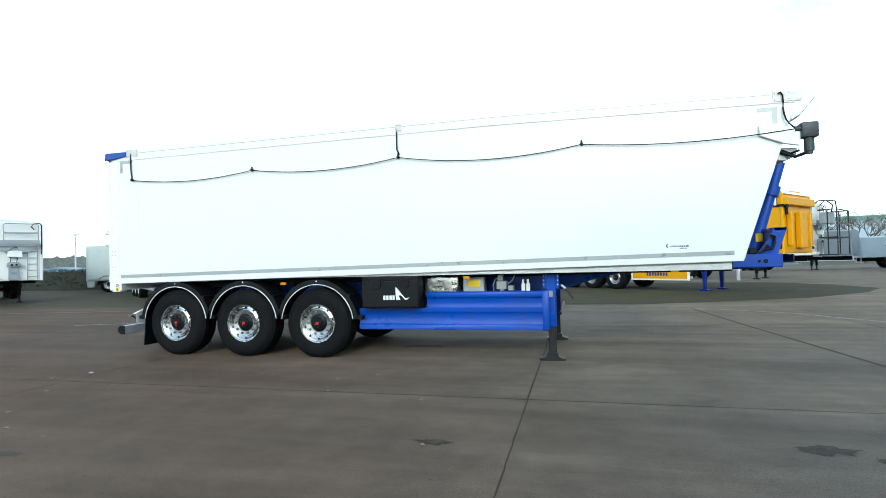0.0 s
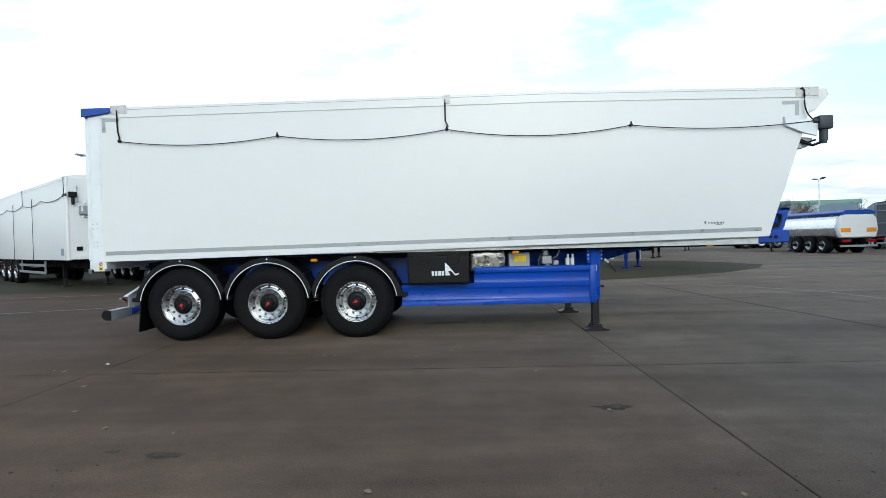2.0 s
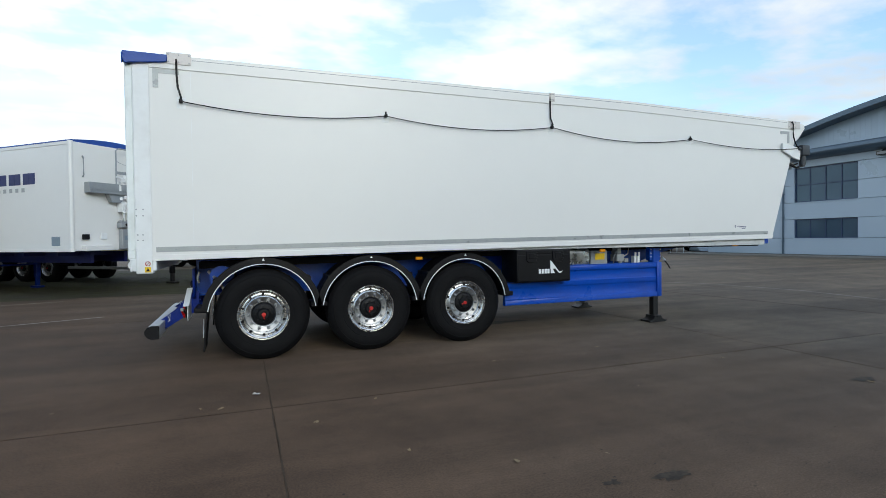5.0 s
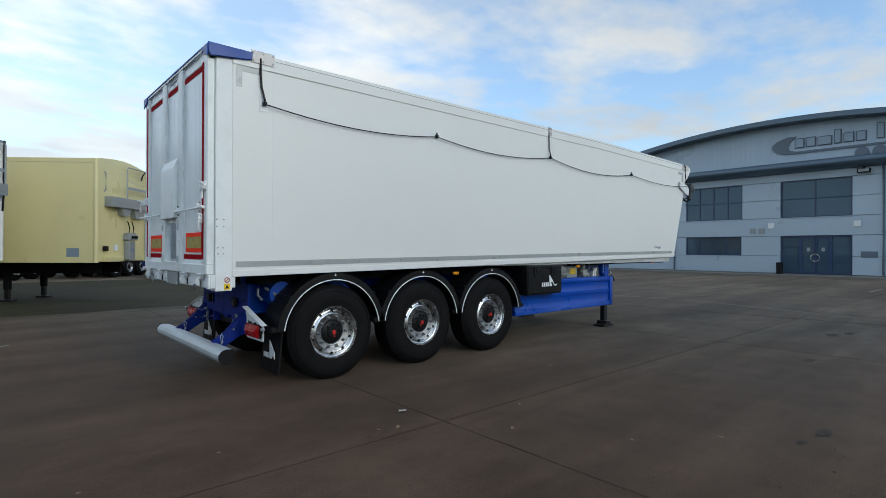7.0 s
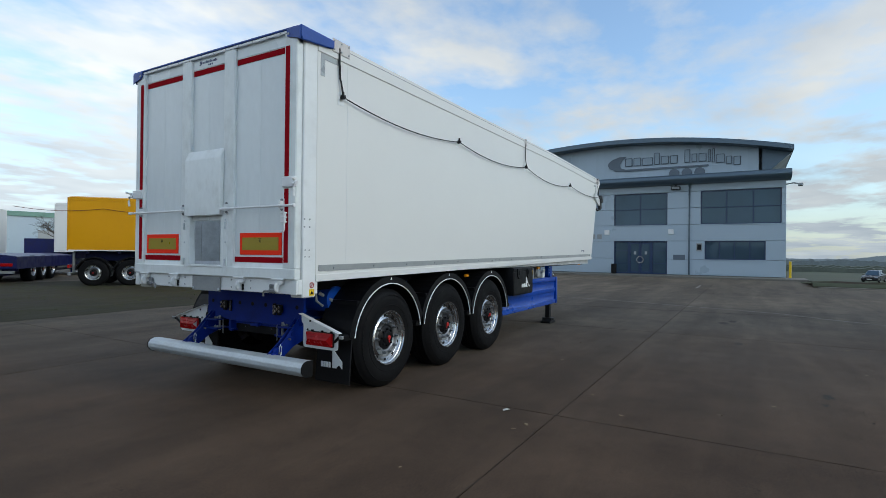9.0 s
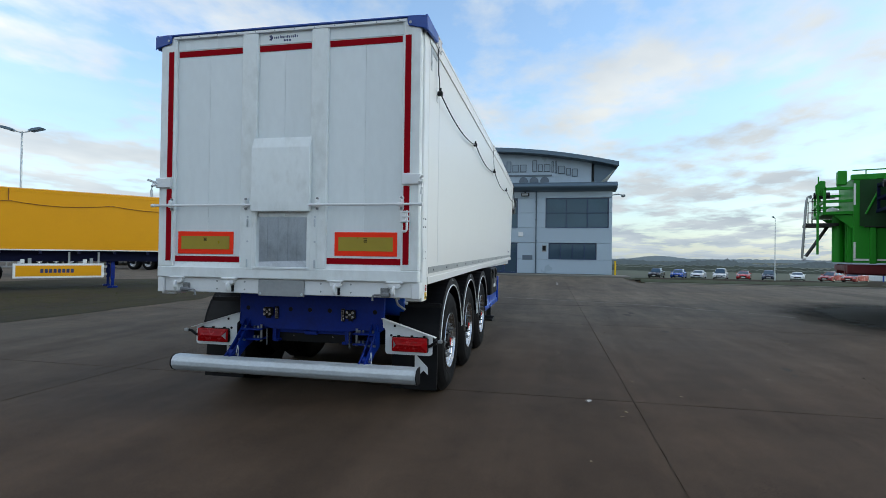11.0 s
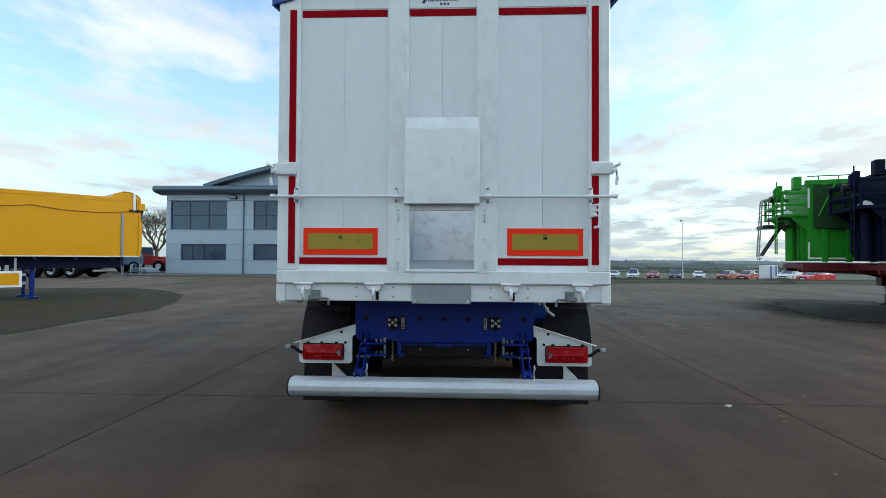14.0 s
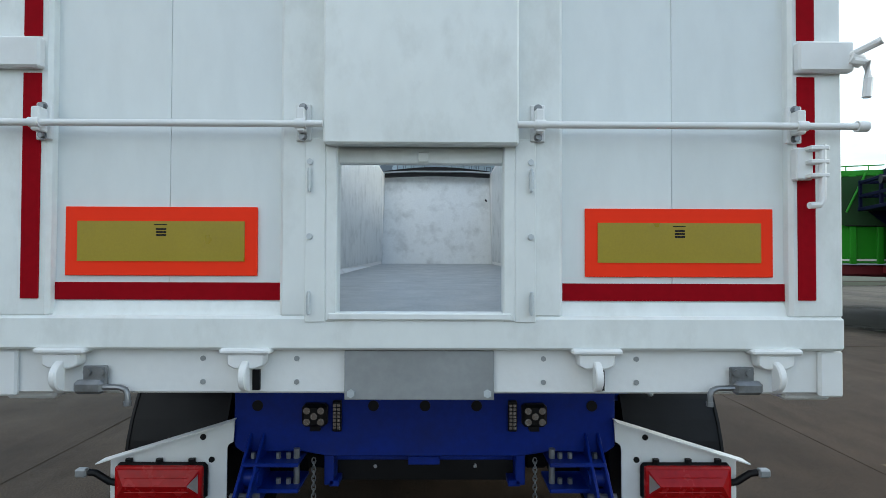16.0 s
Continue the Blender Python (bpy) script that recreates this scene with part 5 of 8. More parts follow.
# small printed mark on the side
bm = B()
for k in range(11):
    box(bm, 1.26 + k * 0.021, 1.273 + k * 0.021, 7.7325, 7.7345, 1.560 - 0.0006 * k, 1.575 + (0.007 if k % 4 == 2 else 0))
for k in range(3):
    box(bm, 1.38 + k * 0.03, 1.40 + k * 0.03, 7.7325, 7.7345, 1.533, 1.545)
prism(bm, [(1.235, 1.555), (1.225, 1.58), (1.245, 1.60), (1.22, 1.595), (1.208, 1.575), (1.22, 1.555), (1.245, 1.545)], "y", 7.7325, 7.7345)
tp("maker_mark", bm, BARS, "small dark printed mark")

# ---- verge, lines, kerbs ----
random.seed(4)
edge = [(-62, 17.1), (-40, 17.0), (-25, 17.1), (-12, 16.95), (-4, 17.2), (1.5, 17.1), (4.4, 17.9), (7.3, 19.3), (10.0, 21.7), (11.3, 24.0), (11.0, 26.8), (9.2, 29.5), (4, 31), (-10, 31.5), (-62, 31.5)]
bm = B()
ring = []
for (x0, y0), (x1, y1) in zip(edge, edge[1:] + edge[:1]):
    n = max(2, int(math.hypot(x1 - x0, y1 - y0) / 0.5))
    for i in range(n):
        f = i / n
        p = Vector((x0 + (x1 - x0) * f, y0 + (y1 - y0) * f, 0))
        ring.append(p + Vector((0.22 * noise.noise(p * 0.7), 0.22 * noise.noise(p * 0.7 + Vector((9, 3, 0))), 0)))
turf = bm.verts.layers.float.new("turf")
vs = [bm.verts.new((p.x, p.y, 0.006)) for p in ring]
field = bm.faces.new(vs)
for depth in (0.5, 1.3):
    bmesh.ops.inset_region(bm, faces=[field], thickness=depth, use_even_offset=False)
heart = set(field.verts)
for v in bm.verts:
    v[turf] = 1.0 if v in heart else 0.0 if v.is_boundary else 0.5
VERGE = mat("mossy_gravel_verge", (0.040, 0.033, 0.026), 0.9, vary=0.55, scale=2.2, fine=14, dirt=(0.018, 0.014, 0.011), dirt_amt=0.7, dirt_scale=0.9, bump=0.8, bscale=9, spec=0.2, stretch=(0.5, 1.2, 1))
n, l = VERGE.node_tree.nodes, VERGE.node_tree.links
at_ = n.new("ShaderNodeAttribute"); at_.attribute_name = "turf"
tc = n.new("ShaderNodeTexCoord")


def turf_mask(scale, weight, a, b):
    t = n.new("ShaderNodeTexNoise"); t.inputs["Scale"].default_value, t.inputs["Detail"].default_value, t.inputs["Roughness"].default_value = scale, 8, 0.7
    s = n.new("ShaderNodeMath"); s.operation = "MULTIPLY_ADD"; s.inputs[1].default_value = weight
    r = n.new("ShaderNodeMapRange"); r.inputs[1].default_value, r.inputs[2].default_value = a, b
    l.new(tc.outputs["Object"], t.inputs["Vector"]); l.new(t.outputs[0], s.inputs[0]); l.new(at_.outputs["Fac"], s.inputs[2]); l.new(s.outputs[0], r.inputs[0])
    return r.outputs[0]


pb = n["Principled BSDF"]
moss = n.new("ShaderNodeMix"); moss.data_type = "RGBA"; moss.inputs[7].default_value = (0.044, 0.046, 0.017, 1)
soil = pb.inputs["Base Color"].links[0].from_socket
l.new(soil, moss.inputs[6]); l.new(turf_mask(0.6, 1.8, 1.55, 2.35), moss.inputs[0]); l.new(moss.outputs[2], pb.inputs["Base Color"])
l.new(turf_mask(2.5, 0.8, 0.36, 0.62), pb.inputs["Alpha"])
VERGE.surface_render_method = "DITHERED"
solid("verge", bm, VERGE, "muddy verge with thin moss and grass under parked trailers", "verge", kind="structure", smooth=0)

# tufts along the verge
bm = B()
for k in range(9000):
    x = random.uniform(-30, 10.4)
    y = random.uniform(18.4, 29)
    if x > 1.5 and y < 18.4 + (x - 1.5) * 0.45:
        continue
    if noise.noise(Vector((x * 0.35, y * 0.35, 2))) < 0.02:
        continue
    h = random.uniform(0.010, 0.030)
    for _ in range(2):
        a = random.uniform(0, 6.28)
        d = Vector((math.cos(a), math.sin(a), 0)) * 0.008
        p = Vector((x, y, 0.006)) + Vector((random.uniform(-.06, .06), random.uniform(-.06, .06), 0))
        q = Vector((random.uniform(-.03, .03), random.uniform(-.03, .03), h))
        bm.faces.new([bm.verts.new(p - d), bm.verts.new(p + d), bm.verts.new(p + q)])
TUFT = mat("thin_winter_grass", (0.070, 0.085, 0.028), 0.9, vary=0.4, scale=1.5)
solid("grass_tufts", bm, TUFT, "sparse short winter grass on the verge", "grass", kind="stuff", smooth=0)


def ribbon(name, pts, w, label):
    bm = B()
    rows = []
    for i, p in enumerate(pts):
        p = Vector((*p, 0.004))
        d = Vector((*pts[min(i + 1, len(pts) - 1)], 0)) - Vector((*pts[max(i - 1, 0)], 0))
        nrm = Vector((-d.y, d.x, 0)).normalized() * w / 2
        rows.append((bm.verts.new(p - nrm), bm.verts.new(p + nrm)))
    for a, b in zip(rows, rows[1:]):
        bm.faces.new((a[0], b[0], b[1], a[1]))
    return solid(name, bm, LINE, label, "road marking", kind="structure", smooth=0)


ribbon("verge_line", [(-20, 14.4), (-16.8, 15.0), (-13.5, 15.6), (-10.8, 16.35)], 0.05, "faded pale line along the verge")
ribbon("curved_line", [(2.5, 16.1), (3.8, 15.4), (5.0, 14.5), (6.2, 12.5), (6.5, 10.2), (6.1, 8.0), (5.4, 5.8), (5.1, 4.6), (4.7, 3.5), (3.95, 2.6), (3.4, 1.7)], 0.06, "faded curved white line on the concrete")
ribbon("dash_line", [(14.9, 6.3), (16.2, 6.28), (17.4, 6.3)], 0.10, "faded white bay line on the concrete")
ribbon("dash_line", [(3.25, 1.42), (2.95, 0.98), (2.44, 0.62)], 0.08, "faded white dash on the concrete")
ribbon("dash_line", [(-13.0, 11.4), (-10.5, 12.3), (-9.2, 12.8)], 0.07, "faded pale line on the concrete")

# dark oil spots and a manhole-like stain
STAIN = mat("oil_stain", (0.036, 0.029, 0.022), 0.75, vary=0.5, scale=9, dirt=(0.085, 0.068, 0.050), dirt_amt=1.0, dirt_scale=9, spec=0.2)


def stain(x, y, rx, ry, seed):
    bm = B()
    vs = []
    for k in range(48):
        a = 2 * math.pi * k / 48
        r = 1 + 0.7 * noise.noise(Vector((2 * math.cos(a), 2 * math.sin(a), seed))) + 0.35 * noise.noise(Vector((6 * math.cos(a), 6 * math.sin(a), seed + 4)))
        vs.append(bm.verts.new((x + rx * r * math.cos(a), y + ry * r * math.sin(a), 0.0035)))
    bm.faces.new(vs)
    solid("oil_stain", bm, STAIN, "dark oily stain on the concrete", "stain", group="stains on the yard", kind="structure", smooth=0)


for i, (x, y, rx, ry) in enumerate(((1.79, 4.76, 0.19, 0.10), (2.21, 4.59, 0.20, 0.07), (-1.1, 4.43, 0.14, 0.06), (-4.36, 3.56, 0.12, 0.05), (-4.75, 3.62, 0.05, 0.03), (-2.6, 9.0, 0.35, 0.12))):
    stain(x, y, rx, ry, i * 3.1)

# broad dark patch with a ragged, noisy edge before the tall bodies
DARK_PATCH = mat("dark_patch_tone", (0.014, 0.014, 0.011), 0.8, vary=0.5, scale=3, dirt=(0.028, 0.023, 0.016), dirt_amt=0.8, dirt_scale=1.2, spec=0.12)
DARK_PATCH.surface_render_method = "DITHERED"
n, l = DARK_PATCH.node_tree.nodes, DARK_PATCH.node_tree.links
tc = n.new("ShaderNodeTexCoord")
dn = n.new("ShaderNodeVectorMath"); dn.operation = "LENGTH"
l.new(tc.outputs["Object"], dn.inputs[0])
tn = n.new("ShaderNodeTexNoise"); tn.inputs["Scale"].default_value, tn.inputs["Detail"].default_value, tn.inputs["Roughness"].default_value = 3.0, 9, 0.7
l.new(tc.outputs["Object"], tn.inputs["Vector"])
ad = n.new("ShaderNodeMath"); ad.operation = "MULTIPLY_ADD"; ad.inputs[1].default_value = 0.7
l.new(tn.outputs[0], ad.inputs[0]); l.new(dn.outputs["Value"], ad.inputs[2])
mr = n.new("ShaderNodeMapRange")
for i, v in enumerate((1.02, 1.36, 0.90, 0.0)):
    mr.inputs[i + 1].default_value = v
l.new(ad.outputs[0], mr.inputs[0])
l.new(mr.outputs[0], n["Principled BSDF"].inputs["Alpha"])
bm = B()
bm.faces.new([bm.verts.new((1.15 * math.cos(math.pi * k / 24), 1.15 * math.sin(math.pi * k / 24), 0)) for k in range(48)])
dark_patch = solid("dark_ground_patch", bm, DARK_PATCH, "broad dark patch with a ragged edge on the concrete", "stain", kind="structure", smooth=0, at=pose(2.3, -3.5, 0.004))
dark_patch.scale = (6.0, 4.3, 1.0)

# long dark seam repaired with tar
bm = B()
pts = [(3.05, 15.8), (3.2, 13.9), (3.35, 12.0), (3.52, 10.2), (3.75, 7.8), (4.0, 5.0), (4.2, 2.5)]
rows = []
for i, p in enumerate(pts):
    rows.append((bm.verts.new((p[0] - 0.03, p[1], 0.003)), bm.verts.new((p[0] + 0.03, p[1], 0.003))))
for a, b in zip(rows, rows[1:]):
    bm.faces.new((a[0], a[1], b[1], b[0]))
solid("tar_seam", bm, JOINT, "dark tar seam across the concrete", "seam", kind="structure", smooth=0)

# jagged worn edges of the slab joints
def crack(p0, p1, seed):
    bm = B()
    p0, p1 = Vector((*p0, 0.0025)), Vector((*p1, 0.0025))
    d = (p1 - p0).normalized()
    nrm = Vector((-d.y, d.x, 0))
    n = int((p1 - p0).length / 0.06)
    rows = []
    for i in range(n + 1):
        p = p0.lerp(p1, i / n)
        u = i * 0.06
        o = 0.016 * noise.noise(Vector((u * 2.1, seed, 0))) + 0.008 * noise.noise(Vector((u * 9, seed, 3)))
        w = 0.0025 + 0.006 * abs(noise.noise(Vector((u * 4.3, seed, 7)))) + 0.004 * abs(noise.noise(Vector((u * 14, seed, 9))))
        rows.append((bm.verts.new(p + nrm * (o - w)), bm.verts.new(p + nrm * (o + w))))
    for a, b in zip(rows, rows[1:]):
        bm.faces.new((a[0], b[0], b[1], a[1]))
    bmesh.ops.recalc_face_normals(bm, faces=bm.faces[:])
    solid("joint_crack", bm, JOINT, "jagged dark joint between concrete slabs", "joint", group="slab joints", kind="structure", smooth=0)


for k in range(-2, 4):
    crack((-6.5 + SLAB * k, -6.2), (-6.5 + SLAB * k, 17.0), k * 3.7)
for k in range(-2, 2):
    crack((-30.6, 5.82 + SLAB * k), (18.7, 5.82 + SLAB * k), 50 + k * 5.1)

# litter and leaves lying about
random.seed(9)
LEAF = mat("dry_leaf", (0.20, 0.15, 0.08), 0.8, vary=0.3, scale=20)
PAPER = mat("scrap_paper", (0.62, 0.60, 0.56), 0.8, vary=0.1, scale=20)
for k, (x, y) in enumerate([(-6.607, 6.263), (-6.9, 5.95), (-6.2, 5.3)] + [(random.uniform(-11, 3), random.uniform(2.2, 6.9)) for _ in range(34)]):
    bm = B()
    s = 0.055 if k == 0 else random.uniform(0.015, 0.04)
    vs = []
    for j in range(7):
        a = 2 * math.pi * j / 7
        r = s * random.uniform(0.55, 1.1)
        vs.append(bm.verts.new((r * math.cos(a), 0.6 * r * math.sin(a), 0.004 + 0.3 * s * random.random())))
    bm.faces.new(vs)
    bmesh.ops.solidify(bm, geom=bm.faces[:], thickness=0.0015)
    solid("scrap_of_litter" if k == 0 else "dead_leaf", bm, PAPER if k == 0 else LEAF, "pale scrap of litter on the concrete" if k == 0 else "small dry leaf lying on the concrete",
          "litter", group="litter on the yard", at=pose(x, y, 0.001, 0, 0, random.uniform(0, 360)), smooth=0)

# loose stones and crumbs of dirt on the slabs
random.seed(21)
GRIT = mat("dark_loose_grit", (0.030, 0.025, 0.020), 0.9, vary=0.4, scale=30)
vs, fs = [], []
for k in range(900):
    x, y = random.uniform(-7.5, 5.0), 1.9 + abs(random.gauss(0, 1.3))
    if noise.noise(Vector((x * 0.9, y * 0.9, 6))) < -0.02:
        continue
    s = random.uniform(0.003, 0.008) * (2.0 if random.random() < 0.08 else 1.0)
    a, base = random.uniform(0, 6.28), len(vs)
    for j in range(5):
        r = s * random.uniform(0.7, 1.3)
        vs.append((x + r * math.cos(a + j * 1.257), y + r * math.sin(a + j * 1.257), 0.0))
    vs.append((x + random.uniform(-0.3, 0.3) * s, y + random.uniform(-0.3, 0.3) * s, s * random.uniform(0.5, 0.9)))
    fs += [(base + j, base + (j + 1) % 5, base + 5) for j in range(5)]
me = bpy.data.meshes.new("loose_grit")
me.from_pydata(vs, [], fs)
me.materials.append(GRIT)
tagged(new("loose_grit", me), "small dark stones and crumbs of dirt scattered on the concrete", "grit", kind="stuff")

# car park land beyond, lower than the yard
bm = B()
nx, ny = 24, 30
grid = [[None] * (ny + 1) for _ in range(nx + 1)]
for i in range(nx + 1):
    for j in range(ny + 1):
        x = 19.0 + (0, 0.35, 0.8, 1.5, 3.0, 9.0, 18.0, 28.0, 40.0)[i] if i <= 8 else 59.0 + ((i - 8) / (nx - 8)) ** 2.6 * 2400
        y = 1.6 - (22 * j / 16 if j <= 16 else 22 + ((j - 16) / (ny - 16)) ** 3 * 2400)
        z = 0.0 if i == 0 else 0.20 + (0.06 * noise.noise(Vector((x * .7, y * .5, 0))) if x < 40 else 0.0) - 1.48 * min(1, max(0, (x - 20.8) / 32))
        if x > 58:
            z -= 0.35 * min(1, (x - 58) / 12)
        if x > 66:
            z -= 5.0 * min(1, (x - 66) / 240) + 5.0 * min(1, max(0, (x - 306) / 600))
        grid[i][j] = bm.verts.new((x, y, z + 0.02))
for i in range(nx):
    for j in range(ny):
        bm.faces.new((grid[i][j], grid[i + 1][j], grid[i + 1][j + 1], grid[i][j + 1]))
bmesh.ops.recalc_face_normals(bm, faces=bm.faces[:])
eb = B()
for j in range(24):
    ya, yb = 1.6 - j, 0.6 - j
    ra, rb = 0.10 * noise.noise(Vector((ya * 0.9, 3, 0))), 0.10 * noise.noise(Vector((yb * 0.9, 3, 0)))
    eb.faces.new([eb.verts.new(p) for p in ((18.98, ya, 0.03), (18.98, yb, 0.03), (19.7, yb, 0.30 + rb), (19.7, ya, 0.30 + ra))])
    eb.faces.new([eb.verts.new(p) for p in ((19.7, ya, 0.30 + ra), (19.7, yb, 0.30 + rb), (20.6, yb, 0.22), (20.6, ya, 0.22))])
bmesh.ops.remove_doubles(eb, verts=eb.verts[:], dist=0.001)
bmesh.ops.recalc_face_normals(eb, faces=eb.faces[:])
solid("earth_bank", eb, MUD, "low dark earth bank along the yard's edge", "bank", kind="structure")
solid("grass_bank", bm, GRASSG, "rough grass bank and fields beyond the car park", "field", kind="structure")
bm = B()
for k in range(32):
    y = 1.4 - k * 0.93
    box(bm, 18.80 + 0.01 * (k % 3), 18.98 + 0.01 * (k % 3), y - 0.915, y, -0.05, 0.05, bevel=0.015)
solid("kerb", bm, KERB, "weathered concrete kerb at the yard's edge", "kerb", kind="structure")
bm = B()
box(bm, 25.6, 28.3, 1.2, 34.0, -0.02, 0.11, bevel=0.015)
solid("pavement", bm, KERB, "grey concrete pavement along the office building", "pavement", kind="structure")

bm = B()
box(bm, 23.62, 62, 1.7, 66.1, -0.029, -0.004)
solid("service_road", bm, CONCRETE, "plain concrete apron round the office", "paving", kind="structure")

# ---- office building ----
FX = 28.0
office = thing("office_building", "two-storey grey clad office with a curved roof and dark windows", "building", at=pose(FX, 17.1, 0))
OB = pose(-FX, -17.1, 0)


def op(name, bm, material, label="", parent=None, smooth=35, at=None):
    if parent is None:
        return part(name, bm, material, office, label, at=OB if at is None else OB @ at, smooth=smooth)
    return part(name, bm, material, parent, label, at=at, smooth=smooth)


def arch(y):
    return 9.52 - 0.0105 * (y - 13) ** 2


UP = [(2.45, 7.05), (9.15, 12.75), (14.95, 18.6), (21.4, 25.25), (27.35, 31.85)]
LOW = [(3.3, 6.8), (9.15, 12.75), (15.0, 18.6), (21.4, 25.25), (27.4, 31.0)]
Y0, Y1 = 2.2, 32.2
ROWS_Z = [(0.12, 1.2), (1.2, 2.45), (2.45, 3.58), (3.58, 4.72), (4.72, 5.85), (5.85, 6.5)]
wall = op("front_wall", box(B(), FX + 0.5, FX + 0.6, Y0 + 0.1, Y1 - 0.1, 0.0, 0.12), DARK_UNDER)
for r, (z0, z1) in enumerate(ROWS_Z):
    openings = LOW if r == 1 else (UP if r in (3, 4) else ([(9.15, 12.75)] if r == 0 else []))
    cuts = []
    y = Y0
    for a, b in openings:
        cuts.append((y, a)); y = b
    cuts.append((y, Y1))
    for a, b in cuts:
        m = 1
        for k in range(m):
            ya, yb = a + (b - a) * k / m, a + (b - a) * (k + 1) / m
            op("cladding_panel", box(B(), FX, FX + 0.25, ya + 0.006, yb - 0.006, z0 + 0.008, z1 - 0.008, bevel=0.012), CLAD, parent=wall)
# side and rear walls, inner dark rooms
bm = B()
box(bm, FX + 0.25, FX + 30, Y0, Y0 + 0.2, 0, 6.6)
box(bm, FX + 0.25, FX + 30, Y1 - 0.2, Y1, 0, 6.6)
box(bm, FX + 29.8, FX + 30, Y0 + 0.2, Y1 - 0.2, 0, 6.6)
op("side_walls", bm, CLAD)
ROOM = mat("dim_office_interior", (0.10, 0.10, 0.10), 0.8, vary=0.3, scale=1.0)
bm = B()
box(bm, FX + 4.0, FX + 4.1, Y0 + 0.2, Y1 - 0.2, 0.1, 6.4)
box(bm, FX + 0.3, FX + 4.0, Y0 + 0.2, Y1 - 0.2, 2.9, 3.3)
box(bm, FX + 0.3, FX + 4.0, Y0 + 0.2, Y1 - 0.2, 6.2, 6.4)
for y in (8.0, 14.0, 20.0, 26.3):
    box(bm, FX + 0.3, FX + 4.0, y, y + 0.1, 0.1, 6.2)
op("inner_partitions", bm, ROOM)
# gable wall of ribbed sheets, under the curved roof
n = 100
for k in range(n):
    ya, yb = Y0 + (Y1 - Y0) * k / n, Y0 + (Y1 - Y0) * (k + 1) / n
    if arch(yb) < 6.6 or ya < 3.45:
        continue
    bm = B()
    m0 = ya + 0.06
    prism(bm, [(ya, 6.45), (yb, 6.45), (yb, max(6.46, arch(yb) - 0.05)), (ya, max(6.46, arch(ya) - 0.05))], "x", FX + 0.30, FX + 0.40)
    prism(bm, [(ya + 0.05, 6.45), (yb - 0.10, 6.45), (yb - 0.10, max(6.46, arch(yb) - 0.05)), (ya + 0.05, max(6.46, arch(ya) - 0.05))], "x", FX + 0.288, FX + 0.30)
    op("ribbed_sheet", bm, CLAD, parent=wall, smooth=0)
# curved roof
bm = B()
ys = [1.85 + (28.9 - 1.85) * k / 40 for k in range(41)]
for ya, yb in zip(ys, ys[1:]):
    prism(bm, [(ya, arch(ya) - 0.12), (yb, arch(yb) - 0.12), (yb, arch(yb) + 0.18), (ya, arch(ya) + 0.18)], "x", FX - 0.75, FX + 30.5)
bmesh.ops.remove_doubles(bm, verts=bm.verts[:], dist=0.001)
op("curved_roof", bm, ROOFG, "grey-blue curved metal roof")
bm = B()
prism(bm, [(3.5, 6.6), (3.5, arch(3.5) - 0.13), (2.6, arch(2.6) - 0.13), (1.9, arch(1.9) - 0.13)], "x", FX + 0.3, FX + 30)
op("roof_end_soffit", bm, ROOFG)
# barrel canopy over the first floor
bm = B()
prof = [(FX + 0.28, 6.28), (FX - 0.55, 6.38), (FX - 0.86, 6.46), (FX - 1.0, 6.6), (FX - 0.98, 6.78), (FX - 0.85, 6.90), (FX - 0.6, 6.95), (FX + 0.28, 6.97)]
prism(bm, prof, "y", 1.95, 32.75, bevel=0.01)
op("eaves_canopy", bm, ROOFG, "rounded grey-blue eaves canopy")
# windows
INTBLIND = mat("blind_slats", (0.20, 0.20, 0.19), 0.7, vary=0.1, scale=4)


def window(y0, y1, z0, z1, cols, transom=None, name="window"):
    f = 0.07
    bm = B()
    ro = [bm.verts.new((x, y, z)) for x in (FX + 0.10, FX + 0.20) for y, z in ((y0, z0), (y1, z0), (y1, z1), (y0, z1))]
    ri = [bm.verts.new((x, y, z)) for x in (FX + 0.10, FX + 0.20) for y, z in ((y0 + f, z0 + f), (y1 - f, z0 + f), (y1 - f, z1 - f), (y0 + f, z1 - f))]
    for k in range(4):
        n_ = (k + 1) % 4
        for q in ((ro[k], ro[n_], ri[n_], ri[k]), (ro[4 + k], ri[4 + k], ri[4 + n_], ro[4 + n_]), (ro[k], ro[4 + k], ro[4 + n_], ro[n_]), (ri[k], ri[n_], ri[4 + n_], ri[4 + k])):
            bm.faces.new(q)
    bmesh.ops.recalc_face_normals(bm, faces=bm.faces[:])
    w = op(name, bm, FRAME_BLUE, "dark blue framed window")
    for k in range(1, cols):
        y = y0 + (y1 - y0) * k / cols
        op("mullion", box(B(), FX + 0.11, FX + 0.19, y - f / 2, y + f / 2, z0 + f, z1 - f, bevel=0.006), FRAME_BLUE, parent=w)
    if transom:
        op("transom", box(B(), FX + 0.112, FX + 0.188, y0 + f, y1 - f, transom - 0.03, transom + 0.03, bevel=0.005), FRAME_BLUE, parent=w)
    for k in range(cols):
        ya, yb = y0 + (y1 - y0) * k / cols + f / 2, y0 + (y1 - y0) * (k + 1) / cols - f / 2
        zs = [(z0 + f, z1 - f)] if not transom else [(z0 + f, transom - 0.03), (transom + 0.03, z1 - f)]
        for za, zb in zs:
            pane = op("pane", box(B(), FX + 0.145, FX + 0.157, ya, yb, za, zb), GLASS, parent=w)
    bm = B()
    box(bm, FX - 0.04, FX + 0.12, y0 - 0.05, y1 + 0.05, z0 - 0.05, z0 + 0.002, bevel=0.008)
    op("sill", bm, CLAD, parent=w)
    return w


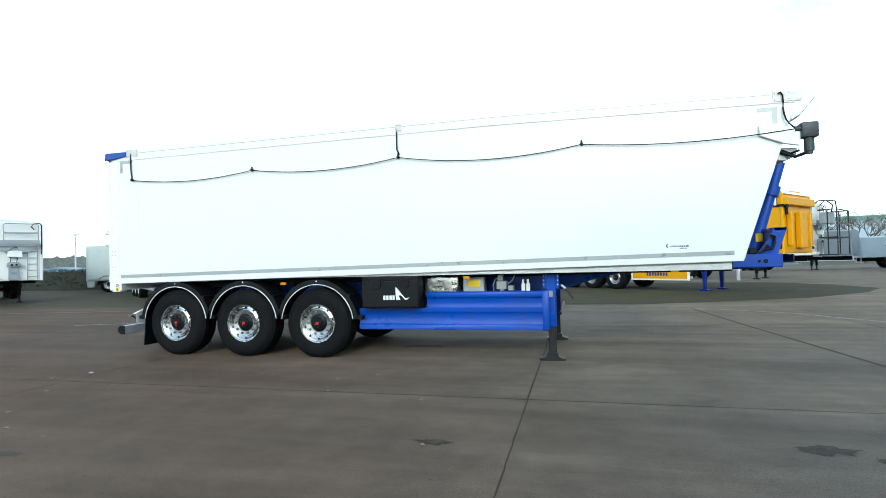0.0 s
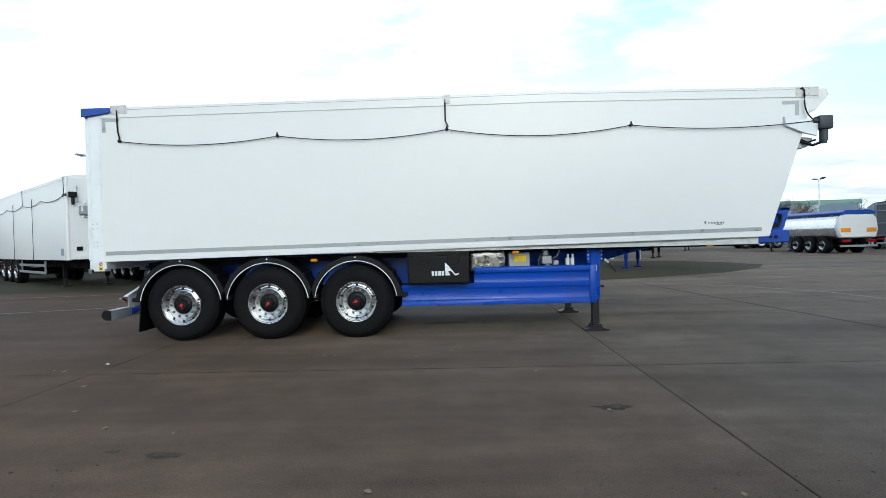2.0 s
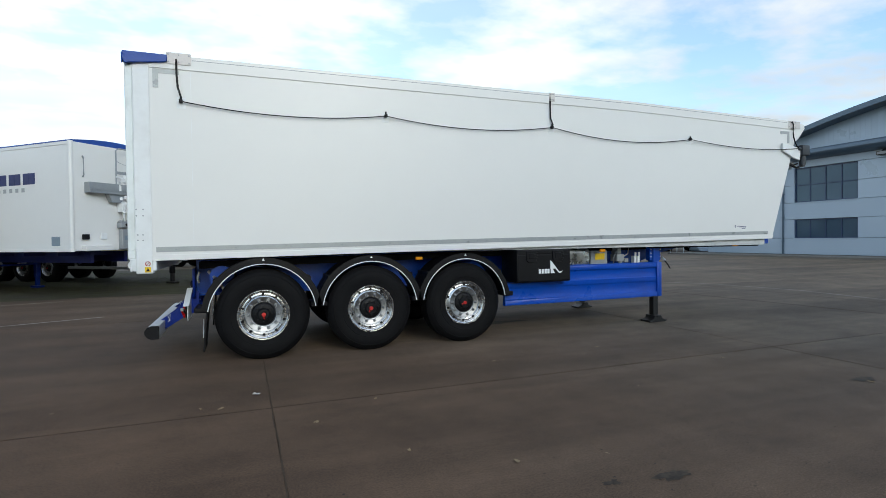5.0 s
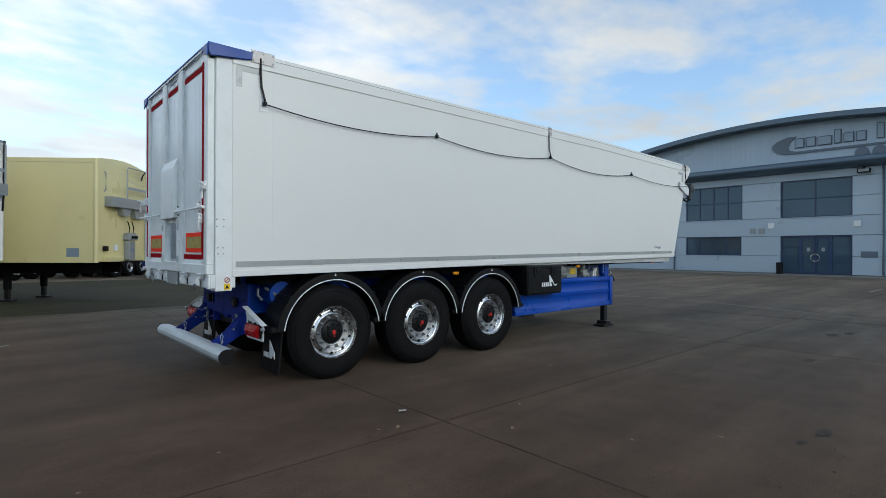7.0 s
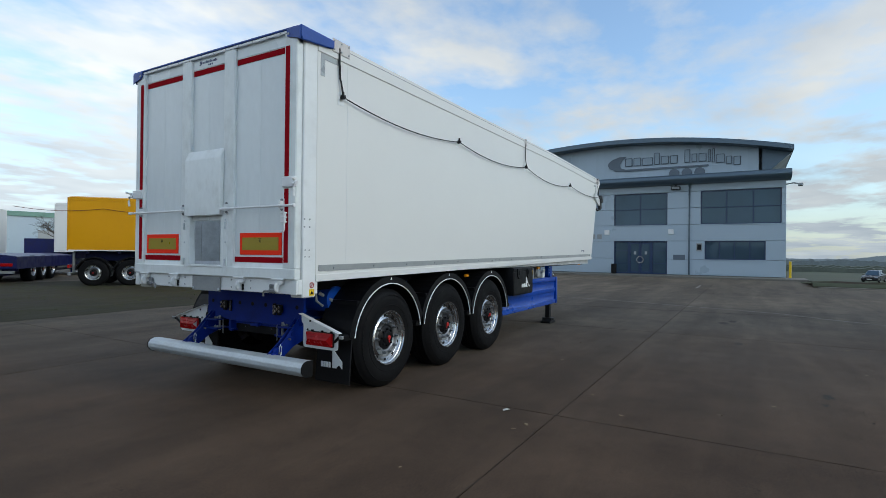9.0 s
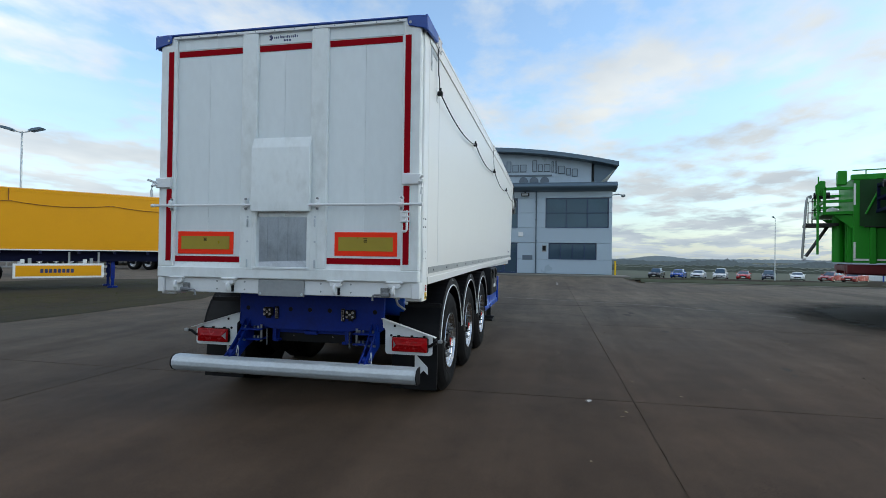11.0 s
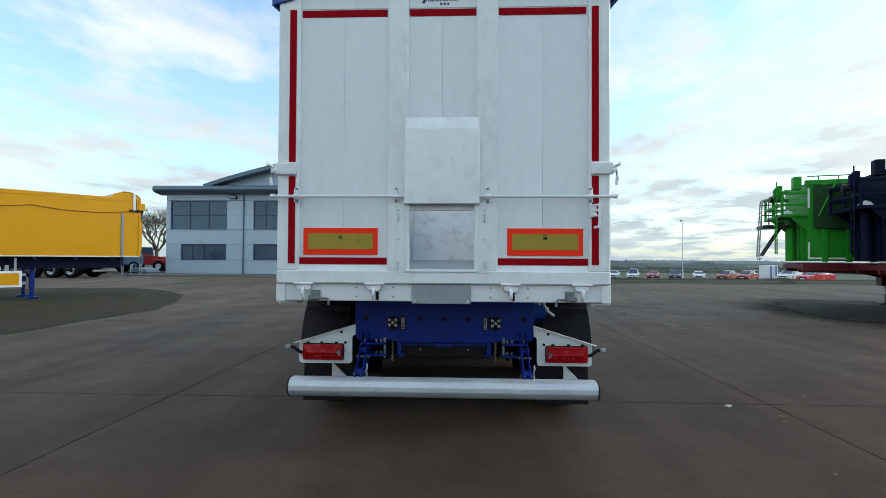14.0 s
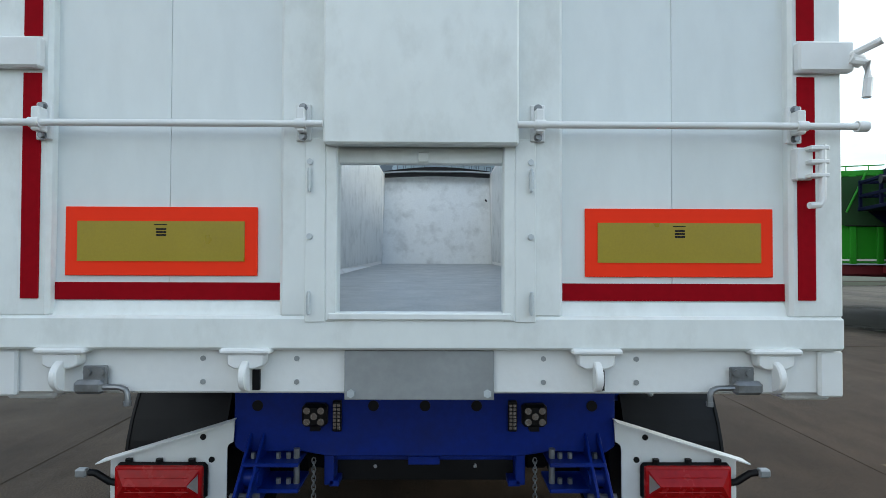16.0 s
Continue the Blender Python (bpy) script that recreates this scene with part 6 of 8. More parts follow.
window(2.45, 7.05, 3.58, 5.85, 3, 4.72)
window(9.15, 12.75, 3.58, 5.85, 2, 4.72)
window(14.95, 18.6, 3.58, 5.85, 4, 4.72)
window(21.4, 25.25, 3.58, 5.85, 4, 4.72)
window(27.35, 31.85, 3.58, 5.85, 3, 4.72)
for a, b in ((3.3, 6.8), (15.0, 18.6), (21.4, 25.25), (27.4, 31.0)):
    window(a, b, 1.2, 2.45, 4)
# entrance
bm = B()
box(bm, FX + 0.08, FX + 0.2, 9.15, 12.75, 2.36, 2.45, bevel=0.006)
for y, w in ((9.15, 0.09), (10.1, 0.12), (11.68, 0.12), (12.66, 0.09)):
    box(bm, FX + 0.08, FX + 0.2, y, y + w, 0.12, 2.36, bevel=0.006)
box(bm, FX + 0.08, FX + 0.2, 9.24, 10.1, 0.12, 0.22)
box(bm, FX + 0.08, FX + 0.2, 11.8, 12.66, 0.12, 0.22)
for a, b in ((9.24, 10.1), (11.8, 12.66)):
    for z in (0.85, 1.75):
        box(bm, FX + 0.10, FX + 0.18, a, b, z, z + 0.04)
BLUE_FRAME = mat("blue_door_frame", (0.016, 0.040, 0.105), 0.35, vary=0.1, scale=4)
ent = op("entrance", bm, BLUE_FRAME, "blue framed glazed entrance with double doors")
for a, b in ((9.24, 10.1), (11.8, 12.66)):
    op("pane", box(B(), FX + 0.135, FX + 0.147, a, b, 0.22, 2.36), GLASS, parent=ent)
for a, b in ((10.22, 10.94), (10.96, 11.68)):
    bm = B()
    box(bm, FX + 0.09, FX + 0.17, a, a + 0.09, 0.12, 2.35, bevel=0.006)
    box(bm, FX + 0.09, FX + 0.17, b - 0.09, b, 0.12, 2.35, bevel=0.006)
    box(bm, FX + 0.092, FX + 0.168, a + 0.09, b - 0.09, 0.12, 0.30, bevel=0.006)
    box(bm, FX + 0.092, FX + 0.168, a + 0.09, b - 0.09, 2.24, 2.35, bevel=0.006)
    op("door_leaf", bm, BLUE_FRAME, parent=ent)
    op("pane", box(B(), FX + 0.125, FX + 0.137, a + 0.09, b - 0.09, 0.30, 2.24), GLASS, parent=ent)
    bm = B()
    box(bm, FX + 0.118, FX + 0.123, a + 0.26, b - 0.30, 1.50, 1.72)
    op("notice", bm, DULL, parent=ent)
bm = B()
lathe(bm, [(0.20, -0.012), (0.245, -0.012), (0.245, 0.012), (0.20, 0.012), (0.20, -0.012)], 32, axis="x")
op("ring_handle", bm, ALLOY, "round polished ring handle", parent=ent, at=pose(FX + 0.07, 10.95, 1.12))
# down pipes, lights, vents, plaques
for y in (7.75, 19.4, 26.0):
    bm = B()
    pipe(bm, [(FX - 0.3, y, 6.36), (FX - 0.22, y, 6.28), (FX - 0.08, y, 6.1), (FX - 0.08, y, 0.15)], 0.055, 10)
    for z in (1.0, 2.6, 4.2, 5.6):
        box(bm, FX - 0.14, FX + 0.002, y - 0.08, y + 0.08, z - 0.02, z + 0.02)
    op("down_pipe", bm, ROOFG, "grey rainwater pipe")
for y in (8.6, 26.8, 20.0):
    bm = B()
    box(bm, FX - 0.30, FX - 0.05, y - 0.30, y + 0.30, 5.98, 6.22, bevel=0.03)
    box(bm, FX - 0.12, FX + 0.02, y - 0.05, y + 0.05, 6.1, 6.3)
    fl2 = op("flood_light", bm, BLACK, "black wall floodlight")
    op("lens", box(B(), FX - 0.306, FX - 0.298, y - 0.24, y + 0.24, 6.02, 6.18), DULL, parent=fl2)
for y in (13.8, 14.3):
    bm = B()
    box(bm, FX - 0.04, FX + 0.003, y - 0.17, y + 0.17, 2.62, 2.96, bevel=0.01)
    for k in range(5):
        box(bm, FX - 0.05, FX - 0.038, y - 0.14, y + 0.14, 2.66 + k * 0.056, 2.69 + k * 0.056)
    op("air_vent", bm, DULL)
for y in (13.25, 8.9):
    op("alarm_box", box(B(), FX - 0.10, FX + 0.003, y - 0.18, y + 0.18, 2.92, 3.27, bevel=0.02), WHITE_STEEL, "white square alarm box")
op("wall_plaque", box(B(), FX - 0.03, FX + 0.003, 8.0, 8.75, 1.15, 1.5, bevel=0.006), SIGN, "dark blue wall plaque")
op("meter_box", box(B(), FX - 0.05, FX + 0.003, 6.95, 7.30, 1.75, 2.30, bevel=0.01), DULL)
op("meter_louvre", box(B(), FX - 0.056, FX - 0.05, 7.0, 7.25, 1.85, 2.22), BLACK)
op("yellow_post", rod(B(), (FX - 0.3, 2.0, 0.1), (FX - 0.3, 2.0, 1.15), 0.07, 12), WARN, "yellow corner post")
bm = B()
pipe(bm, [(FX + 0.2, 2.2, 6.05), (FX + 0.1, 1.8, 6.1), (FX - 0.1, 1.5, 6.0)], 0.04, 8)
box(bm, FX - 0.5, FX - 0.05, 1.35, 1.6, 5.85, 6.02, bevel=0.03)
op("security_camera", bm, DULL, "grey wall camera on a bracket")
# fascia sign: plain shapes in place of letters
SX = FX + 0.20
sign = op("fascia_sign", prism(B(), [(13.3, 8.05), (13.15, 7.80), (12.75, 7.60), (12.1, 7.53), (6.6, 7.55), (6.6, 7.66), (12.0, 7.68), (12.35, 7.80), (12.42, 8.05), (12.25, 8.35), (11.95, 8.62), (12.45, 8.62), (12.95, 8.45), (13.22, 8.25)], "x", SX, SX + 0.07), SIGN, "dark grey crescent and letter-like shapes on the gable")
yy = 12.05
for k, (w, hh) in enumerate(((0.5, 0.6), (0.5, 0.6), (0.72, 0.55), (0.36, 0.85), (0.5, 0.58), (0.48, 0.58), (0.0, 0), (0.36, 0.9), (0.34, 0.58), (0.48, 0.58), (0.16, 0.85), (0.16, 0.95), (0.5, 0.6), (0.34, 0.55), (0.42, 0.6))):
    if w:
        base = 7.88 - 0.40 * max(0, (6.9 - yy) / 1.8)
        bar_ = op("sign_bar", box(B(), SX, SX + 0.07, yy - w, yy, base, base + hh, bevel=0.03), SIGN, parent=sign)
        op("bar_face", box(B(), SX - 0.012, SX, yy - w + 0.05, yy - 0.05, base + 0.05, base + hh - 0.05), SIGNFACE, parent=sign)
        yy -= w + 0.09
    else:
        yy -= 0.35
for y in (8.75, 7.95, 7.15):
    bm = B()
    lathe(bm, [(0.0, 0.0), (0.31, 0.0), (0.33, 0.02), (0.33, 0.09)], 28, axis="x")
    op("sign_disc", bm, SIGN, parent=sign, at=pose(SX - 0.02, y, 7.17))
# cycle hoops and planter by the door
for y in (33.2, 33.9, 34.6):
    bm = B()
    pipe(bm, [(26.5, y, 0.0), (26.5, y, 0.7), (26.56, y + 0.05, 0.8), (26.7, y + 0.2, 0.85), (26.85, y + 0.35, 0.8), (26.9, y + 0.4, 0.7), (26.9, y + 0.4, 0.0)], 0.025, 8)
    solid("steel_hoop", bm, GALV, "galvanised steel hoop barrier beside the office", "hoop", "hoops by the office")
bm = B()
lathe(bm, [(0.0, 0.0), (0.18, 0.0), (0.19, 0.70), (0.16, 0.70), (0.15, 0.64), (0.0, 0.64)], 20, axis="z")
bin_ = solid("litter_bin", bm, BLACK, "black litter bin beside the office entrance", "bin", at=pose(27.3, 12.6, 0.11))


# ---- other parked trailers ----
def wheelset(t, xs, y_r, y_l, z=0.53):
    for k, x in enumerate(xs):
        wheel(t, pose(x, y_r, z, 0, 31 * k, 0))
        wheel(t, pose(x, y_l, z, 0, 17 * k, 180))
        part("axle", rod(B(), (x, y_r + 0.3, z), (x, y_l - 0.3, z), 0.07, 10), DARK_UNDER, t)


def legs(t, x, ys, zt, material, foot=BLACK_STEEL):
    for y in ys:
        leg = part("landing_leg", box(B(), x - 0.07, x + 0.07, y - 0.07, y + 0.07, 0.35, zt, bevel=0.01), material, t)
        bm = B()
        box(bm, x - 0.05, x + 0.05, y - 0.05, y + 0.05, 0.06, 0.36)
        box(bm, x - 0.17, x + 0.17, y - 0.12, y + 0.12, 0.0, 0.07, bevel=0.015)
        part("foot", bm, foot, leg)
    part("leg_brace", rod(B(), (x, ys[0], zt * 0.7), (x, ys[1], zt * 0.7), 0.03, 8), material, t)


def box_trailer(name, label, at, body, L=12.6, zb=1.14, zt=3.93, W=2.5, chassis=DARK_UNDER, cord=0.0, gantry=True, tarp=None, marks=None, group="parked trailers", slope=0.0, sticker=True, cord_mat=None, axle=2.0, leg_x=-2.7, rail=None, ladder=True):
    """A parked trailer. Its front right lower corner is the origin, x points ahead and y to its left."""
    t = thing(name, label, "trailer", group, at)
    bm = B()
    prism(bm, [(-L, zb - slope), (0, zb), (0.0, zt), (-L, zt)], "y", 0.0, 0.05, bevel=0.01)
    side_r = part("side_panel", bm, body, t)
    part("side_panel", prism(B(), [(-L, zb - slope), (0, zb), (0.0, zt), (-L, zt)], "y", W - 0.05, W, bevel=0.01), body, t)
    bm = B()
    box(bm, -0.02, 0.035, 0.02, W - 0.02, zb + 0.02, zt - 0.02, bevel=0.015)
    front = part("front_wall", bm, body, t)
    for y in (0.03, W - 0.03):
        part("corner_post", rod(B(), (0.0, y, zb), (0.0, y, zt), 0.06, 12), body, t)
    part("rear_door", box(B(), -L - 0.05, -L, 0.0, W, zb - slope, zt, bevel=0.01), body, t)
    bm = B()
    for k in range(9):
        y0, y1 = W * k / 9, W * (k + 1) / 9
        prism(bm, [(y0, zt - 0.02), (y1, zt - 0.02), (y1, zt + 0.12 * math.sin(math.pi * (k + 1) / 9) + 0.02), (y0, zt + 0.12 * math.sin(math.pi * k / 9) + 0.02)], "x", -L, 0.02)
    bmesh.ops.remove_doubles(bm, verts=bm.verts[:], dist=0.001)
    part("roof_cover", bm, tarp or body, t)
    part("top_rail", box(B(), -L, 0.03, -0.012, 0.0, zt - 0.10, zt - 0.02, bevel=0.003), body, t)
    part("bottom_rail", box(B(), -L, 0.03, -0.012, 0.0, zb - slope, zb + (0.035 if rail else 0.07), bevel=0.003), rail or body, t)
    bm = B()
    for y in (0.75, 1.75):
        box(bm, -L, -0.3, y - 0.05, y + 0.05, zb - 0.32, zb - 0.02)
    for k in range(9):
        x = -0.8 - k * (L - 1.4) / 8
        box(bm, x - 0.04, x + 0.04, 0.15, W - 0.15, zb - 0.12, zb - 0.01)
    part("chassis", bm, chassis, t)
    legs(t, leg_x, (0.55, W - 0.55), zb - 0.1, *((REAR_BLUE, REAR_BLUE) if chassis is DEEP_BLUE else (chassis, BLACK_STEEL)))
    xs = [-L + axle + 1.31 * k for k in range(3)]
    wheelset(t, xs, 0.03, W - 0.03)
    for x in xs:
        bm = B()
        for k in range(12):
            a, b = math.radians(12 + 13 * k), math.radians(12 + 13 * (k + 1))
            q = [(x + r * math.cos(u), 0.53 + r * math.sin(u)) for r, u in ((0.60, a), (0.60, b), (0.64, b), (0.64, a))]
            prism(bm, q, "y", 0.04, 0.42)
        part("mudguard", bm, BLACK, t)
    bm = B()
    for z in (0.5, 0.78):
        box(bm, -L + 5.6, -3.3, 0.06, 0.10, z, z + 0.10, bevel=0.01)
    for x in (-L + 5.9, -3.6):
        box(bm, x, x + 0.06, 0.10, 0.16, 0.5, zb - 0.05)
    part("side_guard", bm, DULL, t)
    bm = B()
    box(bm, -L - 0.04, -L + 0.08, 0.1, W - 0.1, 0.42, 0.54, bevel=0.01)
    for y in (0.6, W - 0.6):
        box(bm, -L, -L + 0.08, y - 0.05, y + 0.05, 0.54, zb - 0.05)
    part("rear_bumper", bm, DULL, t)
    for y in (0.35, W - 0.35):
        part("tail_lamp", box(B(), -L - 0.06, -L - 0.005, y - 0.22, y + 0.22, 0.72, 0.86, bevel=0.015), RED_LENS, t)
    if sticker:
        st_ = part("side_sticker", box(B(), -0.75, -0.42, -0.006, 0.0, zb + 0.16, zb + 0.40), GREYBLUE, side_r, "blue-grey sticker")
    if gantry:
        bm = B()
        z0 = zb + 1.62
        box(bm, 0.035, 0.26, 0.35, W - 0.12, z0, z0 + 0.05, bevel=0.008)
        prism(bm, [(0.9, z0 - 0.05), (1.0, z0 - 0.28), (1.25, z0 - 0.28), (1.45, z0 - 0.05)], "x", 0.04, 0.20)
        prism(bm, [(1.55, z0 - 0.05), (1.65, z0 - 0.33), (2.0, z0 - 0.33), (2.2, z0 - 0.05)], "x", 0.04, 0.20)
        box(bm, 0.245, 0.26, 0.35, W - 0.12, z0 - 0.06, z0 + 0.22)
        box(bm, 0.035, 0.245, 0.35, 0.365, z0 - 0.06, z0 + 0.22)
        part("catwalk", bm, DULL, t, "grey steel front catwalk")
        bm = B()
        pipe(bm, [(0.24, 1.1, z0), (0.24, 1.1, zt - 0.12), (0.24, 1.18, zt - 0.06), (0.24, W - 0.25, zt - 0.06), (0.24, W - 0.17, zt - 0.12), (0.24, W - 0.17, z0)], 0.02, 8)
        box(bm, 0.235, 0.245, 1.1, W - 0.17, z0 + 0.5, z0 + 0.58)
        part("grab_handle", pipe(B(), [(0.06, 0.30, z0 + 0.35), (0.10, 0.30, z0 + 0.4), (0.10, 0.30, z0 + 0.85), (0.06, 0.30, z0 + 0.9)], 0.018, 8), DULL, t)
        part("handrail", bm, DULL, t)
        bm = B()
        for y in (W - 0.55, W - 0.2) if ladder else (W - 0.1,):
            rod(bm, (0.09, y, zb + 0.05), (0.09, y, z0 - 0.1), 0.018, 8)
        for k in range(5 if ladder else 0):
            rod(bm, (0.09, W - 0.55, zb + 0.2 + 0.28 * k), (0.09, W - 0.2, zb + 0.2 + 0.28 * k), 0.014, 8)
        part("front_ladder", bm, DULL, t)
        unit = part("hydraulic_unit", box(B(), 0.04, 0.20, 1.28, 1.62, zb + 0.05, zb + 0.62, bevel=0.012), DULL, t, "grey hydraulic unit with a coupling head")
        bm = B()
        box(bm, 0.04, 0.24, 1.22, 1.70, zb + 0.64, zb + 0.80, bevel=0.02)
        prism(bm, [(1.22, zb + 0.80), (1.70, zb + 0.80), (1.62, zb + 0.86), (1.30, zb + 0.86)], "x", 0.06, 0.20)
        part("coupling_head", bm, DULL, unit)
        for y in (1.38, 1.54):
            part("coupling", rod(B(), (0.20, y, zb + 0.73), (0.30, y, zb + 0.73), 0.040, 12), BLACK, unit)
        part("unit_plate", box(B(), 0.20, 0.204, 1.34, 1.56, zb + 0.30, zb + 0.42), GREYBLUE, unit)
        for y in (1.34, 1.56):
            part("unit_hose", pipe(B(), [(0.16, y, zb + 0.84), (0.17, y + 0.02, zb + 1.0), (0.12, y, zb + 1.2)], 0.016, 6), BLACK, unit)
        if ladder:
            part("control_cabinet", box(B(), 0.04, 0.26, 1.25, 1.75, zb + 1.08, zb + 1.34, bevel=0.015), WHITE_STEEL, t, "white control cabinet below the catwalk")
        part("air_hose", pipe(B(), [(0.06, W - 0.30, zt - 0.30), (0.16, W - 0.42, zt - 0.18), (0.20, W - 0.34, zt - 0.05), (0.18, W - 0.12, zt - 0.02), (0.10, W - 0.04, zt - 0.10), (0.08, W - 0.03, zb + 1.6), (0.07, W - 0.05, zb + 1.2)], 0.022, 8), BLACK, t)
        part("safety_wire", pipe(B(), sag((0.24, 1.12, zt - 0.42), (0.24, W - 0.18, zt - 0.40), 0.12, 8), 0.006, 5), DULL, t)
        part("junction_box", box(B(), 0.04, 0.12, 0.25, 0.42, zb + 0.32, zb + 0.46, bevel=0.015), BLACK, t)
        part("junction_box", box(B(), 0.04, 0.08, 0.75, 0.93, zb + 0.32, zb + 0.50, bevel=0.01), WHITE_STEEL, t)
        part("front_sill", box(B(), 0.03, 0.20, 0.25, 1.0, zb + 0.02, zb + 0.16, bevel=0.01), body, t)
    if cord:
        bm = B()
        xs2 = [-0.15, -3.2, -6.2, -9.2, -12.2]
        zz = zt - cord
        for a, b in zip(xs2, xs2[1:]):
            pipe(bm, sag((a, -0.03, zz), (b, -0.03, zz), 0.13, 8), 0.011, 6)
        for x in (-0.12, -6.2):
            pipe(bm, [(x, -0.03, zz), (x, -0.03, zt)], 0.012, 6)
        for x in (-4.6, -8.0) if cord > 0.6 else ():
            pipe(bm, [(x, -0.03, zb - 0.1), (x, -0.03, zt - 0.5), (x + 0.1, -0.03, zt - 0.46)], 0.012, 6)
        part("cover_cord", bm, cord_mat or BLACK, side_r)
        bm = B()
        box(bm, 0.03, 0.16, 0.05, 0.30, zz - 0.08, zz + 0.10, bevel=0.02)
        rod(bm, (0.10, 0.18, zz - 0.08), (0.10, 0.18, zz - 0.33), 0.05, 10)
        box(bm, -0.35, 0.10, -0.03, 0.0, zz - 0.05, zz + 0.04)
        part("roller_motor", bm, BLACK, t)
    if marks:
        for x, z, w, hh, m_ in marks:
            part("print_bar", box(B(), x, x + w, -0.006, 0.0, z, z + hh), m_, side_r)
    return t


PALEBOX = mat("slate_grey_box", (0.15, 0.175, 0.195), 0.45, vary=0.06, scale=0.6)
GROUPN = "trailers parked in a slanting row"
TULLY = [(-4.6 + 0.30 * k + (0.05 if k % 2 else 0), 3.02, 0.24, 0.30 + (0.06 if k == 0 else 0), BARS) for k in range(11)] + [(-4.0 + 0.26 * k, 2.82, 0.12, 0.11, GREY_TAPE) for k in range(9)]
box_trailer("box_trailer", "cream box trailer with a grey steel catwalk on its front", pose(-7.22, 19.2, 0, 0, 0, -39), CREAM, group=GROUPN, zb=1.11, ladder=False)
box_trailer("box_trailer", "white box trailer with blue lettering bars on its side", pose(-10.83, 17.2, 0, 0, 0, -42), WHITE, zb=1.2, zt=4.09, leg_x=-4.6, marks=TULLY, group=GROUPN, tarp=TARP, chassis=DEEP_BLUE)
box_trailer("box_trailer", "white box trailer with a slack black cord and front catwalk", pose(-15.55, 17.3, 0, 0, 0, -39), WHITE, L=13.4, zb=1.06, cord=0.62, group=GROUPN, zt=3.9, axle=2.6)
box_trailer("box_trailer", "white box trailer with ladder and catwalk on its front", pose(-25.15, 16.9, 0, 0, 0, -30), WHITE, group=GROUPN, zb=1.08, zt=3.72)
box_trailer("box_trailer", "plain white box trailer parked behind the row", pose(2.3, 42.4, 0, 0, 0, 52), WHITE, gantry=False, sticker=False, zt=3.75, group="trailers behind the row")
flat_t = box_trailer("flat_trailer", "dark blue flat trailer parked tail-on behind the row", pose(6.3, 40.6, 0, 0, 0, 52), DEEP_BLUE, gantry=False, sticker=False, zb=0.62, zt=1.12, chassis=DEEP_BLUE, group="trailers behind the row")
part("ballast_box", box(B(), -4.2, -1.2, 0.1, 2.4, 1.1, 2.05, bevel=0.02), DEEP_BLUE, flat_t)
box_trailer("box_trailer", "white trailer with its bumper and red lamps towards the yard", pose(-2.2, 42.4, 0, 0, 0, 55), WHITE, gantry=False, sticker=False, zt=3.7, group="trailers behind the row")

# yellow tipping trailer with its banner
CORD_BROWN = mat("brown_cord", (0.16, 0.05, 0.015), 0.7, vary=0.2, scale=20)
yel = box_trailer("tipping_trailer", "yellow tipping trailer with a blue chassis and a side banner", pose(7.08, 20.94, 0, 0, 0, -39.5), YELLOW, L=10.4, zb=1.42, zt=3.54, chassis=DEEP_BLUE, gantry=False, sticker=False, cord=0.42, group=GROUPN, cord_mat=CORD_BROWN, rail=WHITE_STEEL, axle=0.85, leg_x=-3.07)
part("side_beam", box(B(), -9.9, -0.5, 0.34, 0.44, 1.02, 1.41, bevel=0.01), NAVY, yel, "dark blue side beam below the body")
for x in (-5.6, -3.8):
    part("banner_bracket", box(B(), x - 0.05, x + 0.05, 0.02, 0.12, 0.90, 1.14, bevel=0.006), DULL, yel)
bm = B()
box(bm, -6.06, -3.41, 0.0, 0.05, 0.43, 0.95, bevel=0.01)
ban = part("banner_board", bm, WHITE_STEEL, yel, "white-edged banner board")
part("banner_field", box(B(), -5.98, -3.49, -0.006, 0.0, 0.50, 0.88), YELLOW, ban)
for k in range(8):
    part("print_bar", box(B(), -5.30 + k * 0.125, -5.21 + k * 0.125, -0.010, -0.006, 0.62, 0.76), BARS, ban)
for x in (-4.0, -5.8):
    part("work_lamp", box(B(), x - 0.06, x + 0.06, 0.02, 0.12, 0.96, 1.10, bevel=0.015), WHITE_STEEL, yel)
bm = B()
prism(bm, [(-0.92, 3.54), (-0.86, 3.66), (-0.74, 3.75), (-0.55, 3.80), (-0.35, 3.80), (-0.15, 3.74), (0.0, 3.64), (0.04, 3.54)], "y", 0.02, 2.48, bevel=0.015)
part("front_cowl", bm, YELLOW, yel)
bm = B()
prism(bm, [(-0.55, 3.812), (-0.35, 3.812), (-0.15, 3.752), (0.0, 3.65), (0.05, 3.54), (0.06, 3.54), (0.01, 3.66), (-0.14, 3.764), (-0.35, 3.822), (-0.55, 3.822)], "y", 0.0, 2.5)
box(bm, -0.22, -0.14, -0.03, 0.0, 3.12, 3.76)
part("cowl_flap", bm, WHITE_STEEL, yel)
part("side_marker_tube", box(B(), -0.60, -0.52, -0.03, 0.0, 1.42, 3.01, bevel=0.006), GREYBLUE, yel)
bm = B()
box(bm, 0.036, 0.20, 0.0, 2.5, 3.14, 3.42, bevel=0.02)
box(bm, 0.05, 0.25, 1.0, 1.6, 1.6, 2.9, bevel=0.03)
box(bm, 0.05, 0.20, 0.3, 0.5, 1.7, 2.9, bevel=0.02)
box(bm, 0.05, 0.20, 2.0, 2.2, 1.7, 2.9, bevel=0.02)
part("front_frame", bm, YELLOW, yel)

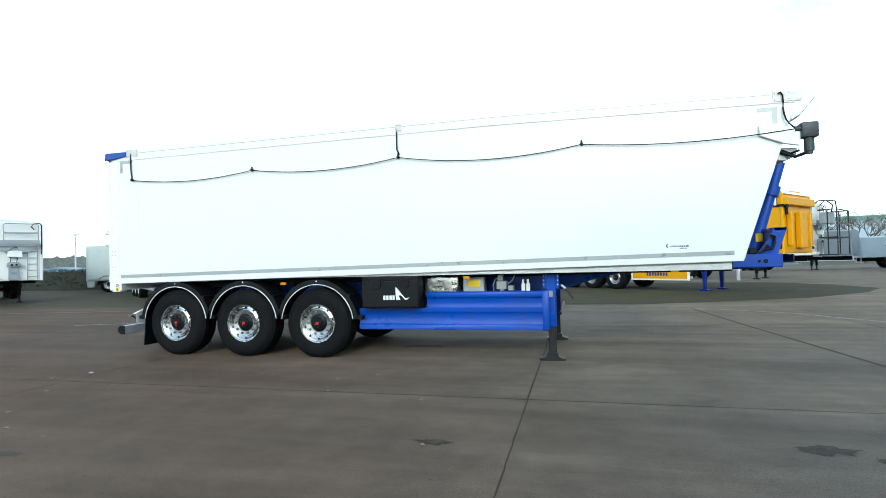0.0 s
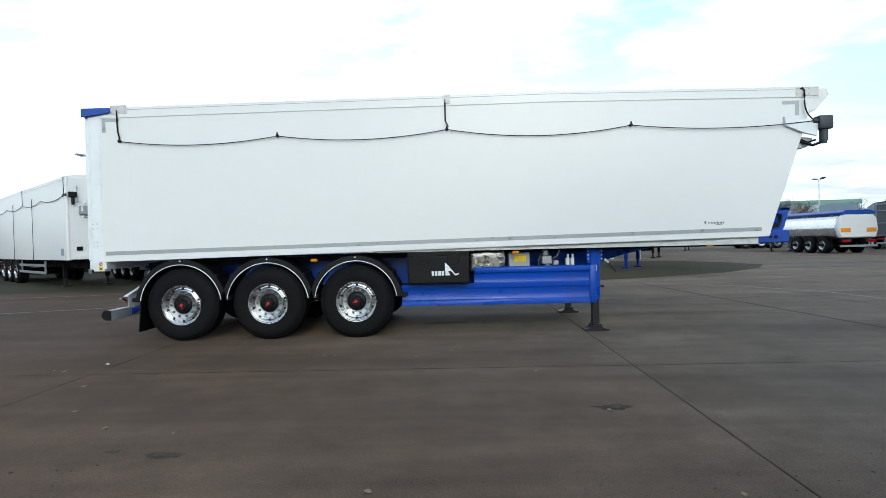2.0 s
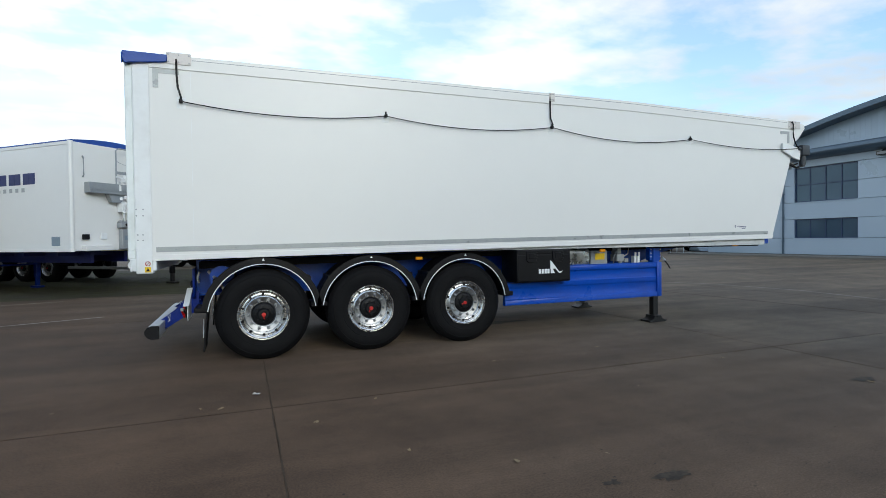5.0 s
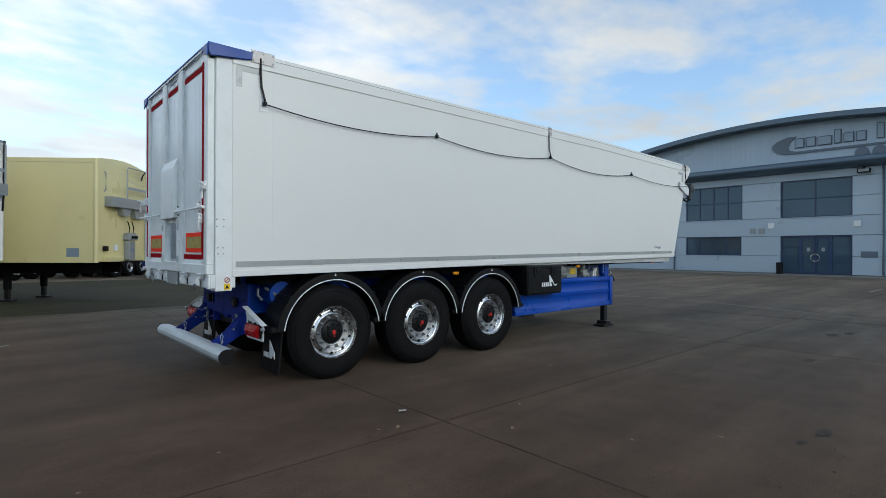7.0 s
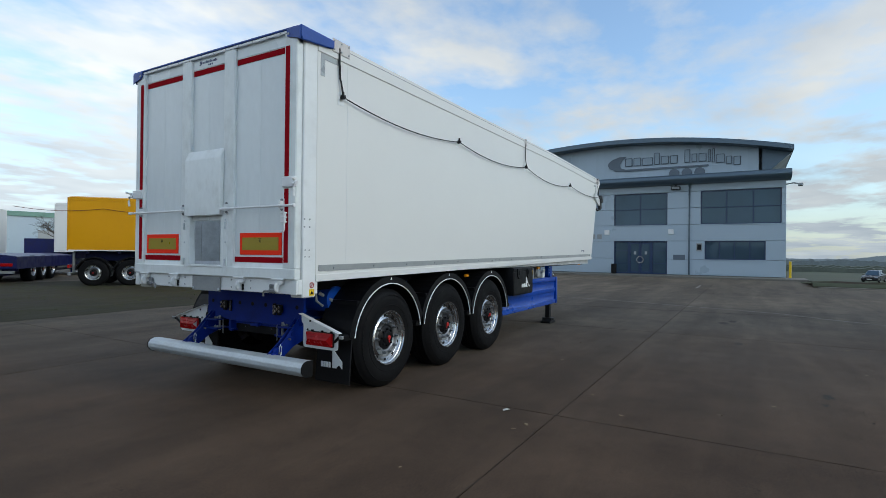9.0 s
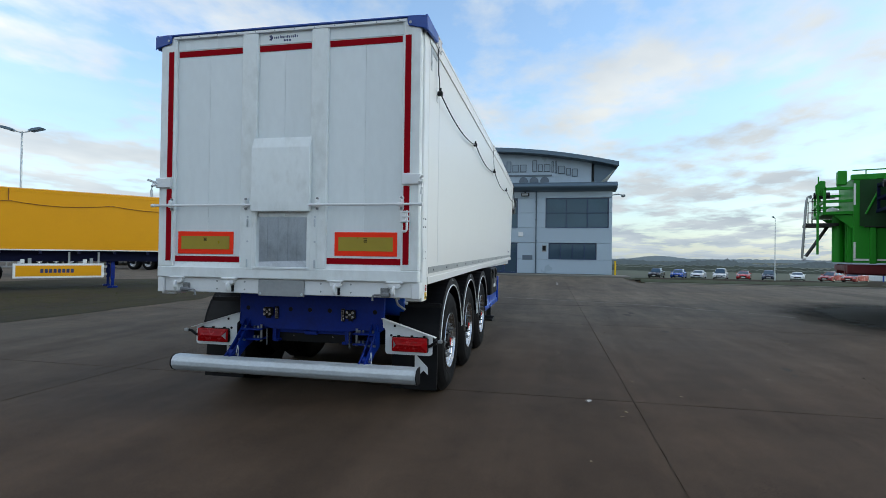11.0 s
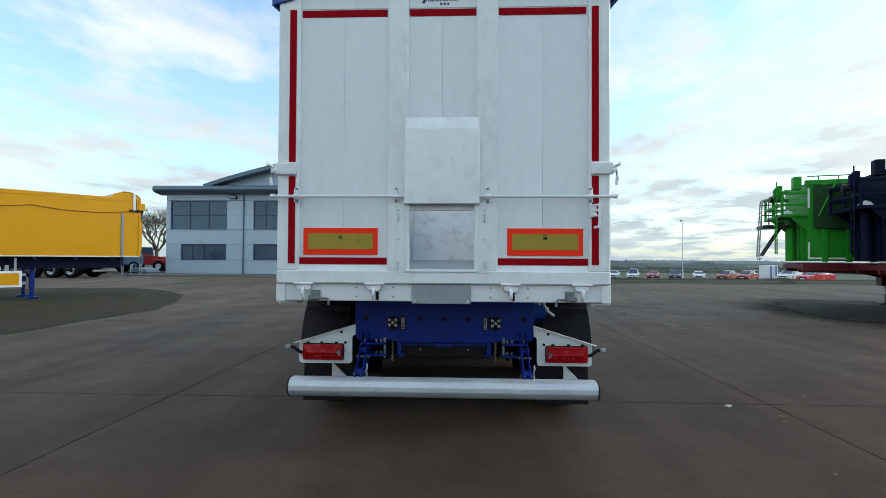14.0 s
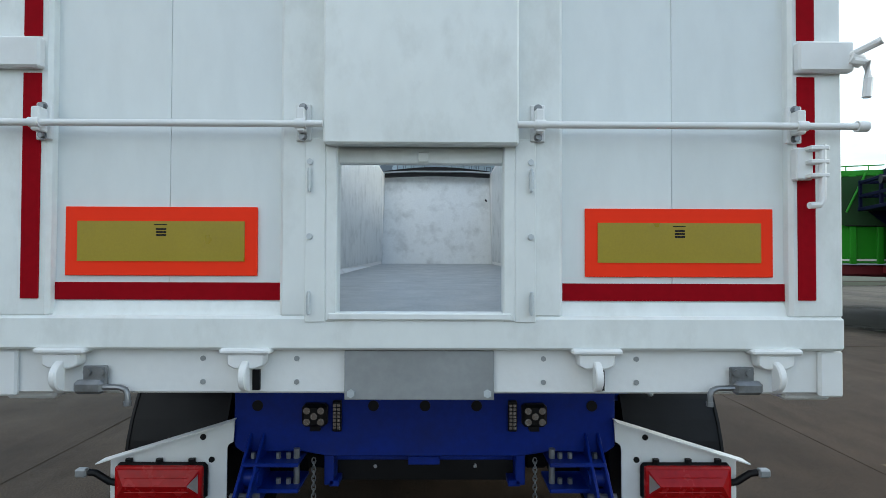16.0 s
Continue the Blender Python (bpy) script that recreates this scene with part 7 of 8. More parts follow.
# tall trailers behind it, seen past the white body
tb1 = box_trailer("box_trailer", "white trailer with black front catwalk and hoses", pose(11.8, 31.2, 0, 0, 0, -35), WHITE, L=11.0, zb=1.3, zt=4.0, group=GROUPN, sticker=False)
box_trailer("box_trailer", "slate grey box trailer parked at the far end of the row", pose(20.2, 46.0, 0, 0, 0, -35), PALEBOX, L=11, zb=1.1, zt=3.0, gantry=False, sticker=False, group=GROUPN)
plat = part("platform", box(B(), 0.4, 1.2, 0.1, 2.4, 2.15, 2.22), BLACK_STEEL, tb1, "black steel front platform")
for y in (0.1, 2.4):
    part("platform_rail", pipe(B(), [(0.4, y, 1.3), (1.2, y, 1.3), (1.2, y, 3.6), (0.4, y, 3.6)], 0.045, 6), BLACK_STEEL, plat)
    part("platform_post", pipe(B(), [(0.8, y, 1.3), (0.8, y, 3.6)], 0.03, 6), BLACK_STEEL, plat)
for z in (1.3, 2.2, 2.9, 3.6):
    part("platform_rail", pipe(B(), [(1.2, 0.1, z), (1.2, 2.4, z)], 0.03, 6), BLACK_STEEL, plat)
part("motor_box", box(B(), 0.4, 0.9, 0.4, 1.1, 2.9, 3.5, bevel=0.03), DULL, plat)
part("hose", pipe(B(), [(0.1, 0.5, 3.9), (0.3, 0.6, 4.12), (0.6, 0.9, 4.15), (0.8, 1.2, 3.9), (0.7, 1.3, 3.4)], 0.03, 8), BLACK, plat)
part("hose", pipe(B(), [(0.1, 1.6, 3.9), (0.4, 1.5, 4.2), (0.9, 1.3, 4.1), (1.0, 1.1, 3.6)], 0.03, 8), BLACK, plat)

# tank trailer, heading away, with its tail to the yard
tank = thing("tank_trailer", "silver tipping tank trailer with a blue top rail and white tail", "trailer", at=pose(23.9, 33.3, 0, 0, 0, 91))
bm = B()
prism(bm, [(0.1, 1.15), (0.0, 1.6), (0.1, 2.2), (0.35, 2.5), (2.15, 2.5), (2.4, 2.2), (2.5, 1.6), (2.4, 1.15), (2.0, 0.95), (0.5, 0.95)], "x", 0.3, 10.5, bevel=0.05)
part("tank_shell", bm, SILVER, tank)
bm = B()
prism(bm, [(0.15, 1.0), (0.0, 1.5), (0.1, 2.2), (0.35, 2.48), (2.15, 2.48), (2.4, 2.2), (2.5, 1.5), (2.35, 1.0)], "x", 0.0, 0.32, bevel=0.06)
part("tail_door", bm, WHITE, tank)
part("top_rail", prism(B(), [(0.2, 2.46), (0.15, 2.58), (0.5, 2.74), (2.0, 2.74), (2.35, 2.58), (2.3, 2.46)], "x", -0.02, 10.5, bevel=0.03), TARP, tank)
for y in (0.45, 2.05):
    part("marker_plate", box(B(), -0.02, 0.0, y - 0.3, y + 0.3, 1.35, 1.6), AMBER, tank)
    part("tail_lamp", box(B(), -0.05, 0.0, y - 0.25, y + 0.25, 0.72, 0.86, bevel=0.01), RED_LENS, tank)
bm = B()
for y in (0.75, 1.75):
    box(bm, 0.0, 10.0, y - 0.06, y + 0.06, 0.7, 0.95)
part("chassis", bm, BLACK_STEEL, tank)
part("rear_bumper", box(B(), -0.06, 0.04, 0.1, 2.4, 0.42, 0.55, bevel=0.01), DULL, tank)
wheelset(tank, (1.5, 2.8, 4.1), 2.47, 0.03)
wheelset(tank, (), 0, 0)
legs(tank, 7.6, (0.5, 2.0), 0.75, DULL)
for i, ob in enumerate([o for o in tank.children if o.name.startswith("wheel")]):
    ob.matrix_basis = ob.matrix_basis @ pose(0, 0, 0, 0, 0, 180)

# boxes further off
box_trailer("box_trailer", "grey ribbed container trailer standing far across the yard", pose(38.5, 54.2, 0, 0, 0, 52), GREYBLUE, L=12, zb=1.1, zt=3.7, gantry=False, sticker=False, group="far trailers")
box_trailer("box_trailer", "dark blue trailer standing far across the yard", pose(43.5, 56, 0, 0, 0, 52), NAVY, L=12, zb=1.1, zt=3.3, gantry=False, sticker=False, group="far trailers")
box_trailer("box_trailer", "blue-grey tipping trailer standing far across the yard", pose(31.7, 48.5, 0, 0, 0, -12), GREYBLUE, L=9, zb=0.9, zt=2.5, gantry=False, sticker=False, group="far trailers")

# rigid box lorry by the hedge
lorry = thing("box_lorry", "pale green-grey box lorry body parked by the hedge", "lorry", at=pose(-28.5, 29.4, 0, 0, 0, 25))
PALE = mat("pale_green_grey_box", (0.45, 0.50, 0.47), 0.45, vary=0.06, scale=0.6, dirt=(0.3, 0.34, 0.3), dirt_amt=0.4)
bm = B()
box(bm, -3.4, -0.6, 0.0, 2.5, 0.8, 3.12, bevel=0.03)
lb_ = part("body", bm, PALE, lorry)
bm = B()
for x in (-3.38, -0.66):
    for k in range(6):
        box(bm, x, x + 0.05, -0.01, 0.0, 0.95 + 0.38 * k, 1.02 + 0.38 * k)
part("hinges", bm, DULL, lb_)
bm = B()
box(bm, -3.3, 3.0, 0.5, 2.0, 0.5, 0.8)
part("chassis", bm, DARK_UNDER, lorry)
part("second_body", box(B(), -0.45, 2.6, 0.10, 2.4, 0.85, 3.16, bevel=0.03), PALE, lorry)
for x in (-3.34, -2.0, -0.70):
    part("panel_post", box(B(), x - 0.035, x + 0.035, -0.022, 0.0, 0.82, 3.08, bevel=0.006), PALE, lb_)
for z in (1.35, 1.95, 2.55):
    part("panel_latch", box(B(), -1.96, -1.86, -0.03, 0.0, z, z + 0.05, bevel=0.005), DULL, lb_)
part("lower_rail", box(B(), -3.4, -0.6, -0.02, 0.0, 0.80, 0.90, bevel=0.005), DULL, lb_)
part("mudguard", prism(B(), [(-2.75, 0.55), (-2.62, 0.95), (-2.3, 1.12), (-1.8, 1.12), (-1.48, 0.95), (-1.35, 0.55), (-1.42, 0.55), (-1.54, 0.91), (-1.83, 1.06), (-2.27, 1.06), (-2.56, 0.91), (-2.68, 0.55)], "y", 0.0, 0.40), BLACK, lorry)
part("corner_step", prism(B(), [(-3.35, 0.35), (-2.95, 0.35), (-2.85, 0.80), (-3.4, 0.80)], "y", 0.05, 0.45, bevel=0.02), PALE, lorry)
wheelset(lorry, (-2.05, 1.6), 0.03, 2.47, 0.53)


# ---- ejector trailers on the other side of the yard ----
def ejector(label, at, paint, stripe):
    t = thing("ejector_trailer", label, "trailer", "ejector trailers", at)
    # x ahead, y to its left; the left side at y = 0 faces the yard
    body = part("side_wall", prism(B(), [(-9.5, 1.40), (0, 1.40), (0, 3.80), (-9.5, 3.80)], "y", -0.06, 0.0, bevel=0.01), paint, t)
    part("side_wall", box(B(), -9.5, 0, -2.5, -2.44, 1.40, 3.80, bevel=0.01), paint, t)
    front = part("front_wall", box(B(), -0.06, 0.0, -2.44, -0.06, 1.40, 3.80, bevel=0.01), paint, t)
    part("body_floor", box(B(), -9.5, 0, -2.44, -0.06, 1.40, 1.48), paint, t)
    for k in range(15):
        x = -0.42 - k * 0.60
        part("side_post", box(B(), x - 0.07, x + 0.07, 0.0, 0.09, 1.38, 3.74, bevel=0.012), paint, body)
    for y in (-0.06, -2.44):
        part("top_rail", box(B(), -9.5, 0.06, y - 0.05, y + 0.09, 3.72, 3.87, bevel=0.012), paint, t)
    NET = mat("dark_cover_net", (0.010, 0.05, 0.012) if paint is GREEN else (0.005, 0.006, 0.010), 0.9, vary=0.3, scale=3, fine=80)
    part("cover_net", prism(B(), [(-0.12, 2.42), (-0.12, 3.70), (-4.0, 3.70), (-4.0, 2.30)], "y", 0.095, 0.10), NET, t, "dark cover net hung over the side")
    part("net_tube", rod(B(), (-0.22, 0.105, 2.40), (-4.0, 0.105, 2.28), 0.018, 8), BLACK_STEEL, t)
    for x0, x1, z0, z1 in ((-0.05, 0.0, 1.52, 1.98), (-0.42, 0.0, 1.46, 1.515), (-1.6, -0.52, 1.46, 1.515), (-0.05, 0.0, 3.02, 3.62)):
        part("reflective_mark", box(B(), x0, x1, 0.002, 0.008, z0, z1), stripe, body)
    # front works: ram housing, motor, upper frame, ladder
    part("ram_housing", rod(B(), (0.22, -0.95, 1.40), (0.22, -0.95, 2.80), 0.15, 18), paint, t)
    frame_ = part("front_platform", box(B(), 0.0, 0.70, -2.30, -0.02, 2.76, 2.85, bevel=0.01), paint, t)
    for z in (3.10, 3.46):
        for y in (-2.28, -0.10):
            part("platform_rail", box(B(), 0.0, 0.68, y, y + 0.07, z, z + 0.08, bevel=0.008), paint, frame_)
        part("platform_rail", box(B(), 0.62, 0.69, -2.21, -0.10, z, z + 0.08, bevel=0.008), paint, frame_)
    for y in (-2.28, -1.2, -0.10):
        part("platform_post", box(B(), 0.62, 0.69, y, y + 0.07, 2.85, 3.56, bevel=0.008), paint, frame_)
    for y in (-0.14, -2.38):
        part("gusset", prism(B(), [(0.0, 2.35), (0.0, 2.76), (0.45, 2.76)], "y", y, y + 0.05), paint, front)
    part("top_bracket", prism(B(), [(0.62, 3.30), (0.84, 3.36), (0.86, 3.62), (0.74, 3.76), (0.62, 3.74)], "y", -0.30, -0.16, bevel=0.01), paint, frame_)
    part("motor", rod(B(), (0.45, -0.75, 3.38), (0.84, -0.75, 3.38), 0.10, 16), BLACK_STEEL, frame_, "dark drive motor")
    part("corner_block", box(B(), 0.14, 0.36, -0.30, -0.02, 3.60, 4.00, bevel=0.02), paint, t)
    for y in (-0.35, -0.65, -1.5, -2.0):
        part("front_rib", box(B(), 0.0, 0.09, y - 0.05, y + 0.05, 1.40, 2.76, bevel=0.01), paint, front)
    bm = B()
    pipe(bm, [(0.05, 0.12, 3.97), (-1.1, 0.12, 3.97)], 0.018, 6)
    pipe(bm, [(-0.25, 0.12, 3.82), (-0.25, 0.12, 3.97)], 0.015, 6)
    pipe(bm, [(-0.75, 0.12, 3.82), (-0.75, 0.12, 3.97)], 0.015, 6)
    part("top_handrail", bm, paint, t)
    part("net_arm", pipe(B(), [(-0.70, 0.12, 3.80), (-0.25, 0.13, 2.75)], 0.028, 6), paint, t)
    for x, y in ((0.80, -0.05), (0.80, -0.28)):
        part("ladder_stile", pipe(B(), [(x, y, 1.62), (x, y, 3.86 if y > -0.1 else 3.4)], 0.018, 6), paint, t)
    for k in range(6):
        part("ladder_rung", pipe(B(), [(0.80, -0.05, 1.68 + 0.28 * k), (0.80, -0.28, 1.68 + 0.28 * k)], 0.014, 6), paint, t)
    bm = B()
    lathe(bm, [(0.0, 0.15), (0.09, 0.12), (0.16, 0.05), (0.17, 0.0)], 16, axis="z")
    part("beacon", bm, WHITE_STEEL, t, "white dome beacon", at=pose(0.42, -0.45, 2.855))
    # red chassis with gooseneck, legs and rear wheels
    chassis = None
    for y in (-0.55, -1.95):
        c = part("chassis_beam", prism(B(), [(0.12, 1.06), (0.12, 1.34), (-9.5, 1.34), (-9.5, 0.74), (-2.75, 0.74), (-2.40, 0.90), (-1.9, 1.02)], "y", y - 0.07, y + 0.07, bevel=0.008), RED_STEEL, t, "red steel chassis beam")
        chassis = chassis or c
    for x in (0.05, -1.2, -3.0, -6.0):
        part("cross_member", box(B(), x - 0.06, x + 0.06, -2.44, -0.06, 1.16, 1.32, bevel=0.008), RED_STEEL, t)
    part("edge_rail", box(B(), -9.5, 0.12, -0.22, -0.08, 1.10, 1.34, bevel=0.006), RED_STEEL, t)
    for y0, y1 in ((-0.75, -0.30), (-2.20, -1.75)):
        part("leg_box", box(B(), -2.95, -2.45, y0, y1, 0.62, 1.20, bevel=0.02), RED_STEEL, t)
    legs(t, -2.68, (-2.0, -0.5), 0.75, GALV)
    wheelset(t, (-6.2, -7.5, -8.8), -2.47, -0.03)
    return t


green_t = ejector("green ejector trailer with a ram housing on a red chassis", pose(4.44, -1.63, 0, 0, 0, 72), GREEN, WHITE_STEEL)
ejector("navy ejector trailer with yellow marks on a red chassis", pose(1.64, -1.92, 0, 0, 0, 72), NAVY, WARN)
# grey access deck carried on the front of the green one
AP = pose(-0.12, -0.75, -0.25)
deck = part("access_deck", box(B(), 0.35, 1.15, -1.0, 0.05, 2.72, 2.81, bevel=0.01), BLACK_STEEL, green_t, "dark steel access deck with ladder", at=AP)
for y in (-0.80, -0.50):
    part("ladder_stile", pipe(B(), [(1.10, y, 1.75), (1.16, y, 1.68), (1.18, y, 1.8), (1.08, y, 3.55), (1.04, y, 3.68), (0.98, y, 3.70), (0.96, y, 3.62)], 0.022, 8), DULL, deck)
    part("deck_brace", pipe(B(), [(0.55, y, 2.72), (1.08, y, 1.82)], 0.035, 8), BLACK_STEEL, deck)
for k in range(6):
    part("ladder_rung", pipe(B(), [(1.12, -0.80, 1.85 + 0.28 * k), (1.12, -0.50, 1.85 + 0.28 * k)], 0.016, 6), DULL, deck)
for y in (-1.0, 0.05):
    part("guard_rail", pipe(B(), [(1.0, y, 2.8), (1.0, y, 3.55), (0.45, y, 3.55)], 0.02, 8), BLACK_STEEL, deck)
    part("guard_rail", pipe(B(), [(1.0, y, 3.2), (0.45, y, 3.2)], 0.017, 8), BLACK_STEEL, deck)


# ---- cars in the car park ----
def car(label, at, col, tall=1.45, long=4.3, estate=False):
    """x points ahead; wheels on z = 0."""
    c = thing("car", label, "car", "cars in the car park", at)
    paint = mat("car_paint", col, 0.25, vary=0.04, scale=2, coat=0.5)
    L, W = long, 1.78

    def taper(m):
        for v in m.verts:
            v.co.y *= 1 - 0.24 * max(0, v.co.z - 0.92) / (tall - 0.92)

    bm = B()
    prof = [(-L / 2, 0.35), (-L / 2 + 0.05, 0.22), (L / 2 - 0.1, 0.2), (L / 2, 0.35), (L / 2, 0.55), (L / 2 - 0.08, 0.72), (L / 2 - 0.5, 0.84), (L / 2 - 1.05, 0.93),
            (-L / 2 + 0.35, 0.98), (-L / 2 + 0.05, 0.92)]
    prism(bm, prof, "y", -W / 2, W / 2, bevel=0.05)
    body = part("body", bm, paint, c)
    rear = -L / 2 + (0.15 if estate else 0.45)
    cab = [(L / 2 - 1.05, 0.92), (L / 2 - 1.75, tall - 0.06), (L / 2 - 2.0, tall), (rear + 0.55, tall - 0.02), (rear + 0.1, tall - 0.25), (rear, 0.95)]
    bm = B()
    prism(bm, cab, "y", -W / 2 + 0.14, W / 2 - 0.14, bevel=0.05)
    taper(bm)
    part("cabin_glass", bm, GLASS, c)
    bm = B()
    prism(bm, [(L / 2 - 1.72, tall - 0.06), (L / 2 - 2.0, tall + 0.012), (rear + 0.55, tall - 0.006), (rear + 0.2, tall - 0.15)], "y", -W / 2 + 0.18, W / 2 - 0.18, bevel=0.012)
    for y in (-W / 2 + 0.13, W / 2 - 0.13 - 0.03):
        for (xa, za), (xb, zb_) in (((L / 2 - 1.05, 0.93), (L / 2 - 1.78, tall - 0.04)), ((-0.25, 0.95), (-0.25, tall - 0.02)), ((rear + 0.02, 0.95), (rear + 0.35, tall - 0.06))):
            prism(bm, [(xa, za), (xa + 0.08, za), (xb + 0.08, zb_), (xb, zb_)], "y", y, y + 0.03)
    taper(bm)
    part("roof", bm, paint, c)
    bm = B()
    box(bm, L / 2 - 0.03, L / 2 + 0.012, -0.45, 0.45, 0.42, 0.62, bevel=0.01)
    box(bm, L / 2 - 0.05, L / 2 + 0.015, -0.7, 0.7, 0.24, 0.34, bevel=0.01)
    part("grille", bm, BLACK, c)
    part("number_plate", box(B(), L / 2 + 0.012, L / 2 + 0.02, -0.26, 0.26, 0.37, 0.47), WHITE_STEEL, c)
    for y in (-0.68, 0.68):
        part("headlight", box(B(), L / 2 - 0.16, L / 2 - 0.01, y - 0.17, y + 0.17, 0.57, 0.70, bevel=0.03), ALLOY, c)
        part("mirror", box(B(), L / 2 - 1.45, L / 2 - 1.3, y * 1.42 - 0.08, y * 1.42 + 0.08, 0.95, 1.07, bevel=0.03), paint, c)
        part("tail_light", box(B(), -L / 2 - 0.01, -L / 2 + 0.1, y - 0.15, y + 0.15, 0.72, 0.86, bevel=0.02), RED_LENS, c)
    for x in (L / 2 - 0.85, -L / 2 + 0.8):
        for y, s in ((-W / 2 + 0.0, 0), (W / 2, 180)):
            bm = B()
            lathe(bm, [(0.20, 0.02), (0.22, -0.005), (0.30, -0.005), (0.32, 0.03), (0.32, 0.17), (0.2, 0.19)], 24)
            w = part("wheel", bm, RUBBER, c, at=pose(x, y, 0.32, 0, 0, s))
            bm = B()
            lathe(bm, [(0.0, 0.0), (0.06, -0.002), (0.08, 0.02), (0.20, 0.012), (0.215, 0.0)], 20)
            part("rim", bm, ALLOY, w)
    return c


def park(x, y, rz):
    """A place on the falling land beyond the kerb."""
    return pose(x, y, -1.24 - 0.35 * min(1, max(0, (x - 58) / 12)) - max(0, x - 66) / 48, 0, 0, rz)


CARS = [(-10.0, (0.03, 0.03, 0.035), 1.62, "black car with its nose to the yard"), (-13.3, (0.01, 0.07, 0.38), 1.5, "bright blue car with its nose to the yard"),
        (-16.2, (0.62, 0.64, 0.66), 1.4, "silver car with its nose to the yard"), (-19.4, (0.72, 0.73, 0.74), 1.75, "tall white off-road car facing the yard"),
        (-22.7, (0.42, 0.025, 0.03), 1.42, "dark red car with its nose to the yard"), (-26.2, (0.04, 0.055, 0.09), 1.6, "dark blue car with its nose to the yard"),
        (-30.1, (0.70, 0.72, 0.72), 1.38, "white low car with its nose to the yard")]
for y, col, tall, lab in CARS:
    car(lab, park(75.9, y, 158), col, tall - 0.08)
car("dull red hatchback parked side-on beyond the kerb", park(73.4, -33.6, 130), (0.35, 0.05, 0.05), 1.45)
car("dull red hatchback with a pale bonnet beyond the kerb", park(68.6, -34.2, 130), (0.40, 0.06, 0.05), 1.45)
car("white saloon parked at a slant beyond the kerb", park(59.8, -35.1, 125), (0.70, 0.72, 0.73), 1.42, 4.5)
car("bright red coupe parked at a slant beyond the kerb", park(53.8, -34.4, 112), (0.55, 0.015, 0.02), 1.38, 4.6)
# small white sign cabin by the cars
cab = thing("ticket_cabin", "small white cabin with blue posts by the cars", "cabin", at=park(63.8, -34.8, 0))
part("body", box(B(), 0, 1.2, -1.0, 1.0, 0.25, 2.1, bevel=0.03), WHITE_STEEL, cab)
for y in (-0.7, 0.0):
    part("post", box(B(), -0.08, 0.0, y - 0.06, y + 0.06, 0.0, 2.0), BLUE, cab)


# ---- lamp posts ----
def lamp_post(label, at, h, heads):
    p = thing("street_lamp", label, "street lamp", "yard lamps", at)
    bm = B()
    rod(bm, (0, 0, 0), (0, 0, 1.0), 0.085, 12)
    rod(bm, (0, 0, 1.0), (0, 0, h), 0.06, 12, 0.04)
    part("column", bm, GALV, p)
    for s in heads:
        bm = B()
        pipe(bm, [(0, 0, h - 0.05), (0, 0.25 * s, h + 0.0), (0, 0.45 * s, h + 0.08)], 0.03, 8)
        a = part("arm", bm, GALV, p)
        bm = B()
        prism(bm, [(0.30 * s, h + 0.05), (0.45 * s, h - 0.0), (0.95 * s, h + 0.14), (1.0 * s, h + 0.20), (0.85 * s, h + 0.24), (0.5 * s, h + 0.17)], "x", -0.17, 0.17, bevel=0.02)
        part("lamp_head", bm, ROOFG, a)


lamp_post("grey steel lamp column with two heads behind the trailers", pose(8.73, 32.3, 0, 0, 0, 20), 7.25, (-1, 1))
lamp_post("grey steel lamp column with two heads by the far trailers", pose(38.5, 60, 0, 0, 0, 0), 7.3, (-1, 1))
lamp_post("grey steel lamp column with a head over the trailers", pose(-24.0, 30.0, 0, 0, 0, 60), 6.9, (-1, 1))
lamp_post("slim lamp column standing in the car park", pose(60.2, -21.0, -1.3, 0, 0, 0), 7.9, (0.35,))
bm = B()
rod(bm, (-49.0, 42, 0), (-49.0, 42, 5.2), 0.07, 8)
box(bm, -49.1, -48.6, 41.9, 42.1, 5.1, 5.25, bevel=0.03)
solid("street_lamp", bm, GALV, "small lamp column beyond the hedge", "street lamp", "yard lamps")
# lattice mast on the skyline
bm = B()
for dx, dy in ((-0.4, -0.4), (0.4, -0.4), (0.4, 0.4), (-0.4, 0.4)):
    rod(bm, (-72.9 + dx, 70 + dy, 0), (-72.9 + dx * 0.8, 70 + dy * 0.8, 10.6), 0.05, 6)
for k in range(14):
    z = 0.7 * k
    rod(bm, (-73.3, 69.6, z), (-72.5, 69.6, z + 0.7), 0.03, 5)
    rod(bm, (-72.5, 69.6, z), (-72.5, 70.4, z + 0.7), 0.03, 5)
box(bm, -73.3, -72.8, 69.6, 70.0, 9.2, 9.8)
box(bm, -74.0, -71.8, 69.9, 70.1, 10.6, 10.75)
solid("lattice_mast", bm, ROOFG, "slender lattice mast on the skyline", "mast")


# ---- hedge, trees ----
random.seed(11)
bm = B()
for k in range(11000):
    f = random.random()
    x = -62 + f * 46
    y = 33.5 - f * 1.5 + random.uniform(-0.7, 0.7)
    top = 1.62 + 0.12 * noise.noise(Vector((x * 0.8, 0, 0)))
    z = random.uniform(0.0, 1.0) ** 0.8 * top
    a, b_ = random.uniform(0, 6.28), random.uniform(-0.8, 0.8)
    u = Vector((math.cos(a), math.sin(a), b_)).normalized() * random.uniform(0.05, 0.11)
    v = Vector((-math.sin(a), math.cos(a), random.uniform(-1, 1))).normalized() * 0.06
    p = Vector((x, y, z))
    bm.faces.new([bm.verts.new(p - u), bm.verts.new(p + v), bm.verts.new(p + u), bm.verts.new(p - v)])
box(bm, -62, -16, 32.4, 33.0, 0, 1.45)
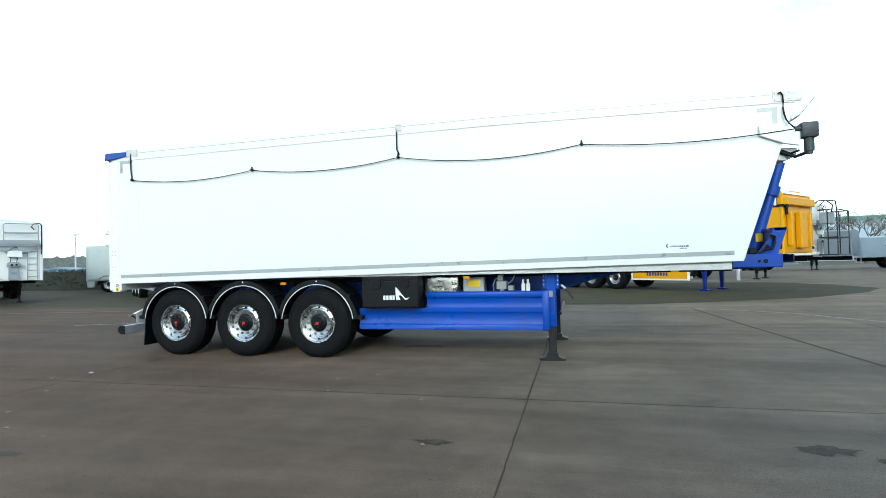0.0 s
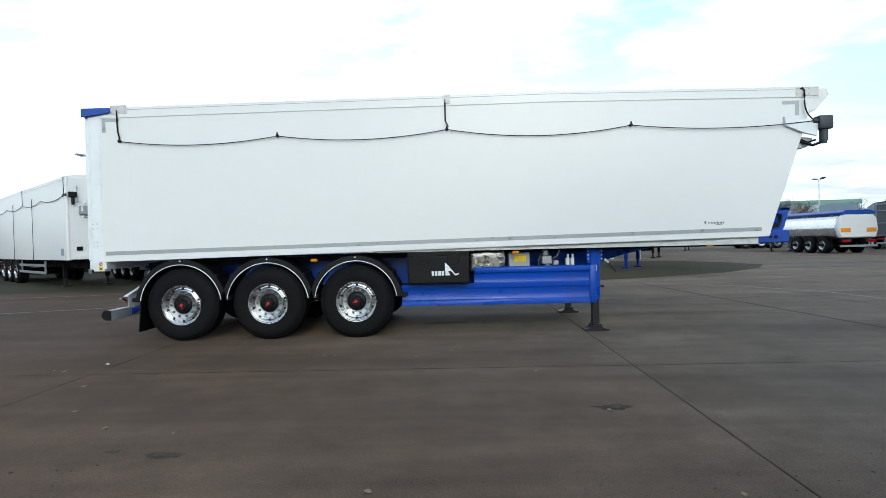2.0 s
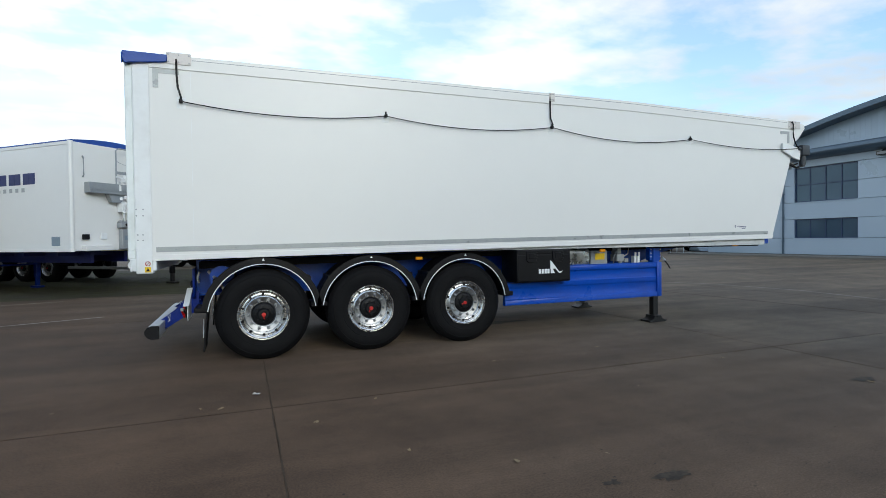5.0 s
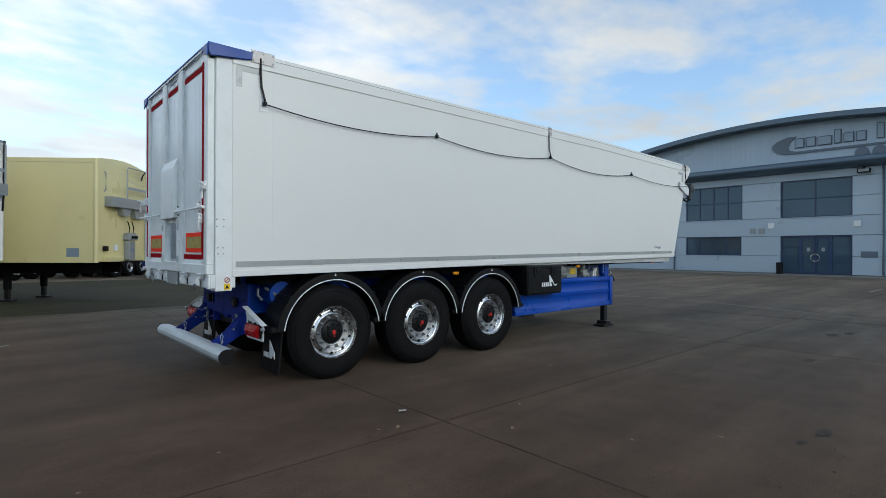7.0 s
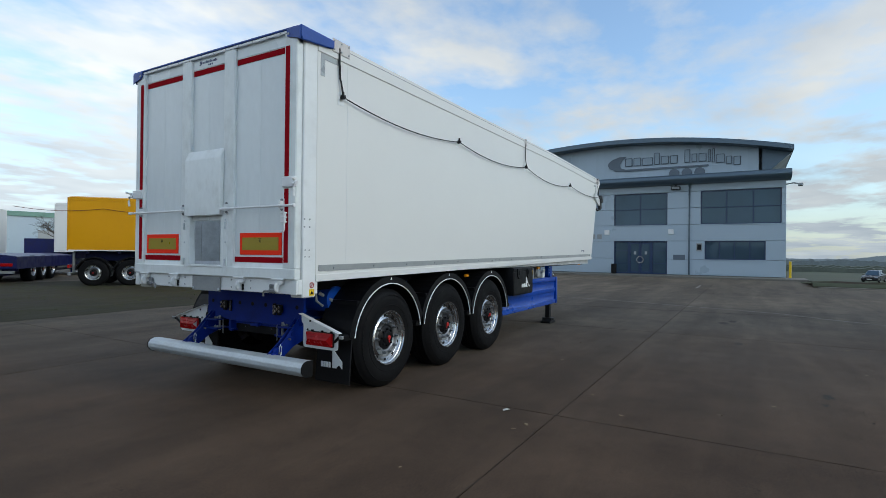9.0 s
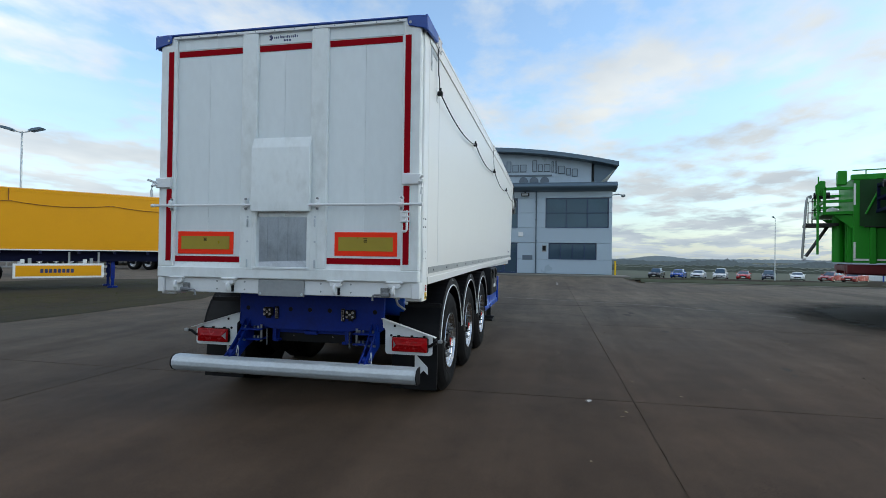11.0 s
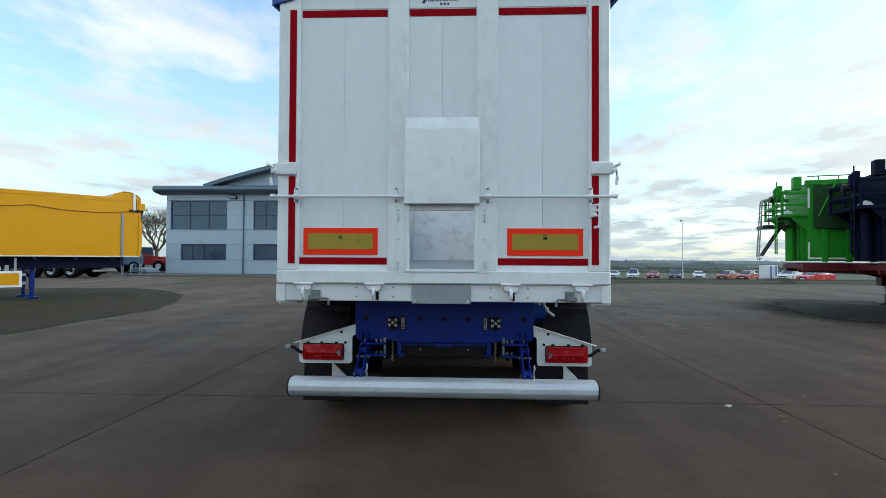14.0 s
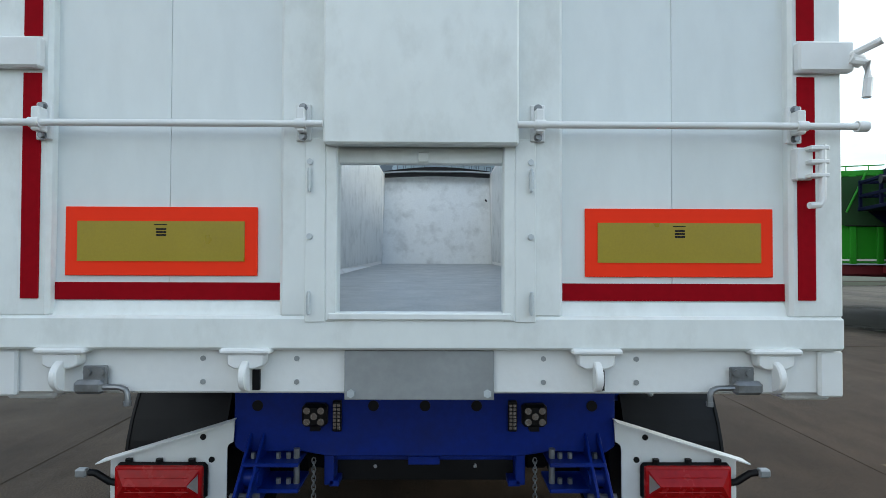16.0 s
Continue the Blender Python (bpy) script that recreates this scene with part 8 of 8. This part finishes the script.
solid("hedge", bm, HEDGE, "clipped dark hedge behind the lorries", "hedge", kind="stuff", smooth=0)


def limb(vs, fs, p, q, r0, r1, sides):
    d = (q - p).to_track_quat("Z", "Y")
    base = len(vs)
    for c, r in ((p, r0), (q, r1)):
        for k in range(sides):
            a = 2 * math.pi * k / sides
            vs.append(tuple(c + d @ Vector((r * math.cos(a), r * math.sin(a), 0))))
    for k in range(sides):
        fs.append((base + k, base + (k + 1) % sides, base + sides + (k + 1) % sides, base + sides + k))


def grow(vs, fs, p, d, length, r, depth, rng):
    mid = p + d * length * 0.5 + Vector((rng.uniform(-1, 1), rng.uniform(-1, 1), rng.uniform(-1, 1))) * length * 0.06
    q = p + d * length
    sides = 6 if depth > 4 else 3
    limb(vs, fs, p, mid, r, r * 0.82, sides)
    limb(vs, fs, mid, q, r * 0.82, r * 0.62, sides)
    if depth == 0:
        return
    for k in range(3 if depth > 1 else 4):
        axis = Vector((rng.uniform(-1, 1), rng.uniform(-1, 1), rng.uniform(-0.35, 0.7))).normalized()
        nd = (d * rng.uniform(0.6, 1.0) + axis * rng.uniform(0.5, 0.8)).normalized()
        grow(vs, fs, p + d * length * rng.uniform(0.55, 1.0), nd, length * rng.uniform(0.6, 0.8), max(0.006, r * 0.56), depth - 1, rng)


def bare_tree(label, at, h, seed, depth=5, group="bare winter trees"):
    rng = random.Random(seed)
    t = thing("tree", label, "tree", group, at)
    bm = B()
    rod(bm, (0, 0, 0), (0, 0, h * 0.24), h * 0.028, 10, h * 0.022)
    part("trunk", bm, TWIG, t)
    vs, fs = [], []
    for k in range(6):
        a = k * 1.047 + rng.uniform(-0.3, 0.3)
        up_ = rng.uniform(0.45, 1.2)
        d = Vector((math.cos(a) * 0.75, math.sin(a) * 0.75, up_)).normalized()
        grow(vs, fs, Vector((0, 0, h * rng.uniform(0.17, 0.24))), d, h * 0.25, h * 0.013, depth - 1, rng)
    me = bpy.data.meshes.new("crown")
    me.from_pydata(vs, [], fs)
    me.materials.append(TWIG)
    part("crown", me, TWIG, t)
    return t


bare_tree("broad bare winter tree beside the office", pose(57, 50.5, 0), 10.0, 3, 7)
t2 = bare_tree("bare winter tree on the far boundary", pose(56, 80, 0), 8, 7, 6)
for k, (x, y, s, rz) in enumerate(((46, 78, 1.0, 40), (40, 76, 0.9, 100), (34, 74, 1.1, 200), (62, 76, 1.1, 10), (50, 84, 1.2, 300), (28, 73, 0.85, 70), (70, 78, 1.2, 150), (20, 75, 0.9, 250), (8, 70, 0.8, 20), (-4, 72, 0.9, 130), (76, 70, 1.0, 222), (2, 55, 0.62, 90))):
    c = copy_thing(t2, pose(x, y, 0, 0, 0, rz))
    c.scale = (s, s, s)
# far woods and ridges round the horizon: uneven strips, distance haze put into their base colours
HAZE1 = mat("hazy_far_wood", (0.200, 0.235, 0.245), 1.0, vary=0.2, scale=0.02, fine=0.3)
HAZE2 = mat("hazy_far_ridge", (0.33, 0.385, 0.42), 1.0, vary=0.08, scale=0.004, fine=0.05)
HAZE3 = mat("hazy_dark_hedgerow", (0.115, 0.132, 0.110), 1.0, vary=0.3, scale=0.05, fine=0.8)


def ridge(name, label, radius, base, amp, freq, material, seed, a0=0, a1=360, rough=0.0, hump=None):
    bm = B()
    n = int((a1 - a0) * (9 if rough else 2))
    prev = None
    for i in range(n + 1):
        a = radians(a0 + (a1 - a0) * i / n)
        h = base + amp * (0.5 + noise.noise(Vector((math.cos(a) * freq, math.sin(a) * freq, seed))))
        if rough:
            h += rough * abs(noise.noise(Vector((a * 90, seed, 0)))) + rough * 0.6 * abs(noise.noise(Vector((a * 300, seed, 5))))
        if hump:
            h += hump[1] * math.exp(-((math.degrees(a) - hump[0]) / hump[2]) ** 2)
        p = (radius * math.cos(a), radius * math.sin(a))
        cur = (bm.verts.new((*p, -40)), bm.verts.new((*p, h)), bm.verts.new((p[0] * 1.04, p[1] * 1.04, h)))
        if prev:
            bm.faces.new((prev[0], cur[0], cur[1], prev[1]))
            bm.faces.new((prev[1], cur[1], cur[2], prev[2]))
        prev = cur
    bmesh.ops.recalc_face_normals(bm, faces=bm.faces[:])
    return solid(name, bm, material, label, "distance", kind="structure", smooth=0)


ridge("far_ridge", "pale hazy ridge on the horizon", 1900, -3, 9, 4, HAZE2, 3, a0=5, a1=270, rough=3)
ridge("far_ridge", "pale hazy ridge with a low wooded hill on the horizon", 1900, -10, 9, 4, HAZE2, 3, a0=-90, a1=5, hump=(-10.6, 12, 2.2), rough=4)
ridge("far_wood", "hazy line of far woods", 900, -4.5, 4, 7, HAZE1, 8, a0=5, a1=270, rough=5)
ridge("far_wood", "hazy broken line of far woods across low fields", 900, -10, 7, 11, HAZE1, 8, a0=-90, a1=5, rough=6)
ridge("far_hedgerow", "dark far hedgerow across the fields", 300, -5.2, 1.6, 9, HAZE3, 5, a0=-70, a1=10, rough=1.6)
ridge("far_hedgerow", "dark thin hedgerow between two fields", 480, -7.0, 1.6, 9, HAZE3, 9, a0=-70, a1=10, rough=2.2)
HAZE4 = mat("hazy_bare_boundary_trees", (0.150, 0.160, 0.150), 1.0, vary=0.45, scale=0.15, fine=1.6)
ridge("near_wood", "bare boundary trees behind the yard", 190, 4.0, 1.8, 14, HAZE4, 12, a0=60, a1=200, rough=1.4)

# large shed with a green fascia, far behind the trailers
shed = thing("warehouse", "long pale grey warehouse with a green fascia", "building", at=pose(22, 96, 0, 0, 0, -6))
bm = B()
box(bm, -40, 45, 0, 20, 0, 6.2)
part("wall", bm, CLAD, shed)
part("fascia", box(B(), -40.2, 45.2, -0.25, 20.2, 6.2, 6.9), mat("green_fascia", (0.15, 0.29, 0.24), 0.5, vary=0.08, scale=0.5), shed)
for k in range(6):
    part("loading_door", box(B(), -36 + k * 13, -32 + k * 13, -0.05, 0.02, 0, 4.2), DULL, shed)
# blue sheeted stacks behind the hedge
SHEET = mat("blue_sheeting", (0.10, 0.165, 0.22), 0.5, vary=0.15, scale=0.6)
for k, x in enumerate((-76, -64, -52, -40)):
    solid("sheeted_stack", prism(B(), [(0, 0), (11, 0), (10.6, 1.6), (9, 1.95), (6, 1.7), (2, 2.0), (0.3, 1.6)], "y", 0, 3, bevel=0.1), SHEET, "low stack under blue sheeting beyond the hedge", "stack", "sheeted stacks", at=pose(x, 50, 0))

# ---- red telehandler beside the office ----
tele = thing("telehandler", "red telehandler with black cab frame parked beside the office", "telehandler", at=pose(38.6, 40.4, 0, 0, 0, -70))
RED = mat("red_machine_paint", (0.40, 0.018, 0.02), 0.35, vary=0.1, scale=2)
bm = B()
prism(bm, [(-2.1, 0.75), (1.6, 0.6), (2.0, 0.85), (2.0, 1.15), (-0.8, 1.3), (-2.1, 1.35)], "y", -0.9, 0.9, bevel=0.05)
part("body", bm, RED, tele)
bm = B()
prism(bm, [(-0.8, 1.25), (0.7, 1.15), (0.5, 2.2), (0.2, 2.3), (-0.7, 2.3)], "y", 0.1, 0.9, bevel=0.05)
part("cab_glass", bm, GLASS, tele)
bm = B()
box(bm, -0.75, 0.45, 0.1, 0.9, 2.28, 2.38, bevel=0.03)
for x, y in ((-0.78, 0.12), (-0.78, 0.88), (0.55, 0.12), (0.55, 0.88)):
    rod(bm, (x, y, 1.2), (x * 0.85, y, 2.3), 0.045, 8)
part("cab_frame", bm, BLACK_STEEL, tele)
bm = B()
prism(bm, [(-2.0, 1.75), (-2.0, 2.05), (2.4, 1.25), (2.4, 0.98)], "y", -0.45, -0.15, bevel=0.03)
part("boom", bm, RED, tele)
bm = B()
box(bm, 2.35, 2.5, -0.8, 0.5, 0.45, 1.25, bevel=0.02)
for y in (-0.6, 0.3):
    box(bm, 2.45, 3.5, y - 0.06, y + 0.06, 0.42, 0.48)
part("forks", bm, BLACK_STEEL, tele)
for x in (-1.4, 1.3):
    for y, s in ((-1.15, 0), (1.15, 180)):
        bm = B()
        lathe(bm, [(0.25, 0.02), (0.27, 0.0), (0.45, 0.0), (0.5, 0.05), (0.5, 0.35), (0.25, 0.36)], 28)
        for k in range(16):
            box(bm, -0.03, 0.03, 0.0, 0.34, 0.49, 0.53, m=Matrix.Rotation(2 * math.pi * k / 16, 4, "Y"))
        w = part("wheel", bm, RUBBER, tele, at=pose(x, y, 0.52, 0, 0, s))
        bm = B()
        lathe(bm, [(0.0, 0.06), (0.1, 0.04), (0.2, 0.08), (0.26, 0.01)], 20)
        part("rim", bm, WHITE_STEEL, w)
# low white cover on the ground by it
solid("pale_cover", prism(B(), [(0, 0), (3.2, 0), (2.9, 0.3), (1.6, 0.42), (0.4, 0.3)], "y", 0, 1.2, bevel=0.06), GREYBLUE, "pale blue-grey sheet bundle lying on the ground", "bundle", at=pose(31.5, 34.6, 0.1, 0, 0, 60))

# grey-blue tractor unit parked by the tank trailers
tr = thing("tractor_unit", "dark grey-blue tractor unit with a black rear mast", "lorry", at=pose(33.3, 39.0, 0, 0, 0, -32))
CABP = mat("grey_blue_cab_paint", (0.16, 0.245, 0.30), 0.4, vary=0.08, scale=2)
part("cab_body", prism(B(), [(-0.9, 0.75), (1.0, 0.6), (1.05, 1.4), (0.95, 1.55), (0.75, 2.35), (-0.9, 2.4)], "y", -1.15, 1.15, bevel=0.06), CABP, tr)
part("windscreen", prism(B(), [(0.97, 1.50), (0.80, 2.22), (0.84, 2.22), (1.01, 1.50)], "y", -1.0, 1.0), GLASS, tr)
for y in (-1.16, 1.15):
    part("side_window", box(B(), -0.5, 0.7, y, y + 0.012, 1.5, 2.2, bevel=0.003), GLASS, tr)
part("bumper", box(B(), 0.95, 1.15, -1.15, 1.15, 0.35, 0.75, bevel=0.04), BLACK, tr)
part("chassis", box(B(), -3.6, 0.6, -0.45, 0.45, 0.6, 0.85, bevel=0.02), BLACK_STEEL, tr)
for y in (-0.6, 0.6):
    part("rear_mast", box(B(), -1.15, -1.02, y - 0.06, y + 0.06, 0.85, 2.6, bevel=0.01), BLACK_STEEL, tr)
part("mast_head", box(B(), -1.2, -1.0, -0.7, 0.7, 2.5, 2.62, bevel=0.01), BLACK_STEEL, tr)
wheelset(tr, (0.2, -2.8), -1.15, 1.15)

# grey bulk tipping trailer with a barred rear door, parked tail-on
SLATE = mat("dark_slate_door", (0.085, 0.085, 0.092), 0.5, vary=0.12, scale=2)
bulk = box_trailer("bulk_trailer", "grey bulk trailer with a dark barred rear door", pose(35.24, 44.75, 0, 0, 0, 55), GREYBLUE, L=8.0, zb=0.95, zt=3.45, gantry=False, sticker=False, group="far trailers", tarp=BLACK, axle=1.6)
rd = part("rear_gate", box(B(), -8.10, -8.055, 0.02, 2.48, 0.98, 3.42, bevel=0.01), SLATE, bulk, "dark rear gate with pale bars")
for y in (0.08, 0.86, 1.64, 2.42):
    part("gate_bar", box(B(), -8.16, -8.10, y - 0.04, y + 0.04, 1.0, 3.40, bevel=0.01), GREYBLUE, rd)
for z in (1.05, 1.95, 2.85, 3.34):
    part("gate_bar", box(B(), -8.15, -8.10, 0.12, 2.38, z - 0.035, z + 0.035, bevel=0.01), GREYBLUE, rd)
